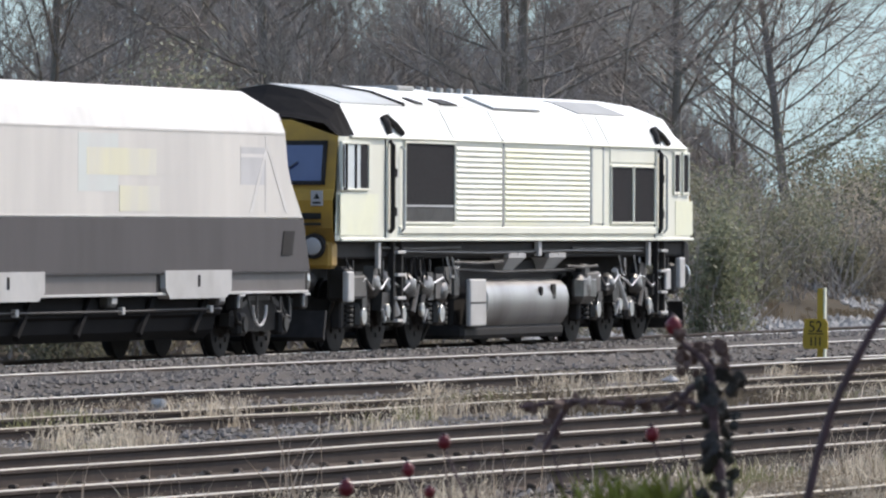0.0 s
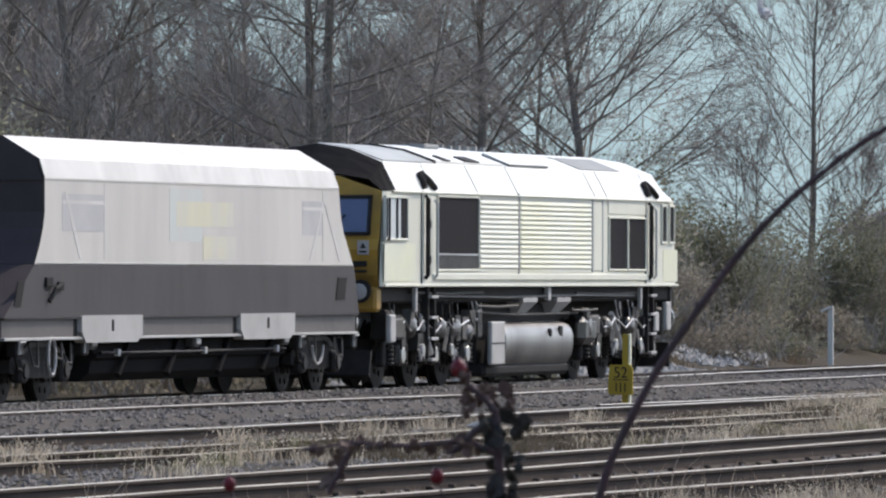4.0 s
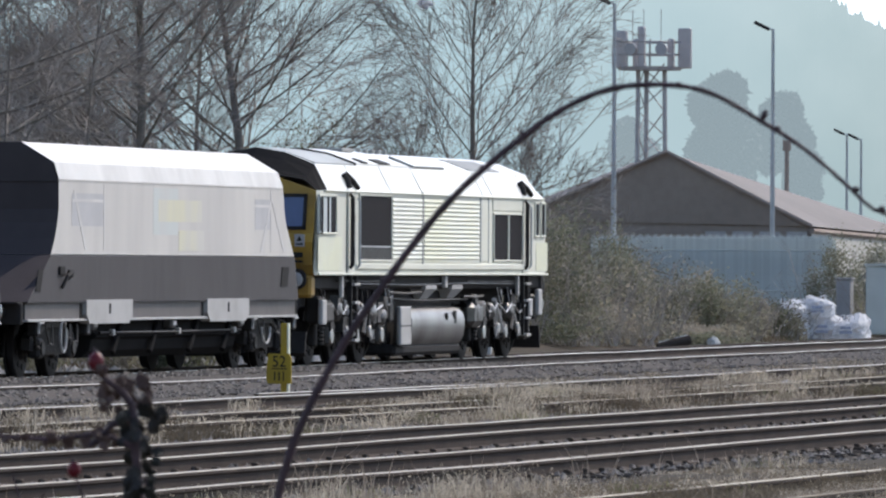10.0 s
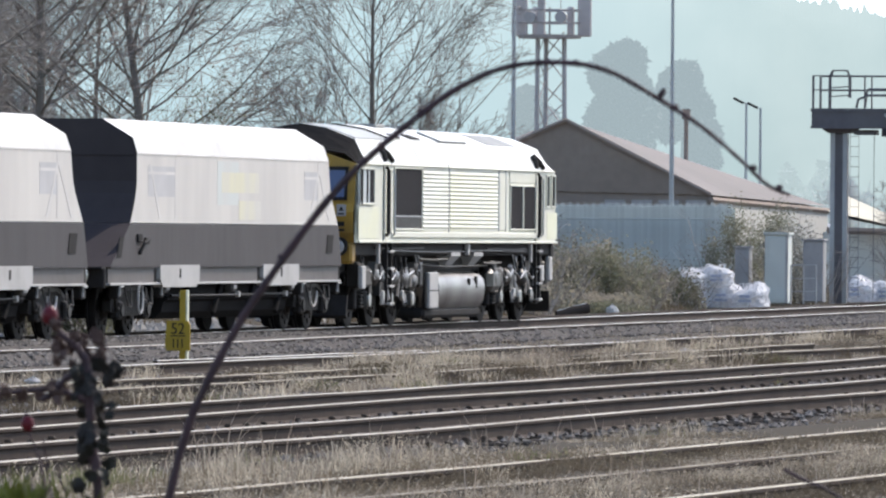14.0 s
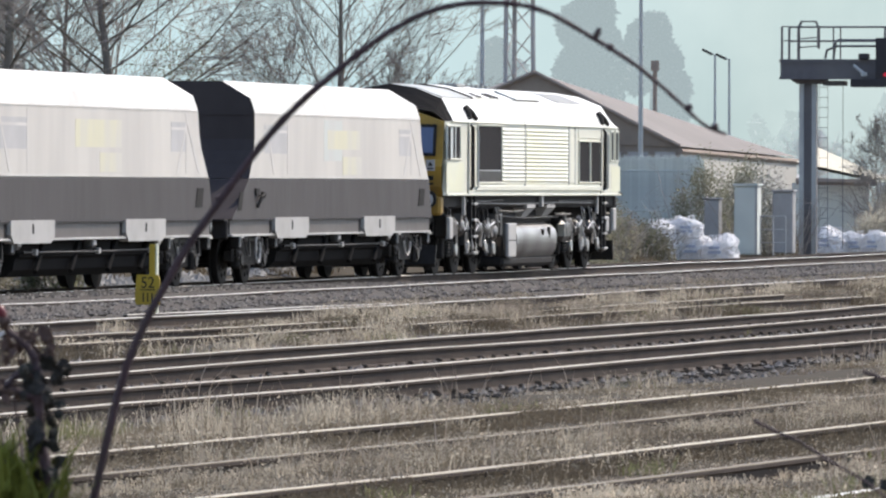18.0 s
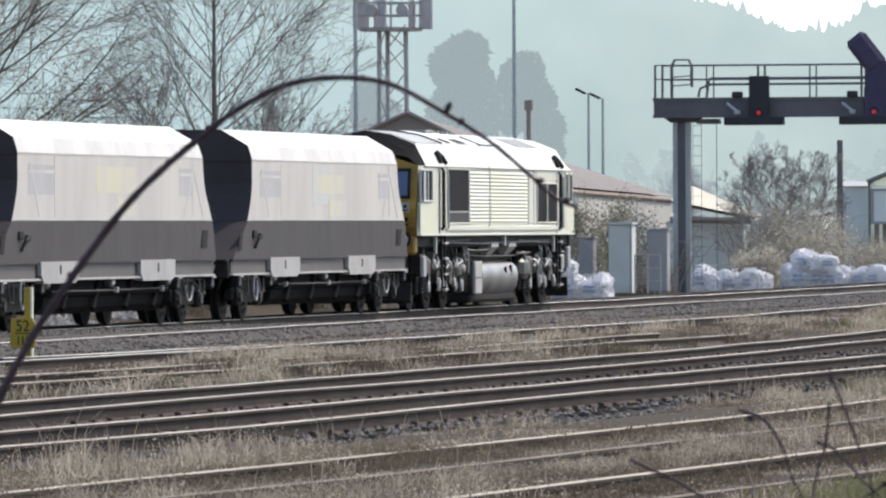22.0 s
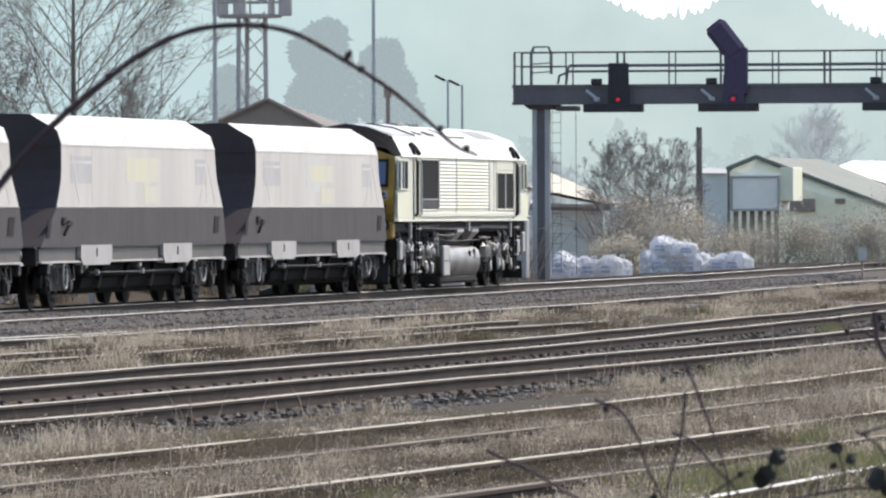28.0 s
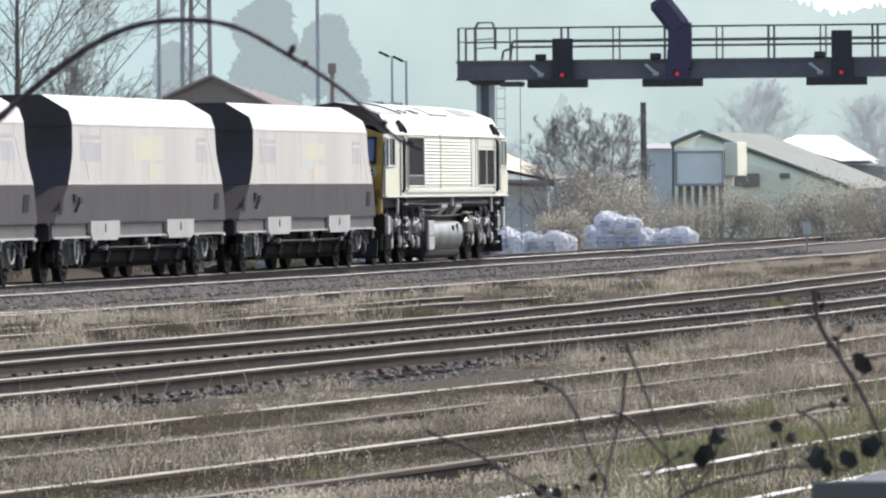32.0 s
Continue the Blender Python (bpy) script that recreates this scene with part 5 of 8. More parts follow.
def sprout(rng, parent, per, t0, t1, ang, frac, n, curl, up, thin=0.6):
    """Side shoots from every line of the parent set, shorter towards its tip."""
    pts, rad = parent
    k = pts.shape[1]
    idx = np.repeat(np.arange(len(pts)), per)
    m = len(idx)
    t = rng.uniform(t0, t1, m)
    i = np.minimum((t * (k - 1)).astype(int), k - 2)
    f = (t * (k - 1) - i)[:, None]
    a, b = pts[idx, i], pts[idx, i + 1]
    d = unit(b - a)
    side = rng.normal(0, 1, (m, 3))
    side = unit(side - d * (side * d).sum(1)[:, None])
    turn = rng.uniform(ang[0], ang[1], m)[:, None]
    whole = np.linalg.norm(np.diff(pts, axis=1), axis=2).sum(1)[idx]
    return lines_from(rng, a + (b - a) * f, d * np.cos(turn) + side * np.sin(turn), whole * rng.uniform(frac[0], frac[1], m) * (1.1 - 0.65 * t), rad[idx, i] * thin, n, curl, up)


def tubes(name, sets, sides, least, material, parent):
    """All the lines of some sets as round stems in one mesh."""
    vs, fs, o = [], [], 0
    for pts, rad in sets:
        m, k, _ = pts.shape
        d = unit(np.gradient(pts, axis=1))
        a = unit(np.cross(d, np.array([0.31, 0.92, 0.23])))
        b = np.cross(d, a)
        q = 2 * np.pi * np.arange(sides) / sides
        ring = a[:, :, None] * np.cos(q)[None, None, :, None] + b[:, :, None] * np.sin(q)[None, None, :, None]
        v = pts[:, :, None] + ring * np.maximum(rad, least)[:, :, None, None]
        vs.append(v.reshape(-1, 3))
        j = np.arange(sides)
        quad = np.stack([j, (j + 1) % sides, sides + (j + 1) % sides, sides + j], 1)
        f = o + (np.arange(m) * k * sides)[:, None, None, None] + (np.arange(k - 1) * sides)[None, :, None, None] + quad[None, None]
        fs.append(f.reshape(-1, 4))
        o += m * k * sides
    return cloud(name, np.concatenate(vs), np.concatenate(fs), material, parent)


def bare_tree(az, dist, height, r, seed, label, trunks=1, boughs=44, shoots=(8, 7, 3), low=0.16, wide=0.40, open_=(1.15, 0.50), gap=0.48, twig=TWIG, bark=BARK, name="bare_tree", group="bare trees behind the line"):
    """Trunks with boughs that fan out, wide below and steep above, and finer and finer shoots."""
    rng = np.random.default_rng(seed)
    base = spot(az, dist)
    base.z = ground_z(base.x, base.y) - 0.1
    ob = thing(name, Matrix.Translation(base), label, "tree", group)
    k = np.arange(trunks)
    start = np.stack([0.1 * k, (k - (trunks - 1) / 2) * gap, 0 * k], 1).astype(float)
    lean = np.stack([rng.normal(0, 0.03, trunks), rng.normal(0, 0.03, trunks) + 0.03 * (2 * k - trunks + 1), np.ones(trunks)], 1)
    trunk = lines_from(rng, start, lean, height * rng.uniform(0.94, 1.0, trunks), r * (1 - 0.12 * k), 9, 0.035, 0.05, 0.12)
    idx = np.repeat(k, boughs)
    t = low + (0.97 - low) * (np.tile(np.arange(boughs), trunks) + rng.random(len(idx))) / boughs
    i = np.minimum((t * 8).astype(int), 7)
    p = trunk[0][idx, i] + (trunk[0][idx, i + 1] - trunk[0][idx, i]) * (t * 8 - i)[:, None]
    u = (t - low) / (1 - low)
    turn = open_[0] + (open_[1] - open_[0]) * u + rng.normal(0, 0.10, len(idx))
    th = rng.uniform(0, 2 * np.pi, len(idx))
    way = np.stack([np.sin(turn) * np.cos(th), np.sin(turn) * np.sin(th), np.cos(turn)], 1)
    reach = height * wide * (0.45 + 0.75 * np.sin(np.pi * (0.18 + 0.74 * u))) * rng.uniform(0.75, 1.15, len(idx)) * (1.05 - 0.45 * u)
    bough = lines_from(rng, p, way, reach, np.maximum(0.012, trunk[1][idx, i] * 0.30), 6, 0.05, 0.07)
    sets, last = [], bough
    for depth, per in enumerate(shoots):
        last = sprout(rng, last, per, 0.18, 0.98, (0.35, 0.85), (0.42, 0.72), 4 if depth == 0 else 3, 0.05, 0.07 if depth == 0 else 0.05)
        sets.append(last)
    tubes("trunk", [trunk], 9, 0.01, bark, ob)
    tubes("crown", [bough], 5, 0.008, bark, ob)["kind"] = "stuff"
    tubes("crown_twig_mass", sets, 3, 0.0060, twig, ob)["kind"] = "stuff"
    return ob


def leaf_cloud(rng, n, rx, ry, rz, size, hollow=0.35, lumps=5):
    """Small bent leaves gathered in uneven lumps."""
    cs = np.stack([rng.uniform(-0.65, 0.65, lumps) * rx, rng.uniform(-0.65, 0.65, lumps) * ry, rng.uniform(0.15, 0.75, lumps) * rz], 1)
    rs = rng.uniform(0.30, 0.62, lumps)
    k = rng.integers(0, lumps, n)
    d = rng.normal(0, 1, (n, 3))
    d /= np.linalg.norm(d, axis=1)[:, None]
    rr = (hollow + (1 - hollow) * rng.random(n) ** 0.6) * rs[k] * (1 + 0.25 * np.clip(rng.normal(0, 1, n), -1.6, 1.6))
    p = cs[k] + d * rr[:, None] * np.array([rx, ry, rz])
    p[:, 2] = np.abs(p[:, 2])
    a = rng.normal(0, 1, (n, 3))
    a /= np.linalg.norm(a, axis=1)[:, None]
    b = np.cross(a, rng.normal(0, 1, (n, 3)))
    b /= np.linalg.norm(b, axis=1)[:, None]
    s = size * rng.uniform(0.5, 1.4, n)[:, None]
    v = np.stack([p - a * s, p + b * s * 0.5, p + a * s, p - b * s * 0.5], 1).reshape(-1, 3)
    f = np.arange(n)[:, None] * 4 + np.array([[0, 1, 2, 3]])
    return v, f


def shrub(az, dist, w, h, seed, leaf, label, n=2600, size=0.07, canes=40, name="shrub", deep=1.3, hollow=0.35):
    rng = np.random.default_rng(seed)
    base = spot(az, dist)
    base.z = ground_z(base.x, base.y) - 0.05
    ob = thing(name, Matrix.Translation(base), label, "shrub", "scrub on the bank")
    v, f = leaf_cloud(rng, n, deep, w / 2, h, size, hollow, 7)
    cloud("foliage", v, f, leaf, ob)
    s = Shape()
    r2 = random.Random(seed)
    for i in range(canes):
        p = Vector((r2.uniform(-0.7, 0.7), r2.uniform(-0.45, 0.45) * w, 0))
        d = Vector((r2.gauss(0, 0.5), r2.gauss(0, 0.5), 1.0)).normalized()
        q = p + d * h * r2.uniform(0.5, 1.0)
        e = q + Vector((r2.gauss(0, 0.3), r2.gauss(0, 0.45), r2.uniform(-0.1, 0.35))) * h * 0.35
        s.tube([p, p.lerp(q, 0.5) + Vector((r2.gauss(0, 0.06), r2.gauss(0, 0.06), 0)), q, e], [0.014, 0.011, 0.008, 0.005], 3, caps=False)
    me = bpy.data.meshes.new("cane_tangle")
    me.from_pydata(s.v, [], s.f)
    part("cane_tangle", me, TWIG, ob)["kind"] = "stuff"
    return ob


def thicket():
    """Dense far brushwood behind the trees: thin upright sprays, thinning towards the top."""
    rng = np.random.default_rng(55)
    n = 24000
    az = np.radians(rng.uniform(13.6, 19.2, n))
    d = rng.uniform(246, 300, n)
    top = 8.2 + 1.6 * np.sin(np.degrees(az) * 2.3) + 1.0 * np.sin(np.degrees(az) * 6.1)
    top *= 0.3 + 0.7 * np.clip((np.degrees(az) - 13.6) / 1.6, 0, 1)
    z = top * rng.random(n) ** 0.9
    p = np.stack([d * np.cos(az), d * np.sin(az), z], 1)
    ln = rng.uniform(0.7, 2.4, n)
    way = np.stack([rng.normal(0, 0.35, n), rng.normal(0, 0.38, n), np.full(n, 1.0)], 1)
    way /= np.linalg.norm(way, axis=1)[:, None]
    mid = p + way * ln[:, None] * 0.5 + rng.normal(0, 0.06, (n, 3))
    end = p + way * ln[:, None] + rng.normal(0, 0.15, (n, 3))
    w = np.array([0, 1.0, 0]) * rng.uniform(0.008, 0.028, n)[:, None]
    v = np.stack([p - w, p + w, mid - w * 0.7, mid + w * 0.7, end], 1).reshape(-1, 3)
    i = np.arange(n)[:, None] * 5
    f = (i + np.array([[0, 1, 3, 2]])).tolist() + (i + np.array([[2, 3, 4]])).tolist()
    tagged(cloud("brushwood", v, f, TWIG), "dense grey-brown brushwood of bare branches behind the line", "woodland", kind="stuff")
    # ivy and undergrowth that darken its foot
    v, f = leaf_cloud(rng, 14000, 14, 15, 3.2, 0.12, 0.1, 40)
    c = spot(17.0, 268)
    t = Matrix.Rotation(radians(15.9), 3, "Z")
    v = v @ np.array(t).T + np.array([c.x, c.y, 0.8])
    tagged(cloud("undergrowth", v, f, IVY), "dark ivy and undergrowth at the foot of the brushwood", "undergrowth", kind="stuff")


def build_vegetation():
    big = "bare deciduous tree with a dark trunk behind the tracks"
    fan = "bare tree with a broad fan of rising limbs behind the tracks"
    bare_tree(15.15, 205, 13.5, 0.17, 1, "twin-trunked bare tree, dark bark, behind the tracks", trunks=2, boughs=30, wide=0.36, open_=(1.45, 0.7))
    bare_tree(16.62, 212, 12.5, 0.17, 2, big, open_=(1.2, 0.6))
    bare_tree(17.25, 224, 12.0, 0.15, 3, big)
    bare_tree(18.1, 214, 11.5, 0.15, 4, big)
    bare_tree(14.12, 214, 11.8, 0.15, 5, fan, wide=0.42, boughs=52)
    bare_tree(13.40, 226, 11.8, 0.15, 6, fan, wide=0.44, boughs=56)
    bare_tree(12.07, 240, 10.6, 0.115, 8, "slender bare tree with a broad open crown", boughs=44, shoots=(8, 7, 2), low=0.12, wide=0.46, open_=(1.10, 0.50))
    bare_tree(11.62, 236, 4.6, 0.05, 13, "low spreading bare tree beside the tracks", trunks=2, boughs=16, shoots=(6, 5), low=0.1, wide=0.5)
    bare_tree(12.42, 238, 5.2, 0.05, 15, "low spreading bare tree beside the tracks", trunks=2, boughs=16, shoots=(6, 5), low=0.1, wide=0.45)
    for i, (az, d, h) in enumerate(((13.75, 246, 10.0), (14.35, 250, 11.0), (14.65, 238, 11.0), (15.5, 236, 12.0), (15.85, 240, 11.0), (16.2, 236, 12.0), (17.0, 240, 11.5), (17.7, 236, 11.5), (18.6, 230, 11.0))):
        bare_tree(az, d, h, 0.11, 60 + i, "bare tree among others behind the line", boughs=40, shoots=(8, 7), wide=0.38)
    rng = random.Random(77)
    # young growth that fills the thicket
    for i in range(36):
        az = rng.uniform(14.4, 18.6)
        bare_tree(az, rng.uniform(198, 250), rng.uniform(3.5, 6.5), rng.uniform(0.03, 0.05), 100 + i, "thin bare sapling in the thicket", boughs=14, shoots=(5, 4), low=0.15, wide=0.40, name="sapling", group="saplings in the thicket")
    thicket()
    # shrubs along the bank
    k = 0
    az = 18.6
    while az > 10.15:
        base_d = (near_rail(180) + 6.2) / math.sin(radians(az))
        for row in range(3):
            k += 1
            if row == 0 and 12.5 < az < 14.3:
                continue
            d = base_d + row * 7 + rng.uniform(-2, 2)
            low = az < 11.1
            h = (0.9 if row == 0 else 1.7 if row == 1 else 2.5) * (0.5 if low else 1.0) * rng.uniform(0.75, 1.2)
            leaf = IVY if rng.random() < (0.8 if az > 11.5 else 0.45 if row else 0.25) else BRAMBLE
            shrub(az + rng.uniform(-0.12, 0.12), d, rng.uniform(2.2, 3.6), h, 300 + k, leaf, "dusty evergreen scrub on the bank" if leaf is IVY else "brown tangled bramble on the bank", n=4200 if row else 3000, size=0.045, canes=60, deep=1.8)
        az -= 0.34
    for az, d, w, h, s in ((11.45, 214, 3.2, 3.0, 1), (11.85, 214, 2.6, 2.9, 2), (11.05, 228, 1.8, 2.0, 3), (14.15, 190, 2.4, 2.6, 4), (13.65, 186, 2.2, 1.6, 5), (12.6, 205, 3.0, 2.7, 6), (13.1, 205, 3.2, 3.4, 7)):
        shrub(az, d, w, h, 500 + s, IVY, "dense dark evergreen bush on the bank", n=7000, size=0.042, canes=40)
    for az, d, w, h, s in ((13.82, 172, 1.4, 2.4, 1), (13.4, 199, 2.0, 1.5, 2), (13.0, 205, 2.6, 1.9, 3), (12.7, 212, 2.2, 1.6, 4)):
        shrub(az, d, w, h, 540 + s, LEAFY, "leafy green bush on the bank", n=5200, size=0.05, canes=30)
    # low scrub that hides the foot of the fence
    for i in range(9):
        az = 11.2 - 0.135 * i
        shrub(az, 240 + 3 * (i % 3), 1.9, 2.5 - 0.16 * i, 520 + i, BRAMBLE if i % 3 == 1 else IVY, "tangled scrub before the palisade fence", n=4200, size=0.045, canes=60, deep=1.6)
    # scrub beyond the gantry
    for az, d, w, h, s in ((9.28, 268, 2.0, 2.4, 1), (8.35, 318, 4.6, 2.6, 2), (7.9, 330, 4.2, 2.0, 3), (7.45, 322, 3.8, 1.8, 4), (7.05, 325, 3.8, 2.1, 5), (6.65, 322, 3.8, 2.2, 6), (6.3, 320, 3.8, 2.2, 7), (8.6, 300, 1.8, 1.4, 8), (9.72, 285, 1.9, 2.7, 9), (9.5, 300, 1.8, 2.6, 10)):
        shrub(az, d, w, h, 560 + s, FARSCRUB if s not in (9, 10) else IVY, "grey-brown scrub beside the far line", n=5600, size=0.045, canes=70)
    shrub(8.38, 326, 3.4, 2.9, 590, BRAMBLE, "dense grey-brown bush beyond the line", n=5200, size=0.035, canes=300, deep=1.4, hollow=0.1)
    bare_tree(8.40, 329, 4.5, 0.06, 41, "rounded bush-like bare tree with fine brown twigs", trunks=6, gap=0.36, boughs=22, shoots=(7, 6), low=0.05, wide=0.38, twig=FARTWIG, bark=FARTWIG)
    bare_tree(7.32, 540, 7.3, 0.10, 43, "distant bare tree, haze put into its pale colour", trunks=2, shoots=(6, 5), low=0.3, wide=0.45, twig=HAZETWIG, bark=HAZETWIG)
    bare_tree(6.55, 540, 6.6, 0.10, 44, "distant bare tree, haze put into its pale colour", trunks=2, shoots=(6, 5), low=0.2, wide=0.45, twig=HAZETWIG, bark=HAZETWIG)
    bare_tree(9.0, 520, 4.6, 0.08, 45, "distant bare tree, haze put into its pale colour", trunks=2, shoots=(6, 4), low=0.2, wide=0.5, twig=HAZETWIG, bark=HAZETWIG)
    # a torn plastic bag caught in the slender tree
    c = spot(12.32, 236.5, 8.67)
    ob = thing("plastic_bag", Matrix.Translation(c), "torn white plastic bag caught in bare twigs", "plastic bag")
    r = random.Random(12)
    part("bag", Shape().ball((0, 0, 0), 0.16, 0.19, 0.14, 9, 6, 0.35, r).ball((0, 0.14, 0.28), 0.08, 0.09, 0.24, 7, 5, 0.3, r), BAG, ob)
    part("torn_strip", Shape().tube([(0, 0.05, 0.0), (0, -0.1, -0.05), (0, -0.28, -0.02)], [0.04, 0.03, 0.012], 5), BAG, ob)


def far_tree(az, dist, w, h, seed, low=0.22):
    rng = np.random.default_rng(seed)
    base = spot(az, dist, -0.5)
    ob = thing("distant_tree", Matrix.Translation(base), "tall rounded evergreen tree, glowing blue-grey to stand for haze", "tree", "distant evergreens")
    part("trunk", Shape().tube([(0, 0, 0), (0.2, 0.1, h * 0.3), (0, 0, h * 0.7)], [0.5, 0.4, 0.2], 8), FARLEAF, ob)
    # the crown: rounded lumps heaped into one broad, domed mass
    m, per = 22, 1500
    t = np.linspace(0, 1, m)
    cen = np.stack([rng.uniform(-0.2, 0.2, m) * w, rng.uniform(-0.30, 0.30, m) * w * (1.1 - 0.4 * t), h * (low + (0.92 - low) * t)], 1)
    rad = w * rng.uniform(0.20, 0.30, m)
    d = rng.normal(0, 1, (m, per, 3))
    d /= np.linalg.norm(d, axis=2)[:, :, None]
    p = (cen[:, None] + d * rad[:, None, None] * rng.uniform(0.75, 1.06, (m, per, 1)) * np.array([1, 1, 1.15])).reshape(-1, 3)
    p[:, 2] = np.minimum(p[:, 2], h * 1.01)
    a = rng.normal(0, 0.16, (len(p), 3))
    q = rng.normal(0, 0.10, (len(p), 3))
    v = np.stack([p - a, p + q, p + a, p - q], 1).reshape(-1, 3)
    f = np.arange(len(p))[:, None] * 4 + np.array([[0, 1, 2, 3]])
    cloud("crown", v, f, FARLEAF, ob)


def hill_material():
    m = bpy.data.materials.new("haze_glow_hillside")
    m.use_nodes = True
    n, link = m.node_tree.nodes, m.node_tree.links.new
    b = n["Principled BSDF"]
    tc = n.new("ShaderNodeTexCoord")
    ns = n.new("ShaderNodeTexNoise")
    ns.inputs["Scale"].default_value, ns.inputs["Detail"].default_value = 0.016, 8
    link(tc.outputs["Object"], ns.inputs["Vector"])
    # haze is painted in: the woods' glow turns paler towards the top of the hill
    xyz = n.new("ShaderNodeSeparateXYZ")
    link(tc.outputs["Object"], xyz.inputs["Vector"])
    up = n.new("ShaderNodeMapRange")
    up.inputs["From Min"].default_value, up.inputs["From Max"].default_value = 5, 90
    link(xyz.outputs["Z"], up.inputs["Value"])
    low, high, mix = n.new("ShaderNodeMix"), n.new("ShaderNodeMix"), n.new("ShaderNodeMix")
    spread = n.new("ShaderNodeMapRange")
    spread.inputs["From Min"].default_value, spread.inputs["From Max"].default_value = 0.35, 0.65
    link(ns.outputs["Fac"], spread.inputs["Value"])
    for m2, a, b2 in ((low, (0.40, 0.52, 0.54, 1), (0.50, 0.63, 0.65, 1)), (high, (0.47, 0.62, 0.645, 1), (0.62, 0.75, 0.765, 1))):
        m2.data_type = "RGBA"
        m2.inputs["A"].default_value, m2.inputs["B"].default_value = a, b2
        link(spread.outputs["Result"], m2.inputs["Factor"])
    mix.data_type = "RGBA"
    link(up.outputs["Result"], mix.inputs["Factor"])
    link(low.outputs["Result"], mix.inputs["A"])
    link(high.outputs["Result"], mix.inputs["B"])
    # the painted haze turns bluer and thicker towards the near end of the hill
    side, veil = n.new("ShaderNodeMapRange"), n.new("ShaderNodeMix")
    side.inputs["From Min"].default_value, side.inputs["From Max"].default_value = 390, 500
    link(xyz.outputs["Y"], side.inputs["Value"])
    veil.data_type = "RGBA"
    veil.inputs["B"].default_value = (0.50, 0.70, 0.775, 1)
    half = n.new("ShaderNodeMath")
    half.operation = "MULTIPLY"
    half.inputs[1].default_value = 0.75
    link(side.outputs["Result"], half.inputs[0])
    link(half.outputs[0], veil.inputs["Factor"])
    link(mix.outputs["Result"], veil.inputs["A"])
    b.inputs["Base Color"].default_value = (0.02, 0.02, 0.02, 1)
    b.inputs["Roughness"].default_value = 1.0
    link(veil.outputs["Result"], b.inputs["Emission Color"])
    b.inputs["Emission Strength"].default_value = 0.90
    return m


def build_distance():
    far_tree(10.43, 650, 5.5, 16.2, 1)
    far_tree(10.03, 660, 4.4, 14.9, 2, 0.70)
    far_tree(10.98, 650, 4.6, 12.8, 3)
    far_tree(9.90, 655, 2.6, 10.9, 4, 0.70)
    # woods at the foot of the hill, their haze painted as a pale glow
    rng = np.random.default_rng(71)
    for az0, az1, d, top, n in ((8.6, 11.6, 1050, 9.0, 9000), (6.0, 8.9, 980, 8.0, 9000), (5.8, 9.4, 1350, 15.0, 9000)):
        az = rng.uniform(az0, az1, n)
        lift = top * (0.55 + 0.25 * np.sin(az * 9.1 + d) + 0.2 * np.sin(az * 23.0 + d))
        z = lift * rng.random(n) ** 0.6
        dd = d + rng.uniform(-30, 30, n)
        p = np.stack([dd * np.cos(np.radians(az)), dd * np.sin(np.radians(az)), z], 1)
        a, b = rng.normal(0, 0.55, (n, 3)), rng.normal(0, 0.45, (n, 3))
        f = np.arange(n)[:, None] * 4 + np.array([[0, 1, 2, 3]])
        tagged(cloud("distant_woods", np.stack([p - a, p + b, p + a, p - b], 1).reshape(-1, 3), f, FARWOOD), "woods below the hill, glowing pale blue to stand for haze", "woods", kind="stuff")
    # a wooded hill closes the view; spiky conifers stand along its uneven top
    line = ((-40, 2.0), (3.5, 1.6), (6.0, 1.25), (6.45, 1.16), (6.69, 1.14), (6.77, 1.08), (6.9, 1.12), (7.1, 1.20), (7.22, 1.27), (7.4, 1.41), (7.6, 1.45), (7.9, 1.40), (8.0, 1.29), (8.2, 1.25), (8.45, 1.27), (8.65, 1.39), (8.9, 1.45), (9.35, 1.52), (9.6, 1.62), (10.0, 1.85), (11.0, 2.25), (13.0, 2.6), (60, 2.6))
    angles = [-40 + 0.4 * i for i in range(112)] + [4.8 + 0.006 * i for i in range(1500)] + [13.8 + 0.4 * i for i in range(116)]
    rnd = random.Random(5)
    spikes = [(rnd.uniform(5, 10), rnd.uniform(0.02, 0.07), rnd.uniform(0.012, 0.03)) for _ in range(150)] + [(8.18, 0.13, 0.02), (8.12, 0.07, 0.02), (6.98, 0.08, 0.02)]
    s = []
    for az in angles:
        el = float(np.interp(az, [k[0] for k in line], [k[1] for k in line]))
        el += 0.02 * noise.noise((az * 9.0, 1, 0)) + 0.02 * noise.noise((az * 31.0, 2, 0)) + 0.012 * noise.noise((az * 90.0, 3, 0))
        tops = max([0.0] + [h * (1 - abs(az - c) / w) for c, h, w in spikes if abs(az - c) < w])
        for d, k in ((2400, 0.0), (2402, 0.93), (2404, 1.0), (3000, 0.4)):
            p = spot(az, d)
            s.append((p.x, p.y, -2 + (d * math.tan(radians(el + (tops if k == 1.0 else 0))) + 3) * k))
    n = len(angles) - 1
    f = [(i * 4 + j, (i + 1) * 4 + j, (i + 1) * 4 + j + 1, i * 4 + j + 1) for i in range(n) for j in range(3)]
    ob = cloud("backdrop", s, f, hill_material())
    tagged(ob, "wooded hillside, pale blue haze painted into its glowing colour", "hill", kind="structure")
    # Glowing sheet added behind the hill to stand for the overexposed sky.
    v = []
    for i in range(61):
        p = spot(-60 + 2.4 * i, 4300)
        v += [(p.x, p.y, -10), (p.x, p.y, 700)]
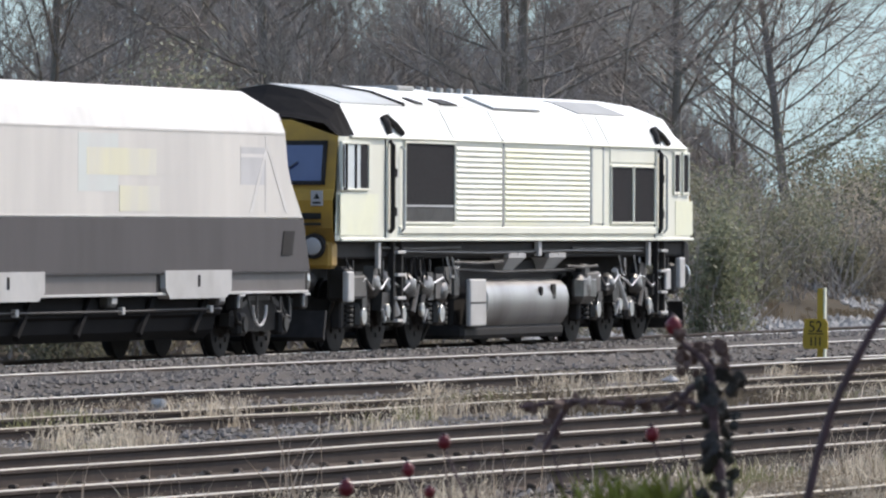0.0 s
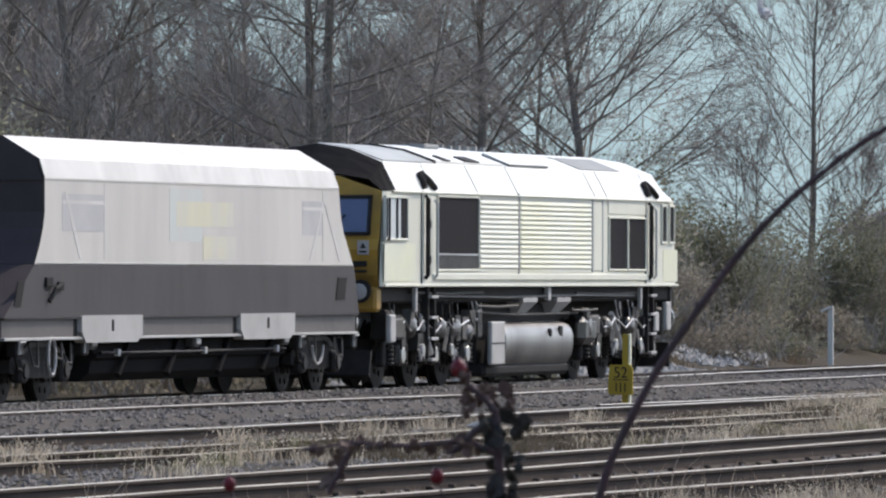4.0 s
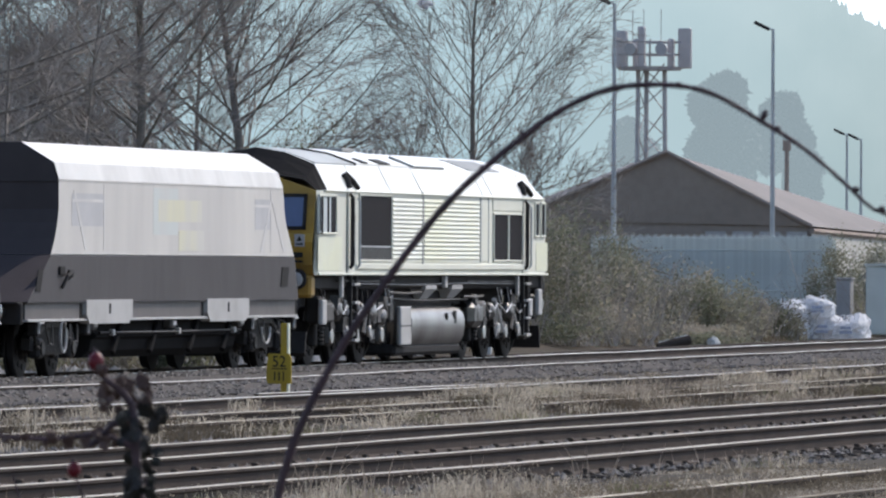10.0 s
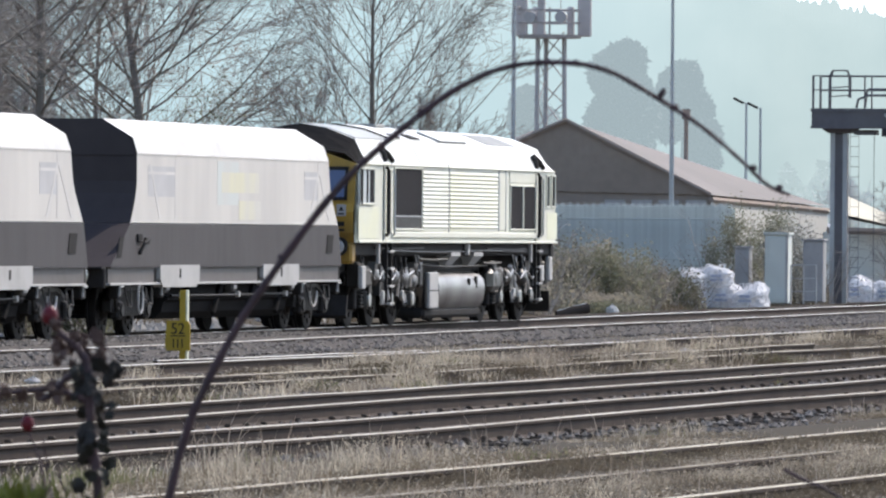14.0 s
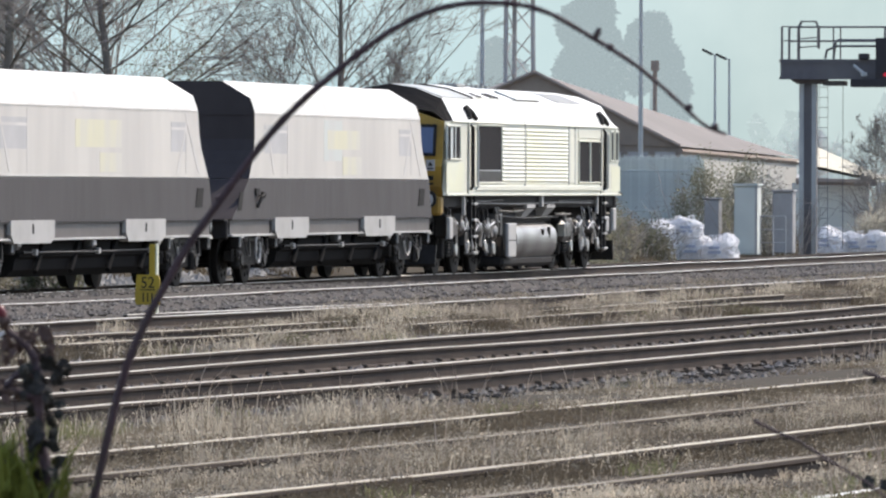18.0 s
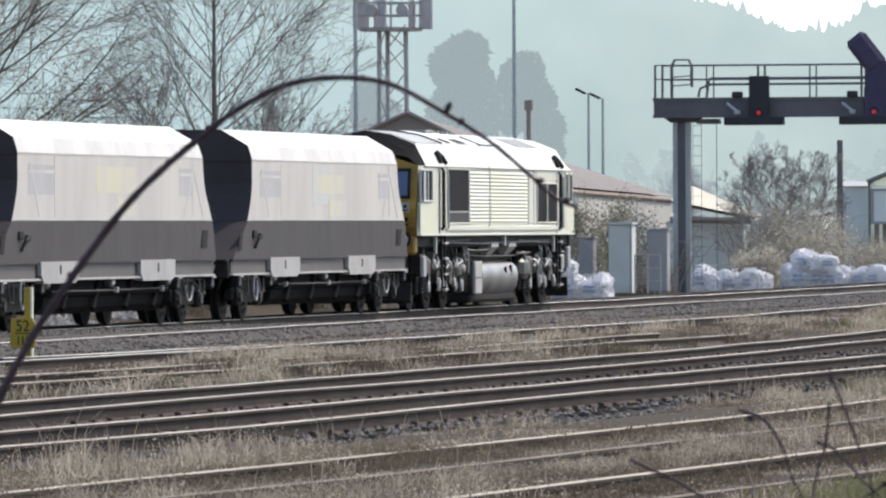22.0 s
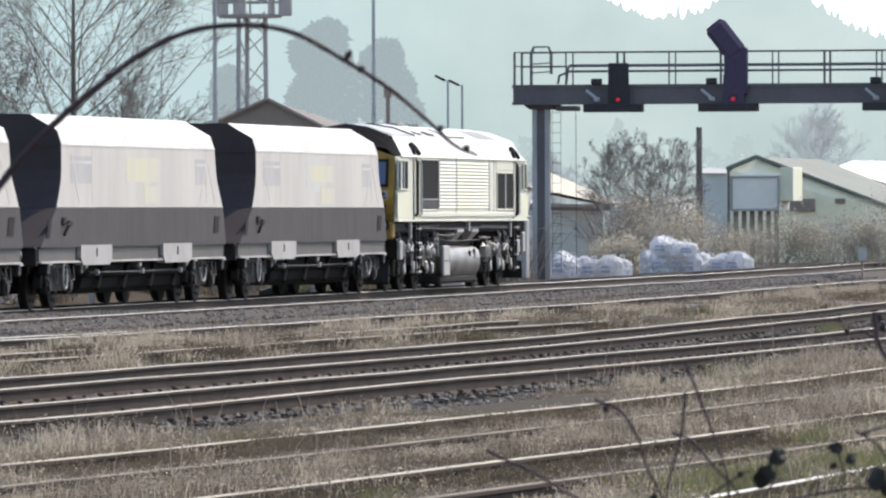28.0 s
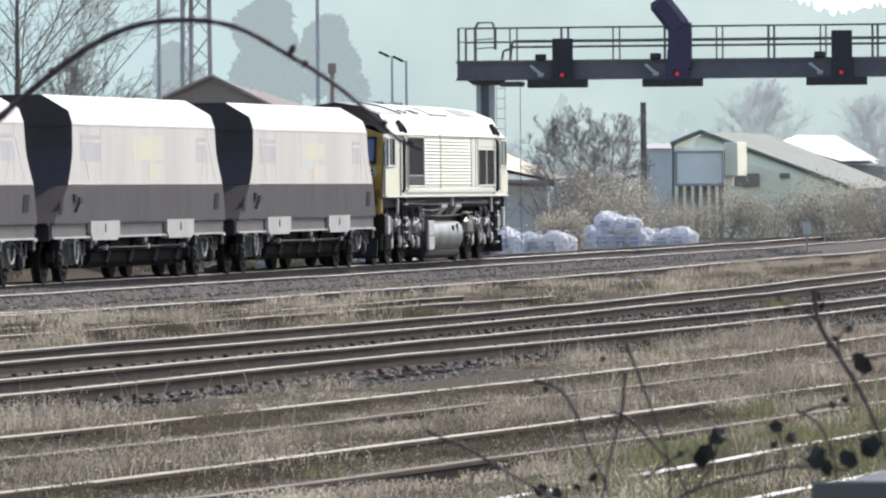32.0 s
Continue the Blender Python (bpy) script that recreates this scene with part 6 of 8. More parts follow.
    ob = cloud("backdrop_sky", v, [(2 * i, 2 * i + 2, 2 * i + 3, 2 * i + 1) for i in range(60)], glow("glowing_white_sky", (0.93, 0.97, 1.0), 1.25))
    tagged(ob, "glowing white sheet for the bright sky low over the hill", "sky", kind="structure")


# ---- buildings, gantry and lineside things ----
def build_shed():
    d = 340
    ob = thing("storage_shed", Matrix(), "low dark-gabled industrial shed with a brown sheet roof", "shed")
    A = spot(10.78, d, 6.12)
    L = spot(11.75, d + 2, 3.55)
    R = spot(9.86, d - 1, 3.35)
    F = spot(9.12, d + 26, 3.05)
    B = spot(11.0, d + 34, 6.1)
    roof = Shape().add([A, R, F, B], [(0, 1, 2, 3)]).add([A + Vector((0, 0, -.14)), R + Vector((0, 0, -.14)), F + Vector((0, 0, -.14)), B + Vector((0, 0, -.14))], [(3, 2, 1, 0)])
    part("roof_slope", roof, SHED_ROOF, ob, "brown sheet roof slope")
    part("roof_slope", Shape().add([A, L, spot(12.0, d + 36, 3.5), B], [(0, 3, 2, 1)]), SHED_ROOF, ob)
    part("gable", Shape().add([A, L, R], [(0, 1, 2)]).add([A + Vector((0.3, 0, 0)), L + Vector((0.3, 0, 0)), R + Vector((0.3, 0, 0))], [(2, 1, 0)]), CLAD, ob, "dark clad gable")
    wall = Shape()
    g = lambda p, z: Vector((p.x, p.y, z))
    wall.add([g(L, -0.5), g(R, -0.5), R + Vector((0.1, 0, .1)), L + Vector((0.1, 0, .1))], [(0, 1, 2, 3)])
    part("wall", wall, CLAD, ob)
    wall2 = Shape().add([g(R, -0.5), g(F, -0.5), F - Vector((0, 0, .2)), R - Vector((0, 0, .2))], [(0, 1, 2, 3)])
    part("wall", wall2, WHITEWALL, ob, "white rendered side wall")
    e = (F - R).normalized()
    part("eave_board", Shape().tube([R + Vector((0, 0, -.18)), F + Vector((0, 0, -.18))], 0.12, 6), CLAD, ob)
    part("rake_board", Shape().tube([A + Vector((-.1, 0, 0.02)), R + Vector((-.1, 0, 0.02))], 0.08, 6), CLAD, ob)
    part("rake_board", Shape().tube([A + Vector((-.1, 0, 0.02)), L + Vector((-.1, 0, 0.02))], 0.08, 6), CLAD, ob)
    along = (R - L).normalized()
    span = (R - L).length
    k = 0.0
    while k < span - 0.9:
        p = L + along * (k + 0.15)
        q = L + along * (k + 0.95)
        o = Vector((-0.06, -0.01, 0))
        part("window", Shape().add([g(p, 2.35) + o, g(q, 2.35) + o, g(q, 3.15) + o, g(p, 3.15) + o], [(0, 1, 2, 3)]), MASTGREY if int(k * 3) % 3 else CLAD, ob)
        k += 1.05
    fl = spot(10.02, d + 12, 0)
    part("flue", Shape().tube([(fl.x, fl.y, 4.6), (fl.x, fl.y, 6.4)], 0.09, 10).tube([(fl.x, fl.y, 6.35), (fl.x, fl.y, 6.75)], 0.17, 10), CLAD, ob, "dark roof flue with a cap")


def build_fence():
    ob = thing("palisade_fence", Matrix(), "pale grey steel palisade fence along the yard", "fence")
    me = Shape().loft([[(-0.012, y, z) for y, z in ((-0.036, 0), (0.036, 0), (0.036, 2.2), (0, 2.32), (-0.036, 2.2))], [(0.012, y, z) for y, z in ((-0.036, 0), (0.036, 0), (0.036, 2.2), (0, 2.32), (-0.036, 2.2))]]).mesh("pale")
    me.materials.append(FENCE)
    a, b = spot(11.25, 300), spot(9.72, 292)
    n = int((b - a).length / 0.098)
    base = 0.55
    for i in range(min(n, 300)):
        p = a.lerp(b, i / n)
        q = part("pale", me, FENCE, ob)
        q.location = (p.x, p.y, base + 0.03 * math.sin(i * 1.7))
    for z in (0.5, 1.8):
        part("fence_rail", Shape().tube([(a.x, a.y, base + z), (b.x, b.y, base + z)], 0.03, 6), FENCE, ob)
    part("fence_sheet", Shape().add([a + Vector((0.4, 0, base - 0.6)), b + Vector((0.4, 0, base - 0.6)), b + Vector((0.4, 0, base + 2.15)), a + Vector((0.4, 0, base + 2.15))], [(0, 1, 2, 3)]).add([a + Vector((0.44, 0, base - 0.6)), b + Vector((0.44, 0, base - 0.6)), b + Vector((0.44, 0, base + 2.15)), a + Vector((0.44, 0, base + 2.15))], [(3, 2, 1, 0)]), FENCE, ob, "backing sheet behind the pales")


def lamp_post(az, dist, top, side=1):
    p = spot(az, dist)
    ob = thing("yard_lamp", Matrix.Translation((p.x, p.y, 0)), "tall slim yard lamp post with one flat floodlight", "street lamp", "yard lamps")
    part("pole", Shape().tube([(0, 0, -0.5), (0, 0, top * 0.5), (0, 0, top)], [0.10, 0.085, 0.06], 10), GALV, ob)
    part("arm", Shape().tube([(0, 0, top - 0.05), (0, side * 0.25, top + 0.08)], 0.03, 6), GALV, ob)
    part("lamp_head", Shape().box(-0.14, 0.14, -0.30, 0.30, -0.06, 0.06, 0.03).moved(Matrix.Translation((0, side * 0.42, top + 0.12)) @ Matrix.Rotation(side * 0.45, 4, "X")), BLACK, ob, "dark flat floodlight head")


def build_mast():
    d = 360
    p = spot(10.89, d)
    ob = thing("telecom_mast", Matrix.Translation((p.x, p.y, 0)), "galvanised lattice telecom mast with panel antennas", "mast")
    top = 9.75
    c = [Vector((0.62 * math.cos(a), 0.62 * math.sin(a), 0)) for a in (0.4, 0.4 + 2.094, 0.4 + 4.189)]
    for q in c:
        part("leg", Shape().tube([(q.x * 1.15, q.y * 1.15, -0.5), (q.x, q.y, top)], 0.095, 8), MASTGREY, ob)
    z = 0.4
    k = 0
    while z < top - 0.6:
        for i in range(3):
            a, b = c[i], c[(i + 1) % 3]
            if k % 2:
                a, b = b, a
            part("brace", Shape().tube([(a.x, a.y, z), (b.x, b.y, z + 0.95)], 0.028, 5), MASTGREY, ob)
        z += 0.95
        k += 1
    part("platform", Shape().tube([(0, 0, top - 0.12), (0, 0, top + 0.02)], [1.25, 1.3], 12), MASTGREY, ob)
    for r, zz in ((1.28, 0.50), (1.28, 1.0)):
        ring = [(r * math.cos(a), r * math.sin(a), top + zz) for a in [2 * math.pi * i / 12 for i in range(13)]]
        part("head_rail", Shape().tube(ring, 0.035, 5, caps=False), MASTGREY, ob)
    for i in range(8):
        a = 2 * math.pi * i / 8 + 0.2
        part("stanchion", Shape().tube([(1.28 * math.cos(a), 1.28 * math.sin(a), top), (1.28 * math.cos(a), 1.28 * math.sin(a), top + 1.1)], 0.03, 5), MASTGREY, ob)
    for y, x, h, w in ((-1.42, 0, 1.6, 0.27), (0.12, -1.1, 1.65, 0.15), (1.05, -0.5, 1.5, 0.24), (1.50, 0.2, 1.0, 0.07), (-0.75, 0.6, 1.2, 0.14), (0.72, 0.9, 1.2, 0.14)):
        part("panel_antenna", Shape().box(x - 0.12, x + 0.12, y - w, y + w, top - 0.05, top - 0.05 + h, 0.05), ANTENNA, ob, "tall panel antenna")
    for y in (-0.45, 0.25, 0.7):
        part("whip_aerial", Shape().tube([(0, y, top + 1.0), (0, y, top + 2.3)], 0.016, 5), MASTGREY, ob)
    for y in (-0.7, 0.55):
        part("drum_dish", Shape().tube([(-1.05, y, top + 0.7), (-1.35, y, top + 0.7)], 0.24, 14), MASTGREY, ob)


def build_gantry():
    X = 266.6
    ob = thing("signal_gantry", Matrix.Translation((X, 0, 0)), "dark steel signal gantry with a railed walkway across the tracks", "signal gantry")
    y0, y1, zb, zt = 42.65, 12.0, 5.06, 5.60
    part("beam", Shape().box(-0.7, 0.7, y1, y0 + 0.55, zb, zt, 0.04), GANTRY, ob, "deep dark box beam")
    part("beam_flange", Shape().box(-0.74, -0.70, y1, y0 + 0.57, zt - 0.07, zt + 0.03).box(-0.74, -0.70, y1, y0 + 0.57, zb - 0.03, zb + 0.05), GANTRY, ob)
    post = Shape().box(-0.32, 0.32, 42.22, 42.62, -0.6, 4.9, 0.03)
    post.loft([[(-0.4, 42.1, 4.9), (0.4, 42.1, 4.9), (0.4, 42.75, 4.9), (-0.4, 42.75, 4.9)], [(-0.55, 41.9, 5.06), (0.55, 41.9, 5.06), (0.55, 42.95, 5.06), (-0.55, 42.95, 5.06)]])
    part("column", post, GANTRY, ob, "dark tapered-head steel column")
    part("column_flange", Shape().box(-0.36, -0.325, 42.16, 42.30, -0.6, 4.9).box(-0.36, -0.325, 42.54, 42.68, -0.6, 4.9), GALV, ob, "paler edge flange")
    part("column", Shape().box(-0.32, 0.32, 13.0, 13.4, -0.6, 5.06, 0.03), GANTRY, ob)
    for y in (41.80, 42.06):
        part("ladder_stile", Shape().tube([(-0.45, y, 0.0), (-0.45, y, 5.3)], 0.008, 5), GANTRY, ob)
    for i in range(17):
        part("rung", Shape().tube([(-0.45, 41.80, 0.3 + 0.3 * i), (-0.45, 42.06, 0.3 + 0.3 * i)], 0.008, 5), GANTRY, ob)
    part("conduit", Shape().tube([(-0.4, 41.35, 0.0), (-0.4, 41.35, 5.0)], 0.011, 5), GANTRY, ob)
    part("equipment_shelf", Shape().box(-0.5, 0.2, 41.3, 41.95, 4.85, 5.0, 0.02), GANTRY, ob)
    # handrails on the near and far edge of the walkway
    for x in (-0.68, 0.68):
        for z in (6.60, 6.18):
            part("handrail", Shape().tube([(x, y0 + 0.5, z), (x, y1, z)], 0.019, 6), GANTRY, ob)
        y = y0 + 0.5
        k = 0
        while y > y1:
            part("stanchion", Shape().tube([(x, y, zt), (x, y, 6.60)], 0.024 if k % 2 else 0.036, 6), GANTRY, ob)
            y -= 1.55
            k += 1
    for x in (-0.66, -0.6):
        part("cable_pipe", Shape().tube([(x, 41.85 - 4 * (x + 0.66), zt + 0.05), (x, 41.80 - 4 * (x + 0.66), zt + 0.30 + (x + 0.66) * 3), (x, 41.5, zt + 0.42 + (x + 0.66) * 3), (x, y1, zt + 0.42 + (x + 0.66) * 3)], 0.04, 6), GANTRY, ob)
    for x in (-0.68, -0.40):
        part("gate_hoop", Shape().tube([(x, 42.67, zt), (x, 42.67, 6.58), (x, 42.58, 6.76), (x, 42.16, 6.76), (x, 42.07, 6.58), (x, 42.07, 5.95)], 0.024, 6), GANTRY, ob)
    for z in (5.98, 6.24):
        part("gate_bar", Shape().tube([(-0.68, 42.67, z), (-0.68, 42.07, z + 0.04)], 0.02, 6), GANTRY, ob)
    # signals face the camera
    for y, tall, feather in ((40.0, 6.26, False), (36.55, 5.9, True), (31.65, 6.42, False), (27.9, 6.3, False)):
        s = part("signal_backboard", Shape().box(-0.92, -0.86, y - 0.32, y + 0.30, 4.98, tall, 0.03), HOOD if feather else SIGNAL, ob, "black signal head backboard")
        part("signal_case", Shape().box(-0.86, -0.55, y - 0.22, y + 0.22, 5.0, tall - 0.1, 0.04), SIGNAL, s)
        part("signal_cradle", Shape().box(-0.95, -0.5, y - 0.72, y + 1.05, 4.80, 5.04, 0.02), SIGNAL, ob)
        lens = part("red_aspect", Shape().disc((-0.95, y, 5.17), (1, 0, 0), 0.06, 0.05, 14), RED_LAMP, s, "lit red signal lens")
        part("signal_hood", Shape().tube([(-0.92, y + 0.14 * math.cos(a), 5.17 + 0.14 * math.sin(a)) for a in [math.pi * k / 8 for k in range(9)]], 0.025, 5), SIGNAL, s)
        part("sighting_bracket", Shape().tube([(-0.95, y + 0.95, 5.45), (-1.0, y + 0.66, 5.22)], 0.05, 6).box(-1.05, -0.9, y + 0.55, y + 0.72, 5.12, 5.24, 0.02), GALV, s)
        part("lamp_box", Shape().box(-0.9, -0.7, y + 0.50, y + 0.82, 5.62, 5.80, 0.03), SIGNAL, s)
        if feather:
            part("route_indicator_neck", Shape().box(-0.918, -0.62, y - 0.42, y + 0.28, 5.3, 6.72, 0.05), HOOD, s)
            body = Shape().box(-0.18, 0.18, -0.34, 0.34, -0.1, 1.12, 0.14).moved(Matrix.Translation((-0.77, y - 0.08, 6.52)) @ Matrix.Rotation(radians(-38), 4, "X"))
            part("route_indicator", body, HOOD, s, "purple-black slanted route indicator")
    return ob


def build_cabinets():
    p = spot(9.43, 258)
    ob = thing("relay_cabinet", Matrix.Translation((p.x, p.y, -0.1)), "tall grey lineside relay cabinet", "cabinet", "lineside cabinets")
    part("case", Shape().box(-0.4, 0.4, -0.33, 0.33, 0.0, 1.95, 0.03), CABINET, ob)
    part("lid", Shape().box(-0.45, 0.45, -0.37, 0.37, 1.95, 2.02, 0.015), CABINET, ob)
    part("door", Shape().box(-0.415, -0.398, -0.30, 0.22, 0.1, 1.88, 0.006), CABINET, ob)
    # Light on the cabinet's edge, put on as a pale strip.
    part("edge_strip", Shape().box(-0.42, -0.40, -0.345, -0.27, 0.0, 1.95), LUG, ob)
    for i, (az, h, w) in enumerate(((9.20, 1.78, 0.30), (9.65, 1.55, 0.22))):
        p = spot(az, 264 + 4 * i)
        ob = thing("equipment_case", Matrix.Translation((p.x, p.y, -0.1)), "brown-grey lineside equipment case", "cabinet", "lineside cabinets")
        part("case", Shape().box(-0.3, 0.3, -w, w, 0.0, h, 0.03), MASTGREY, ob)
        part("lid", Shape().box(-0.34, 0.34, -w - 0.04, w + 0.04, h, h + 0.06, 0.015), MASTGREY, ob)
    p = spot(9.27, 256)
    ob = thing("guard_rail", Matrix.Translation((p.x, p.y, -0.1)), "short pale steel guard railing by the cabinets", "railing")
    for y in (-0.36, 0.0, 0.36):
        part("post", Shape().tube([(0, y, 0), (0, y, 1.1)], 0.022, 6), LUG, ob)
    for z in (0.35, 0.72, 1.1):
        part("rail_bar", Shape().tube([(0, -0.36, z), (0, 0.36, z)], 0.02, 6), LUG, ob)


def bulk_bag(p, w, h, seed, sag=0.0):
    """A filled sack: squarish, creased, its top slumped and gathered."""
    rng = random.Random(seed)
    ob = thing("bulk_bag", Matrix.Translation(p) @ Matrix.Rotation(rng.uniform(-0.7, 0.7), 4, "Z"), "full white woven bulk bag with blue printing, slumped by the line", "bulk bag", "bulk bags by the line")
    n, m, rings = 40, 16, []
    tilt, turn = rng.uniform(0.05, 0.22), rng.uniform(0, 6.28)
    for k in range(m + 1):
        t = k / m
        body = min(1.0, t / 0.12) ** 0.5 if t < 0.12 else 1.0
        if t > 0.66:
            body *= math.sqrt(max(0.0, 1 - ((t - 0.66) / 0.36) ** 2)) * 0.86 + 0.14
        ring = []
        for i in range(n):
            a = 2 * math.pi * i / n
            sq = min(1.32, 1 / max(abs(math.cos(a)), abs(math.sin(a)))) ** 0.8
            q = Vector((math.cos(a) * 1.6, math.sin(a) * 1.6, t * 2.2 + seed * 3.1))
            fold = Vector((math.cos(a) * 2.6, math.sin(a) * 2.6, t * 1.2 + seed * 1.7))
            crease = 0.26 * abs(noise.noise(q * 1.7)) + 0.14 * abs(noise.noise(q * 4.1)) + 0.22 * abs(noise.noise(fold * 1.9)) - 0.13
            r = w / 2 * body * sq * (0.98 - crease)
            z = h * t * (1 + tilt * math.sin(a + turn) * t) - 0.16 * h * abs(noise.noise(q * 2.3)) * t
            ring.append((r * math.cos(a) + sag * t * 0.3, r * math.sin(a) + sag * t, z))
        rings.append(ring)
    part("sack", Shape().loft(rings), BAG, ob)
    for i in range(4):
        a = math.pi / 4 + i * math.pi / 2 + rng.uniform(-0.3, 0.3)
        b = Vector((w * 0.30 * math.cos(a), w * 0.30 * math.sin(a) + sag, h * 0.86))
        part("lifting_loop", Shape().tube([b, b + Vector((0.04, 0.02, 0.15)), b + Vector((rng.uniform(-.1, .1), 0.12, 0.13)), b + Vector((0, 0.17, -0.04))], 0.018, 5), BAG, ob)
    for k in range(2):
        z = h * (0.34 + 0.18 * k)
        part("print_bar", Shape().box(-w * 0.53, -w * 0.40, -w * (0.22 - 0.05 * k), w * (0.18 - 0.03 * k), z, z + 0.07), BAG_INK, ob, "blue printing, unreadable bars")


def build_bags():
    """Each sack: offset across the line, height, height of its foot."""
    for az0, d, spec in ((9.80, 250, ((-0.85, 0.66, 0), (-0.1, 0.72, 0), (0.65, 0.68, 0), (0.15, 0.58, 0.6), (0.75, 0.5, 0.58))),
                         (8.74, 275, ((-0.72, 0.70, 0), (0.05, 0.66, 0), (0.70, 0.78, 0))),
                         (8.08, 296, ((-1.40, 0.68, 0), (-0.72, 0.62, 0), (-0.08, 0.66, 0), (0.62, 0.70, 0), (1.35, 0.70, 0), (1.0, 0.62, 0.58), (0.42, 0.5, 0.56)))):
        c = spot(az0, d)
        for i, (dy, h, z) in enumerate(spec):
            bulk_bag(Vector((c.x + (i % 2) * 0.35, c.y + dy, ground_z(c.x, c.y) - 0.03 + z)), 0.90, h + 0.04, int(az0 * 10) + i, 0.05 * ((i % 3) - 1))


def build_huts():
    # low building with a straw-coloured roof beyond the gantry column
    ob = thing("yard_hut", Matrix(), "low hut with a straw-coloured pitched roof", "hut")
    d = 330
    q = [spot(9.12, d, 2.75), spot(8.62, d + 1, 2.15), spot(8.55, d + 6, 2.2), spot(9.0, d + 7, 3.35)]
    part("roof", Shape().add(q, [(0, 1, 2, 3)]).add([v - Vector((0, 0, .12)) for v in q], [(3, 2, 1, 0)]), TANROOF, ob)
    w = [spot(9.15, d + 1, 0), spot(8.66, d + 1.5, 0)]
    part("wall", Shape().add([w[0], w[1], w[1] + Vector((0, 0, 2.0)), w[0] + Vector((0, 0, 2.0))], [(0, 1, 2, 3)]), HAZEWALL, ob)
    # Shade below the eave, added as a dark bar.
    part("eave_shade_bar", Shape().tube([spot(9.12, d - .3, 2.05), spot(8.62, d + .7, 2.0)], 0.14, 6), CLAD, ob)
    # raised box hut on legs with an olive-roofed workshop beside it
    d = 350
    ob = thing("portable_cabin", Matrix(), "pale cabin on dark legs behind scrub", "cabin")
    a, b = spot(7.85, d), spot(7.535, d)
    wall = part("front_wall", Shape().box(min(a.x, b.x) - 0.2, max(a.x, b.x) + 2.5, b.y, a.y, 1.88, 3.28, 0.03), HAZEWALL, ob)
    x = min(a.x, b.x) - 0.2
    part("wall_trim", Shape().box(x - 0.05, x - 0.004, b.y, a.y, 3.14, 3.22).box(x - 0.05, x - 0.004, b.y, a.y, 1.86, 1.96).box(x - 0.05, x - 0.004, a.y - 0.10, a.y, 1.96, 3.14).box(x - 0.05, x - 0.004, b.y, b.y + 0.06, 1.96, 3.14), MASTGREY, wall, "grey frame round the cabin front")
    # The cabin's sunlit side: the light is painted in as lemon.
    part("side_panel", Shape().box(b.x - 0.25, b.x + 2.5, b.y - 0.52, b.y - 0.01, 2.25, 3.55, 0.02), LEMON, ob, "side panel, its sunlight put into a yellowish colour")
    for k in range(6):
        y = b.y + (a.y - b.y) * (k + 0.5) / 6
        part("leg", Shape().box(b.x - 0.1, b.x + 0.1, y - 0.08, y + 0.08, -0.2, 1.88), CLAD, ob)
    part("drain_pipe", Shape().tube([(a.x - 0.3, a.y + 0.05, 1.0), (a.x - 0.3, a.y + 0.05, 3.4), (a.x - 0.3, a.y - 0.2, 3.6)], 0.05, 6), OLIVE, ob)
    ob = thing("workshop", Matrix(), "long cream workshop with an olive sheet roof", "workshop")
    d2 = 362
    ridge, e1 = spot(7.682, d2, 4.04), spot(6.72, d2 - 4, 1.72)
    bk1, bk2 = spot(7.27, d2 + 38, 4.14), spot(6.42, d2 + 34, 1.75)
    el = spot(7.876, d2, 3.55)
    part("roof", Shape().add([ridge, e1, bk2, bk1], [(0, 1, 2, 3)]).add([v - Vector((0, 0, .15)) for v in (ridge, e1, bk2, bk1)], [(3, 2, 1, 0)]), OLIVE, ob, "olive-green sheet roof slope")
    part("roof_edge", Shape().tube([ridge + Vector((-.15, 0, 0)), e1 + Vector((-.15, 0, 0))], 0.09, 6), OLIVE, ob, "green roof edge")
    part("roof_edge", Shape().tube([ridge + Vector((-.15, 0, 0)), el + Vector((-.15, 0, 0))], 0.10, 6), OLIVE, ob)
    part("wall", Shape().add([ridge + Vector((.1, 0, -.1)), e1 + Vector((.1, 0, -.1)), spot(6.72, d2 - 4, -0.5), spot(7.876, d2, -0.5), el], [(0, 1, 2, 3, 4)]), TAN, ob)
    part("wall_lamp", Shape().box(0, 0.2, -0.2, 0.2, -0.1, 0.1, 0.03).moved(Matrix.Translation(spot(7.16, d2 - 2.6, 2.25))), CLAD, ob)
    part("wall_vent", Shape().box(0, 0.2, -0.12, 0.12, -0.3, 0.3, 0.03).moved(Matrix.Translation(spot(6.77, d2 - 4.4, 1.3))), HAZEWALL, ob)
    part("wall_panel", Shape().box(0, 0.2, -0.5, 0.5, -0.25, 0.25, 0.03).moved(Matrix.Translation(spot(7.40, d2 - 2.0, 2.1))), CLAD, ob, "dark opening in the workshop wall")
    ob = thing("sheet_roofed_barn", Matrix(), "far barn with a sunlit white sheet roof", "barn")
    d3 = 470
    q = [spot(6.80, d3, 3.12), spot(6.56, d3, 3.16), spot(6.83, d3 + 8, 4.50), spot(7.075, d3 + 8, 4.55)]
    part("roof", Shape().add(q, [(0, 1, 2, 3)]).add([v - Vector((0, 0, .2)) for v in q], [(3, 2, 1, 0)]), PALEROOF, ob)
    q = [spot(7.19, d3 + 2, 4.15), spot(6.80, d3, 3.12), spot(7.075, d3 + 8, 4.55)]
    part("hip_slope", Shape().add(q, [(0, 1, 2)]).add([v - Vector((0, 0, .2)) for v in q], [(2, 1, 0)]), HAZEWALL, ob, "greyish end slope of the roof")
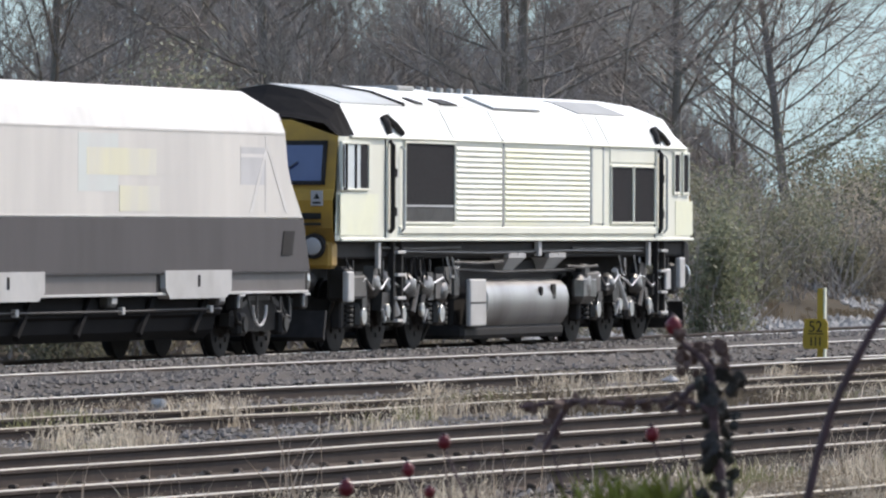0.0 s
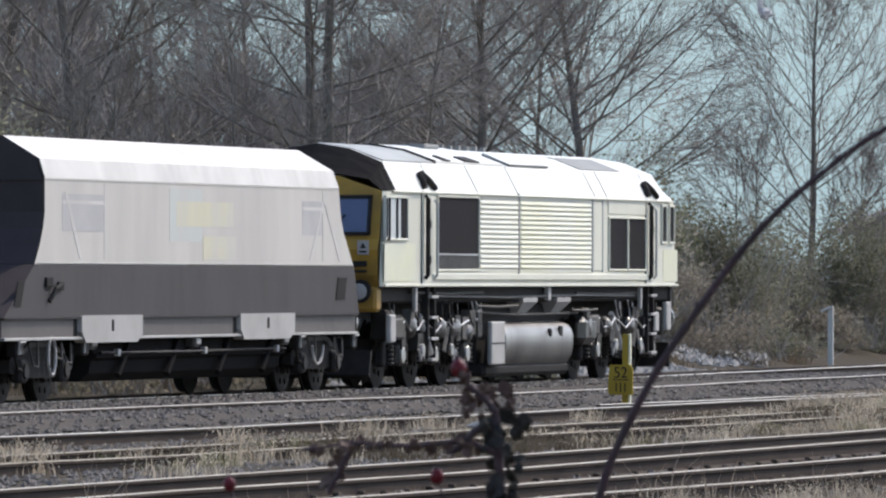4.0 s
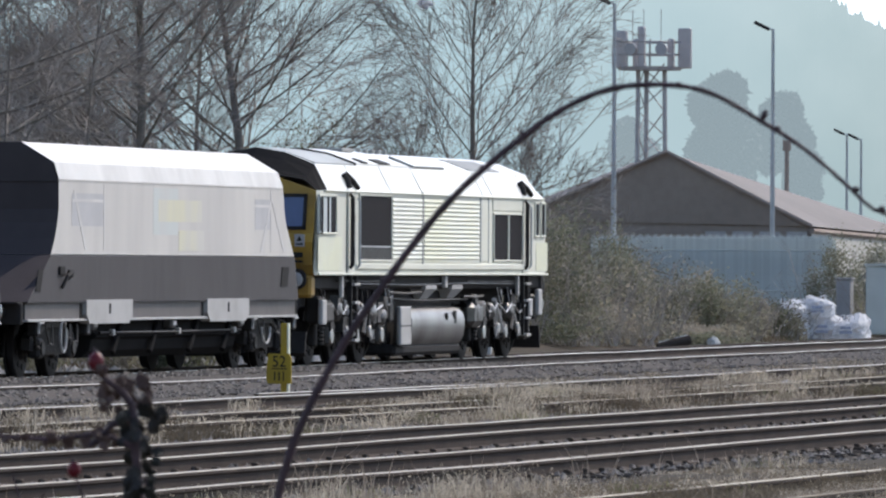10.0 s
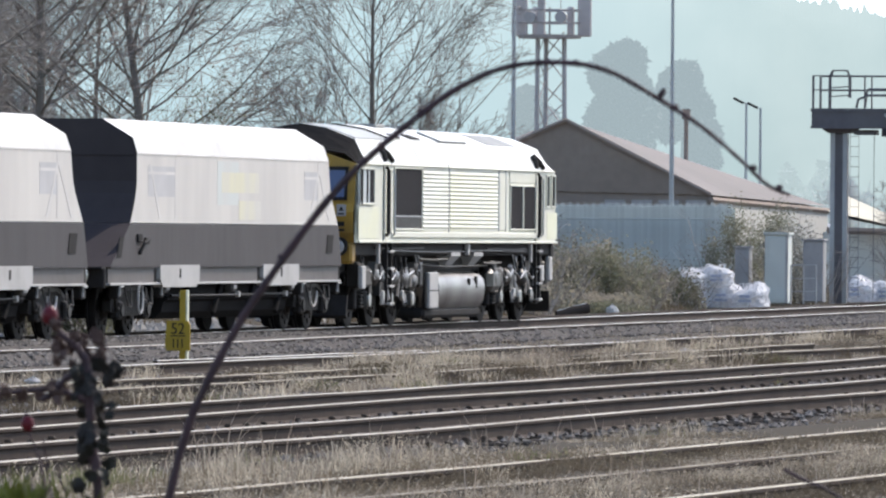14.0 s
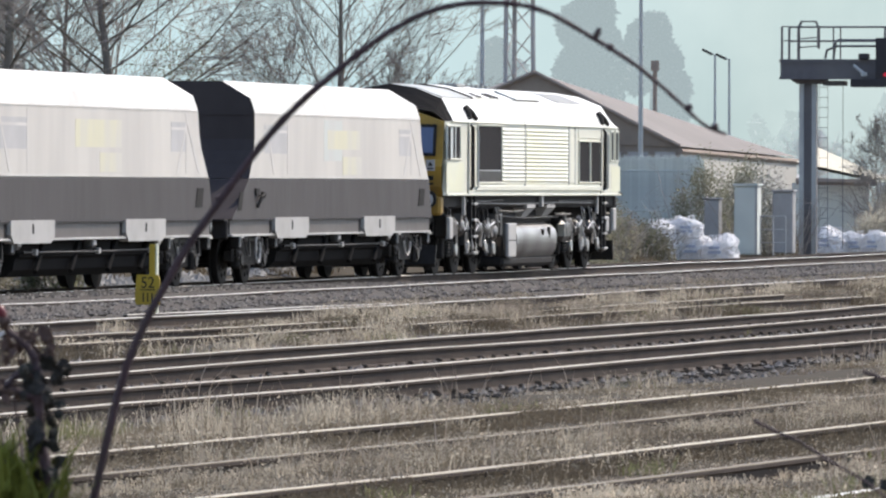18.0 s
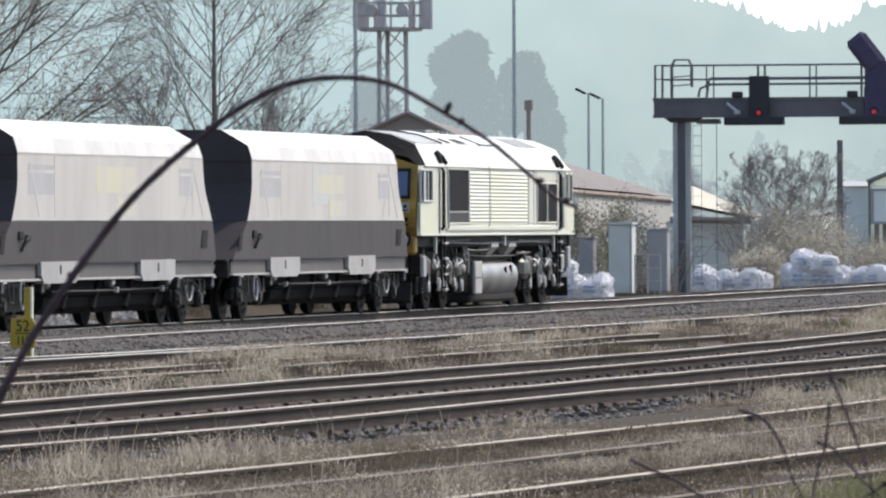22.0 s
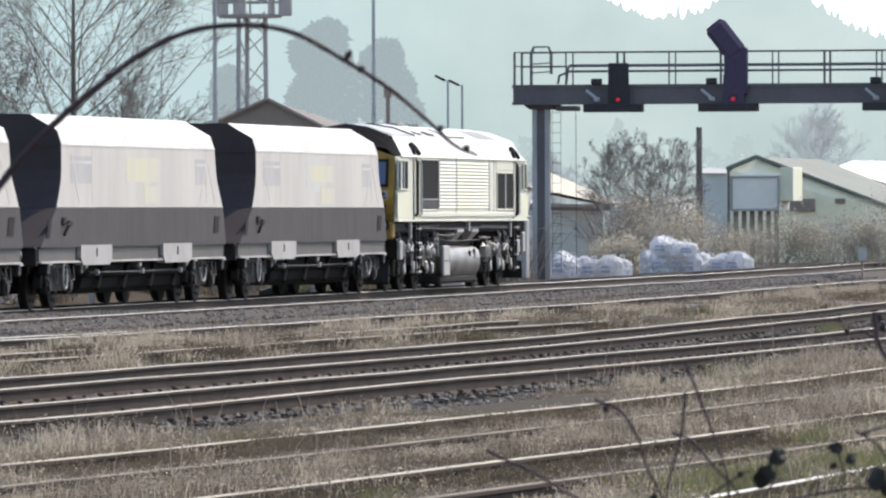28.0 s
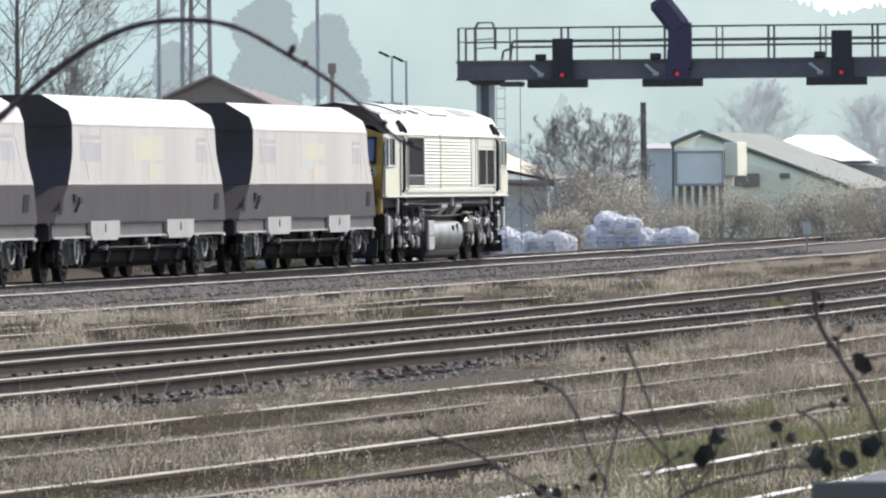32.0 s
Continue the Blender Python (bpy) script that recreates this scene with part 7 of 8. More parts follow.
    part("wall", Shape().add([spot(7.19, d3 + 2.5, -1), spot(6.4, d3 + .5, -1), spot(6.4, d3 + .5, 2.75), spot(6.80, d3 + .5, 3.0), spot(7.19, d3 + 2.5, 4.0)], [(0, 1, 2, 3, 4)]), MASTGREY, ob)
    # grey sheds, their haze put into the pale wall colour
    for az0, az1, d, h in ((8.06, 7.86, 400, 3.55), (9.6, 9.15, 420, 2.2), (8.62, 8.2, 520, 2.4)):
        a, b = spot(az0, d), spot(az1, d)
        ob = thing("far_shed", Matrix(), "pale shed beyond the yard, haze put into its wall colour", "shed", "far sheds")
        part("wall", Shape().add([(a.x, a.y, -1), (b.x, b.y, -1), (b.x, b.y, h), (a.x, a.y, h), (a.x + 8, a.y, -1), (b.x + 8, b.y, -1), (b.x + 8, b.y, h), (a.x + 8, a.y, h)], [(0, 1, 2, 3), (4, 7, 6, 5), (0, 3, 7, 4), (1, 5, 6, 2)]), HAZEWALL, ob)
        part("roof", Shape().add([(a.x - .2, a.y + .2, h), (b.x - .2, b.y - .2, h), (b.x + 4, b.y - .2, h + 0.25), (a.x + 4, a.y + .2, h + 0.25), (a.x + 8.2, a.y, h), (b.x + 8.2, b.y, h)], [(0, 1, 2, 3), (3, 2, 5, 4)]), MASTGREY, ob)
    p = spot(8.05, 380)
    ob = thing("timber_pole", Matrix.Translation((p.x, p.y, 0)), "plain dark timber pole", "pole")
    part("shaft", Shape().tube([(0, 0, -0.5), (0, 0, 5.4)], [0.15, 0.12], 8), BARK, ob)
    # building glimpsed through the thicket
    ob = thing("depot_building", Matrix(), "pale depot building glimpsed through bare trees", "building")
    a, b = spot(15.98, 310), spot(15.25, 310)
    part("wall", Shape().box(min(a.x, b.x), min(a.x, b.x) + 12, b.y, a.y, 0, 4.6, 0.1), HAZEWALL, ob)
    part("roof", Shape().box(min(a.x, b.x) - .4, min(a.x, b.x) + 12.4, b.y - .4, a.y + .4, 4.6, 5.3, 0.1), SHED_ROOF, ob)


def build_lineside():
    # milepost: yellow post with a plate
    p = Vector((126.4, 29.64, -0.24))
    ob = thing("milepost", Matrix.Translation(p), "yellow milepost plate with the figures 52 on a short post", "milepost")
    part("post", Shape().box(-0.04, 0.04, -0.045, 0.045, 0.0, 1.20, 0.01), SIGN, ob)
    # Sunlight down one edge of the post, laid on as a lemon strip.
    part("post_edge", Shape().box(-0.042, 0.042, -0.075, -0.047, 0.0, 1.20, 0.006), LEMON, ob, "pale strip painted as the sunlit edge of the post")
    turn = Matrix.Translation((0, 0.05, 0.27)) @ Matrix.Rotation(radians(-14), 4, "Z")
    plate = part("plate", Shape().loft([[(x, y, z) for y, z in ((-0.20, 0.06), (0.17, 0.06), (0.20, 0.12), (0.17, 0.49), (-0.16, 0.49), (-0.20, 0.43))] for x in (-0.075, -0.05)]).moved(turn), SIGN, ob, "yellow enamel plate")
    cu = bpy.data.curves.new("figures", "FONT")
    cu.body, cu.size, cu.align_x, cu.extrude = "52", 0.23, "CENTER", 0.003
    tmp = bpy.data.objects.new("figures", cu)
    scene.collection.objects.link(tmp)
    me = bpy.data.meshes.new_from_object(tmp.evaluated_get(bpy.context.evaluated_depsgraph_get()))
    bpy.data.objects.remove(tmp)
    fig = part("figures", me, INK, plate, "black figures 52")
    fig.data.materials.clear()
    fig.data.materials.append(INK)
    fig.matrix_local = turn @ Matrix.Translation((-0.079, -0.01, 0.30)) @ Euler((radians(90), 0, radians(-90))).to_matrix().to_4x4()
    part("figure_rule", Shape().box(-0.080, -0.076, -0.13, 0.11, 0.265, 0.28).moved(turn), INK, plate)
    for k in range(3):
        part("quarter_stroke", Shape().box(-0.080, -0.076, -0.09 + 0.07 * k, -0.07 + 0.07 * k, 0.10, 0.23).moved(turn), INK, plate, "black quarter stroke")
    # white post
    p = Vector((186.0, 39.2, -0.25))
    ob = thing("white_post", Matrix.Translation(p), "weathered white lineside post with a small cap board", "post")
    part("shaft", Shape().box(-0.05, 0.05, -0.055, 0.055, 0, 1.42, 0.01), WOODPOST, ob)
    part("cap_board", Shape().box(-0.03, 0.03, -0.08, 0.20, 0, 0.05, 0.008).moved(Matrix.Translation((-0.06, 0.0, 1.36)) @ Matrix.Rotation(radians(-18), 4, "X")), WOODPOST, ob)
    # small white marker beside the main line, far on
    p = spot(7.02, 270)
    ob = thing("line_marker", Matrix.Translation((p.x, p.y, -0.2)), "small pale marker board on a dark post", "sign")
    part("post", Shape().tube([(0, 0, 0), (0, 0, 0.55)], 0.03, 6), CLAD, ob)
    part("board", Shape().box(-0.02, 0.02, -0.13, 0.13, 0.55, 0.95, 0.02), WOODPOST, ob)
    # rail length lying beside the disused track, with its raised end
    ob = thing("spare_rail", Matrix(), "length of old rail lying beside the disused track", "rail")
    f = lambda x: 29.55 - (x - 124.3) * 0.094
    b, h = rail_shape(f, 0.0, 124.3, 137.0, 2.0, -0.02)
    part("web", b, RUST, ob)
    part("head", h, HEAD_BRIGHT, ob)
    rng = random.Random(8)
    o = thing("old_log", Matrix.Translation((209.5, 39.7, -0.02)) @ Euler((0, radians(14), radians(118))).to_matrix().to_4x4(), "short dark log with a pale top by the line", "log", "")
    part("log", Shape().tube([(-0.42, 0, 0), (-0.40, 0, 0), (0.0, 0, 0.01), (0.40, 0, 0), (0.42, 0, 0)], [0.09, 0.12, 0.13, 0.12, 0.09], 12), SLEEPER, o)
    part("pale_top_strip", Shape().tube([(-0.36, 0, 0.105), (0.36, 0, 0.105)], 0.035, 6), WOODPOST, o, "pale strip along the top")
    o = thing("rubbish_heap", Matrix.Translation((212.5, 39.3, -0.10)), "small pale heap of rubbish by the line", "rubbish")
    part("heap", Shape().ball((0, 0, 0.08), 0.14, 0.16, 0.15, 9, 6, 0.3, random.Random(4)), WOODPOST, o)
    for i in range(26):
        x = rng.choice((rng.uniform(120, 175), rng.uniform(170, 260)))
        y = train_y(x) + rng.uniform(2.0, 6.0)
        s = rng.uniform(0.05, 0.18)
        o = thing("litter_scrap", Matrix.Translation((x, y, ground_z(x, y) + 0.02)) @ Euler((rng.random(), rng.random(), rng.random() * 3)).to_matrix().to_4x4(), "pale scrap of rubbish on the ground", "litter", "litter by the line")
        part("scrap", Shape().ball((0, 0, 0), s, s * 0.6, s * 0.35, 7, 4, 0.3, rng), rng.choice((WOODPOST, LUG, BAG)), o)
    for i in range(8):
        x = rng.uniform(84, 190)
        y = LINES["lone"](x) + rng.uniform(-3, 2)
        o = thing("litter_scrap", Matrix.Translation((x, y, ground_z(x, y) + 0.08)), "pale scrap of rubbish on the ground", "litter", "litter by the line")
        part("scrap", Shape().ball((0, 0, 0), 0.06, 0.10, 0.05, 7, 4, 0.3, rng), LUG, o)


# ---- sprays in the hedge close to the camera ----
NEAR = 7.0


def hedge_point(az, el, d=NEAR):
    a, e = radians(az), radians(el)
    return EYE + Vector((math.cos(a), math.sin(a), math.tan(e))) * d


def curve_points(knots, n):
    """Points along a smooth line through the knots."""
    k = [Vector(p) for p in knots]
    k = [k[0] * 2 - k[1]] + k + [k[-1] * 2 - k[-2]]
    out = []
    for i in range(1, len(k) - 2):
        for s in range(n):
            t = s / n
            a, b, c, d = k[i - 1], k[i], k[i + 1], k[i + 2]
            out.append(0.5 * ((2 * b) + (c - a) * t + (2 * a - 5 * b + 4 * c - d) * t * t + (3 * b - a - 3 * c + d) * t ** 3))
    out.append(k[-2])
    return out


def stem(points, r0, r1, rng, knobs=0):
    """A tapering stem with slight kinks and leaf scars."""
    s = Shape()
    n = len(points)
    rad = [(r0 + (r1 - r0) * i / (n - 1)) * (1 + 0.10 * math.sin(i * 2.1)) for i in range(n)]
    s.tube(points, rad, 9)
    for k in range(knobs):
        i = rng.randint(2, n - 3)
        p = Vector(points[i])
        s.ball(p + Vector((0, rng.uniform(-1, 1) * r0 * 0.5, rng.uniform(0.1, 0.7) * r0)), r0 * 0.8, r0 * 0.9, r0 * 0.7, 7, 4)
    return s


def leaf_shape(c, size, tilt, roll, rng):
    """One bramble leaf: a toothed, cupped blade with a little thickness."""
    n = 11
    rim = []
    for i in range(n):
        a = 2 * math.pi * i / n
        r = size * (1.0 + (0.16 if i % 2 else -0.06)) * (1.15 if i == 0 else 1.0) * rng.uniform(0.9, 1.1)
        rim.append(Vector((0.18 * size * math.cos(2 * a), 0.85 * r * math.cos(a), 0.72 * r * math.sin(a))))
    m = Matrix.Translation(c) @ Euler((roll, rng.uniform(-0.5, 0.5), tilt)).to_matrix().to_4x4()
    s = Shape()
    back = [p + Vector((0.0006, 0, 0)) for p in rim]
    v = [Vector((-0.12 * size, 0, 0))] + rim + [Vector((-0.12 * size + 0.0006, 0, 0))] + back
    f = [(0, 1 + i, 1 + (i + 1) % n) for i in range(n)] + [(n + 1, n + 2 + (i + 1) % n, n + 2 + i) for i in range(n)] + [(1 + i, n + 2 + i, n + 2 + (i + 1) % n, 1 + (i + 1) % n) for i in range(n)]
    s.add(v, f)
    return s.moved(m)


def build_arch():
    """The arching briar. Its own origin is at the crown of the arch."""
    rng = random.Random(3)
    top = hedge_point(11.0, 1.06)
    ob = thing("arching_briar", Matrix.Translation(top), "dark bare briar stem arching across the view", "branch")
    P = lambda dx, dy, dd=0.0: Vector((dd, -dx / 2286.0, -dy / 2286.0))
    knots = [P(-760, 1150), P(-690, 830), P(-640, 640), P(-560, 480), P(-490, 375), P(-400, 255), P(-330, 180), P(-240, 105), P(-160, 48), P(-75, 10), P(20, 0), P(110, 14), P(200, 62), P(280, 112), P(350, 170), P(400, 215), P(440, 232)]
    part("stem", stem(curve_points(knots, 5), 0.0037, 0.0013, rng, 10), STEM, ob, "", True)
    part("bud", Shape().tube([P(205, 62), P(211, 52), P(214, 45)], [0.0024, 0.0028, 0.0012], 6), STEM, ob)
    return ob, top


def hip(ob, c, r, rng):
    h = part("rose_hip", Shape().ball(c, r, r, r * 1.15, 12, 8), HIP, ob, "dark red rose hip", True)
    part("calyx", Shape().tube([c + Vector((0, 0, r * 1.05)), c + Vector((0, 0.002, r * 1.6))], [r * 0.35, r * 0.1], 6), STEM, h)


def build_rose():
    rng = random.Random(9)
    base = hedge_point(13.9, -0.80)
    ob = thing("rose_hip_spray", Matrix.Translation(base), "withered dog rose spray with red hips and dark leaves", "rose bush")
    P = lambda dx, dy, dd=0.0: Vector((dd, -dx / 2286.0, -dy / 2286.0))
    part("stem", stem(curve_points([P(24, 420), P(18, 212), P(4, 108), P(0, 20), P(-14, -30), P(-50, -62), P(-72, -84)], 5), 0.0046, 0.0026, rng, 6), STEM, ob, "", True)
    part("side_stem", stem(curve_points([P(4, 60), P(-60, 36), P(-160, 44), P(-260, 40), P(-355, 52)], 4), 0.0024, 0.0014, rng, 5), STEM, ob, "", True)
    part("side_stem", stem(curve_points([P(0, 10), P(-36, 14), P(-62, 40), P(-84, 56)], 4), 0.0036, 0.0024, rng, 3), STEM, ob, "", True)
    part("side_stem", stem(curve_points([P(-260, 40), P(-290, 90), P(-310, 130)], 4), 0.0030, 0.002, rng, 3), STEM, ob, "", True)
    for dx, dy, r in ((-72, -94, 0.0066), (-111, 98, 0.0056), (-493, 115, 0.0052), (-675, 199, 0.0062), (-560, 165, 0.005), (-480, 250, 0.0048), (-520, 205, 0.0045)):
        hip(ob, P(dx, dy), r, rng)
        part("hip_stalk", Shape().tube([P(dx, dy + 8), P(dx + 22, dy + 60), P(dx * 0.9 + 40, dy + 200)], [0.001, 0.0012, 0.0014], 5) if dy > 0 else Shape().tube([P(dx, dy + 6), P(-70, -80)], [0.0012, 0.0014], 5), STEM, ob)

    def leaves(n, x0, x1, y0, y1, small, large, material):
        for _ in range(n):
            part("leaf", leaf_shape(P(rng.uniform(x0, x1), rng.uniform(y0, y1), rng.uniform(-0.02, 0.02)), rng.uniform(small, large), rng.uniform(-1, 1), rng.uniform(-1.5, 1.5), rng), material, ob)

    leaves(44, -20, 40, -12, 150, 0.004, 0.0085, DARKLEAF)
    leaves(18, -10, 36, 150, 320, 0.004, 0.008, DARKLEAF)
    leaves(26, -66, 18, -62, -8, 0.004, 0.0075, WITHERED)
    leaves(14, -150, -20, 30, 58, 0.003, 0.006, WITHERED)
    leaves(16, -350, -160, 32, 60, 0.003, 0.0055, WITHERED)
    leaves(5, -315, -285, 70, 125, 0.004, 0.008, WITHERED)
    leaves(4, -74, -44, -98, -70, 0.003, 0.006, WITHERED)
    return ob, base


def build_thorns():
    """Bare twig and weeds at the foot of the view, left end of the walk."""
    rng = random.Random(19)
    base = hedge_point(14.3, -1.9)
    ob = thing("hedge_weeds", Matrix.Translation(base), "yellow-green weed tops and thin dead stalks in the hedge", "weed")
    P = lambda dx, dy, dd=0.0: Vector((dd, -dx / 2286.0, -dy / 2286.0))
    n = 700
    r = np.random.default_rng(6)
    v, f = blades(np.stack([r.normal(0, 0.03, n), r.normal(0.0, 0.025, n), r.uniform(-0.06, 0.0, n)], 1), np.full(n, 0.05), 2, 0.006, 0.0012, 6, 0.9)
    cloud("tufts", v, f, MOSS, ob)
    for i in range(10):
        x = rng.uniform(-420, 260)
        part("dead_stalk", Shape().tube([P(x, 160), P(x + rng.uniform(-20, 20), 0), P(x + rng.uniform(-60, 60), rng.uniform(-180, -60))], [0.0012, 0.001, 0.0006], 5), STEM, ob)
    return ob, base


def build_bramble():
    rng = random.Random(23)
    base = hedge_point(7.35, -1.45)
    ob = thing("bramble_spray", Matrix.Translation(base), "bare bramble canes with a few dark leaves", "bramble")
    P = lambda dx, dy, dd=0.0: Vector((dd, -dx / 2286.0, -dy / 2286.0))
    lines = [([(-583, 14), (-542, 34), (-501, 51), (-441, 88), (-380, 122), (-319, 169)], 0.0020), ([(-387, -74), (-339, -54), (-306, 0), (-292, 47), (-265, 101), (-245, 169)], 0.0019), ([(-224, -88), (-231, -13), (-245, 34), (-262, 108), (-272, 169)], 0.0016), ([(-224, -142), (-197, -74), (-174, -13), (-150, 61), (-143, 169)], 0.0017), ([(-248, -17), (-211, 0), (-164, 54), (-137, 81), (-110, 142)], 0.0018), ([(113, -230), (124, -169), (161, -108), (194, -54), (222, 7), (244, 74), (262, 169)], 0.0028), ([(86, -13), (134, -27), (201, -27)], 0.0016), ([(80, -20), (120, 7), (147, 61), (154, 142)], 0.0015), ([(-164, 162), (-103, 122), (-1, 95), (86, 81), (174, 88)], 0.0019), ([(124, -169), (103, -193), (69, -203), (46, -216)], 0.0012), ([(161, -108), (157, -142), (174, -169)], 0.0012), ([(46, 10), (59, 61), (53, 128)], 0.0013), ([(-59, 34), (-69, 74), (-103, 128)], 0.0014), ([(-191, 101), (-130, 61), (-110, 51)], 0.0014)]
    for pts, r in lines:
        part("cane", stem(curve_points([P(x, y) for x, y in pts], 4), r * 0.78, r * 0.45, rng, 3), STEM, ob, "", True)
    for dx, dy, r in ((-59, 27, 0.0093), (-79, 57, 0.0106), (-96, 74, 0.0062), (46, 10, 0.0068), (73, 30, 0.0056), (42, 42, 0.0037), (198, -98, 0.0093), (188, -111, 0.0056), (174, 68, 0.0093), (117, 64, 0.0112), (215, 47, 0.0106), (134, 85, 0.0074), (154, -145, 0.0034), (137, -135, 0.0037), (171, -162, 0.0040), (117, -220, 0.0050), (127, -203, 0.0037), (103, -193, 0.0031), (46, -216, 0.0028), (69, -196, 0.0028), (164, -37, 0.0037), (144, -27, 0.0037), (-380, 122, 0.0068), (-346, 125, 0.0062), (-289, 101, 0.0050), (-258, -111, 0.0031), (-370, -57, 0.0031), (-224, -125, 0.0028), (-123, 57, 0.0031), (-309, 115, 0.0037)):
        part("leaf", leaf_shape(P(dx, dy, rng.uniform(-0.02, 0.02)), r, rng.uniform(-0.7, 0.7), rng.uniform(-1.2, 1.2), rng), DARKLEAF, ob)
    return ob, base


def build_box():
    """The corner of a grey cover low in front."""
    p = hedge_point(6.0, -2.15, 6.5)
    ob = thing("grey_cover", Matrix.Translation(p), "corner of a dark grey metal cover low in the hedge", "cover")
    part("lid", Shape().box(-0.05, 0.3, -0.25, 0.103, -0.6, 0.030, 0.006), UNDER, ob)
    part("rim", Shape().box(-0.056, -0.05, -0.25, 0.108, 0.012, 0.034, 0.002), DUSTY, ob)


build_ground()
ballast_bed("far_main", -5.6, 2.2, 60, 420, "brown ballast under the two main lines", heaped=True)
ballast_bed("far_loop", -2.0, 1.7, 50, 330, "dark oily ballast under the loop line", OILY)
ballast_bed("near_loop", -1.7, 1.45, 45, 330, "dark oily ballast under the loop line", OILY)
# The far rail's head is painted rust-coloured to stand for a rail without glint.
track("track_far_main", "far_main", 50, 420, "main line on which the train runs", (RUST, HEAD_RUN))
track("track_near_main", "near_main", 50, 420, "single worn rail on the ballast beside the train's line", HEAD_BRIGHT, sides=(-GAUGE / 2,))
track("track_disused", "lone", 70, 300, "disused single rail in weeds", HEAD_BRIGHT, sides=(0.0,))
track("track_buried", "buried", 66, 150, "overgrown track, its rails half sunk in grass", HEAD_DULL)
loop_a = track("track_far_loop", "far_loop", 40, 330, "loop line with chaired bullhead rails and timber sleepers")
loop_b = track("track_near_loop", "near_loop", 40, 330, "loop line with chaired bullhead rails and timber sleepers")
track("track_siding_a", "siding_a", 35, 230, "rusty siding in dead grass", (HEAD_DULL, HEAD_WORN))
track("track_siding_b", "siding_b", 35, 200, "rusty siding in dead grass", (HEAD_DULL, HEAD_WORN))
track("track_siding_c", "siding_c", 35, 160, "rusty siding nearest the hedge", HEAD_BRIGHT)
build_vegetation()
build_distance()
build_shed()
build_fence()
lamp_post(11.115, 300, 10.55)
lamp_post(10.11, 330, 10.5)
lamp_post(9.55, 470, 8.5)
lamp_post(9.64, 480, 8.9)
build_mast()
build_gantry()
build_cabinets()
build_bags()
build_huts()
build_lineside()
loco, loco_wheels = build_loco()
wagon_sets = [build_wagon((("a", -9.85, -8.2, 2.28, 3.05), ("b", -9.5, -6.6, 2.5, 2.86), ("b", -8.15, -6.45, 2.02, 2.36))),
              build_wagon((("b", -9.76, -6.5, 2.45, 2.92), ("b", -8.05, -6.5, 2.03, 2.36))), build_wagon((("a", -9.6, -6.6, 2.3, 3.0), ("b", -8.0, -6.5, 2.05, 2.5)))]
arch, arch_home = build_arch()
rose, rose_home = build_rose()
build_thorns()
bramble, bramble_home = build_bramble()
build_box()
stones()
grass()
sleepers(loop_a, "far_loop", 56, 176)
sleepers(loop_b, "near_loop", 52, 150)


# ---- what moves ----
def along(s):
    """How far the locomotive's near end has gone after s seconds."""
    knots = ((0, 124.25), (1, 127.50), (2, 130.74), (2.5, 132.35), (4.5, 138.67), (5, 140.24), (6, 143.37), (7, 146.48), (8, 149.57), (9, 152.59), (10, 155.61), (11, 158.54), (12, 161.44), (13, 164.35), (13.5, 165.80), (15.5, 171.60), (16, 173.02), (17, 175.81), (18, 178.57), (19, 181.31), (20, 184.05), (21, 186.75), (22, 189.42), (23, 192.06), (24, 194.71), (25, 197.31), (25.5, 198.54), (27.5, 203.26), (28, 204.35), (29, 206.28), (30, 207.92), (31, 209.29), (32, 210.46))
    return float(np.interp(s, [k[0] for k in knots], [k[1] for k in knots]))


def on_track(x, base):
    """The pose of a vehicle whose ends stand at x and x + base on the far main line."""
    a, b = train_y(x), train_y(x + base)
    return Matrix.Translation((x, a, 0)) @ Matrix.Rotation(math.atan((b - a) / base), 4, "Z")


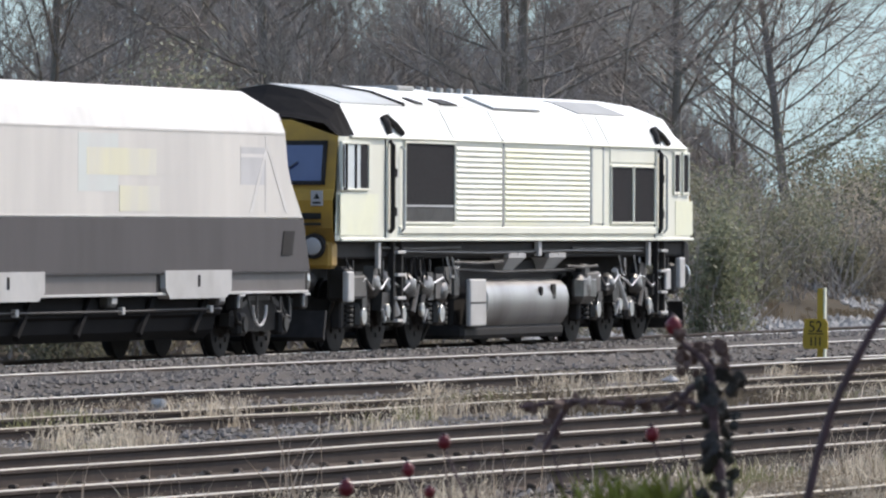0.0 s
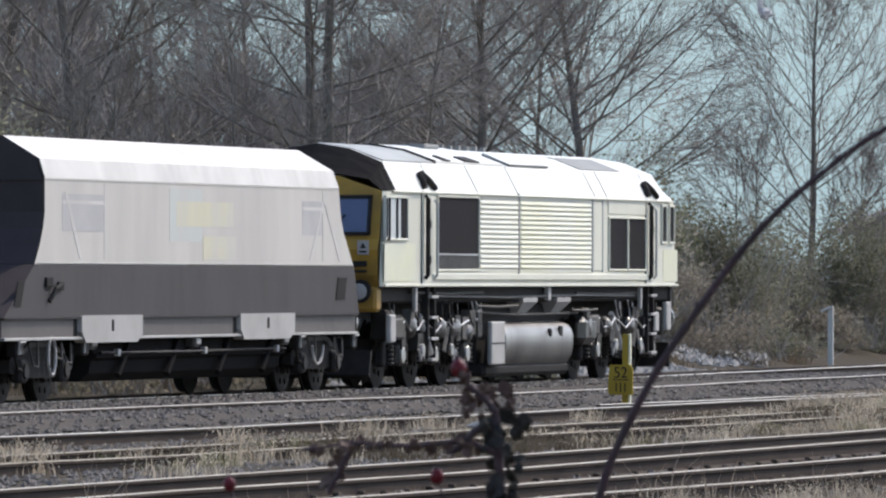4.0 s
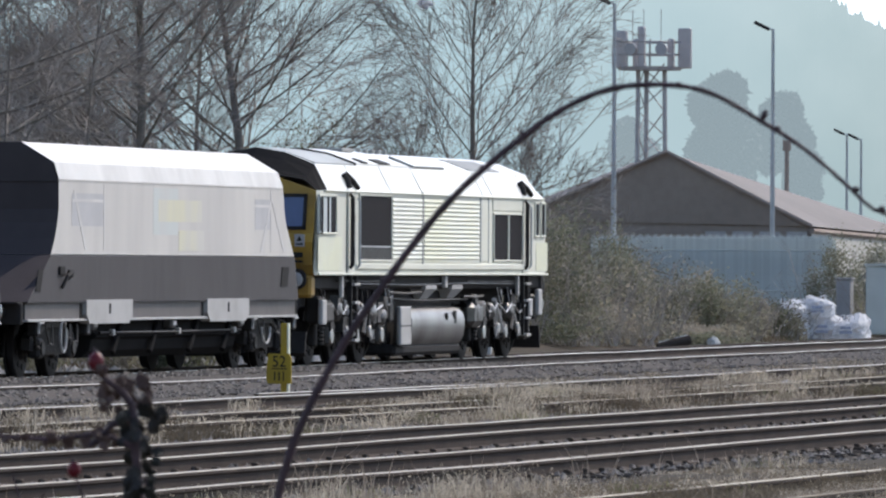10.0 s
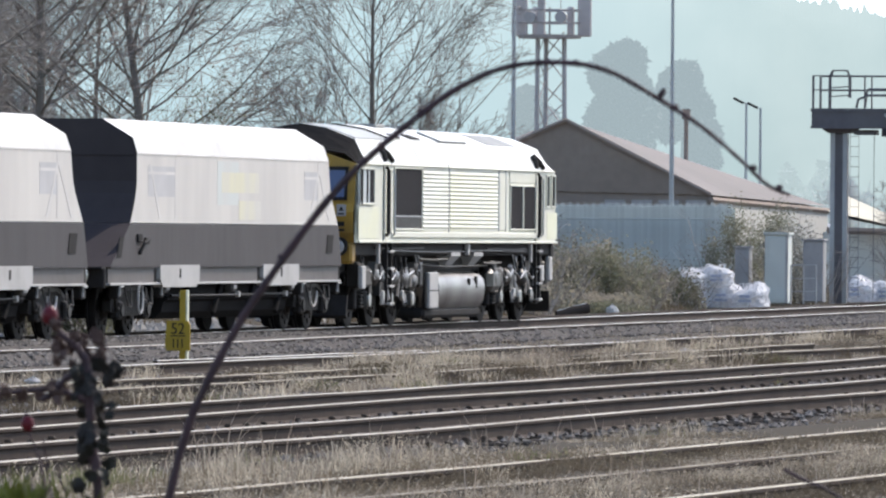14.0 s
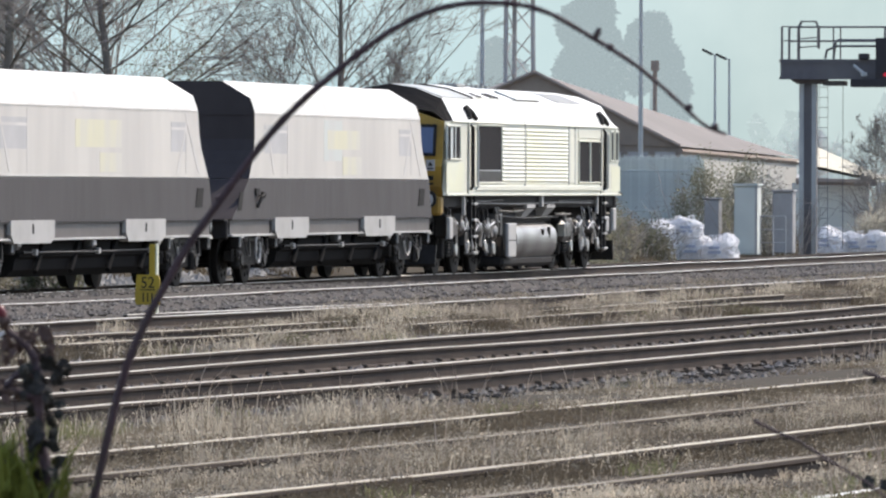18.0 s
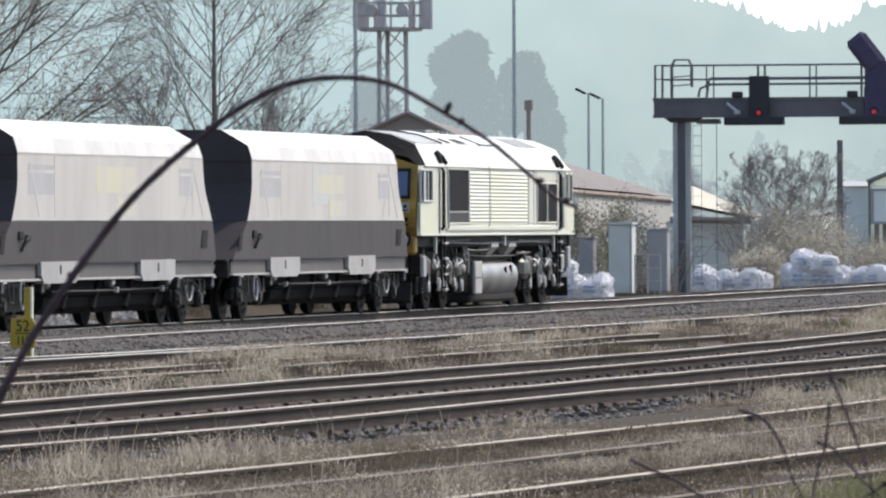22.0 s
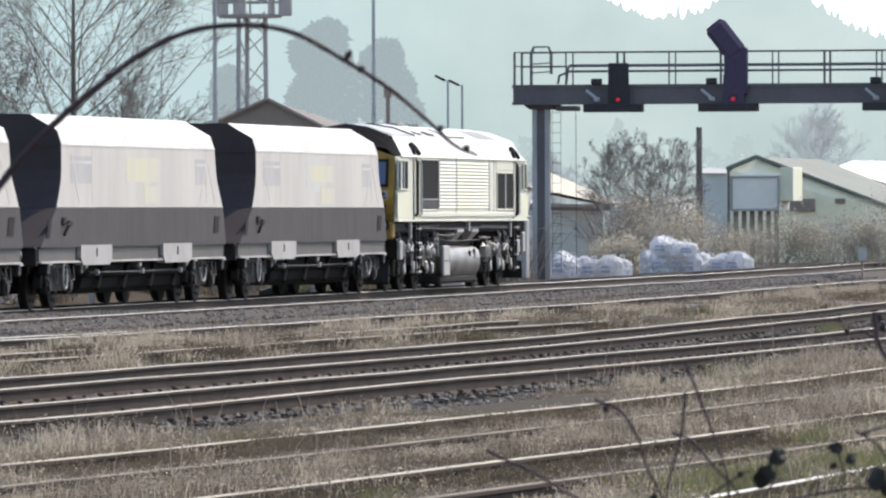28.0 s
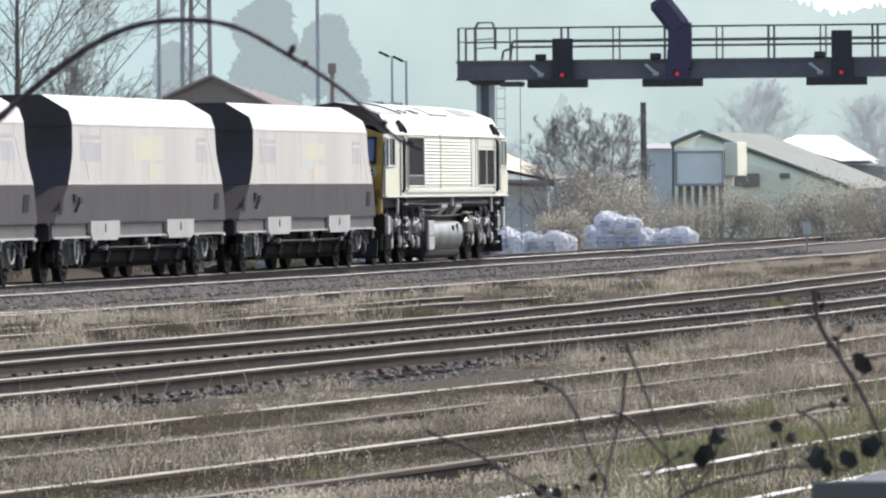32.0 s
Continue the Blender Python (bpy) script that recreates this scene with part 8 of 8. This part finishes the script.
def motions():
    steps = [0.25 * i for i in range(129)]
    smooth = {s: sum(along(s + e) for e in (-0.6, -0.3, 0.0, 0.3, 0.6)) / 5 if 1 < s < 31 else along(s) for s in steps}
    walk(loco, [(s, on_track(smooth[s], 20)) for s in steps])
    for i, (w, _) in enumerate(wagon_sets):
        walk(w, [(s, on_track(smooth[s] - 1.72 - 19.45 * i, -16.2)) for s in steps])
    for ws in [loco_wheels] + [w for _, w in wagon_sets]:
        for wheel, r in ws:
            home = wheel.location.copy()
            walk(wheel, [(s, Matrix.Translation(home) @ Matrix.Rotation((smooth[s] - smooth[0.0]) / r, 4, "Y")) for s in steps])
    # the hedge sways a little
    for ob, home, sway in ((arch, arch_home, ((0, -0.0114, 0.0047), (5.5, 0.0118, 0.0008), (6, -0.0114, 0.0047), (6.5, 0.0173, -0.0085), (7.5, 0.0316, -0.0208), (8, 0.0298, -0.002), (8.5, 0.0643, -0.0298), (9, 0.0268, -0.0452), (9.5, 0.0218, -0.0104), (10, -0.012, 0.012), (10.5, -0.004, -0.0252), (11, -0.0191, 0.0017), (11.5, 0.0118, 0.0044), (12, 0.0172, -0.009), (12.5, 0.0273, 0.0101), (13, 0.0147, -0.0129), (13.5, -0.0077, 0.0054), (15.5, -0.0131, -0.0104), (16, -0.006, -0.0168), (16.5, -0.0286, 0.0043), (17, 0.010, -0.021), (17.5, 0.0293, -0.0005), (18, 0.0153, 0.0138), (18.5, -0.0137, -0.0135), (19, -0.030, 0.0129), (19.5, 0.0078, 0.0053), (20, -0.0119, -0.0055), (20.5, -0.0041, 0.004), (21, 0.0172, -0.0087), (21.5, 0.0001, 0.0097), (22, 0.033, -0.0125), (22.5, 0.0212, -0.0076), (23, 0.031, 0.0198), (23.5, 0.0065, 0.0004), (24, 0.021, -0.0063), (24.5, 0.0262, 0.0129), (25, 0.029, -0.0049), (25.5, 0.0107, 0.0142), (27.5, 0.0206, -0.0042), (28, 0.001, 0.0176), (28.5, -0.0185, 0.0144), (29, -0.0145, -0.0073), (29.5, -0.0279, 0.0057), (30, 0.0152, 0.0126), (30.5, -0.0071, -0.0004), (31, 0.0042, 0.002), (31.5, 0.0087, -0.0038), (32, 0.0013, 0.0036))),
                           (rose, rose_home, ((0, -0.0026, -0.0175), (2, 0.008, -0.0195), (6, 0.0183, -0.0098), (7, 0.0208, -0.0137), (8, -0.0128, -0.0111), (9, -0.0116, -0.0142), (10, 0.0303, -0.0184), (11, -0.0039, -0.0108), (12, -0.0061, -0.0327), (13, -0.0067, -0.011), (15.5, -0.0308, -0.0074), (16, -0.0335, -0.0183), (17, 0.0175, -0.0289), (19, -0.0115, -0.052), (32, -0.0115, -0.052))),
                           (bramble, bramble_home, ((0, -0.0027, 0.0029), (24.5, -0.0027, 0.0029), (25.5, 0.0000, -0.0009), (28, 0.0000, 0.0000), (29, 0.0021, -0.0009), (30, -0.0015, 0.0008), (31, -0.0005, 0.0005), (32, 0.0042, -0.0033)))):
        walk(ob, [(s, Matrix.Translation(home + Vector((0, dy, dz)))) for s, dy, dz in sway])


motions()
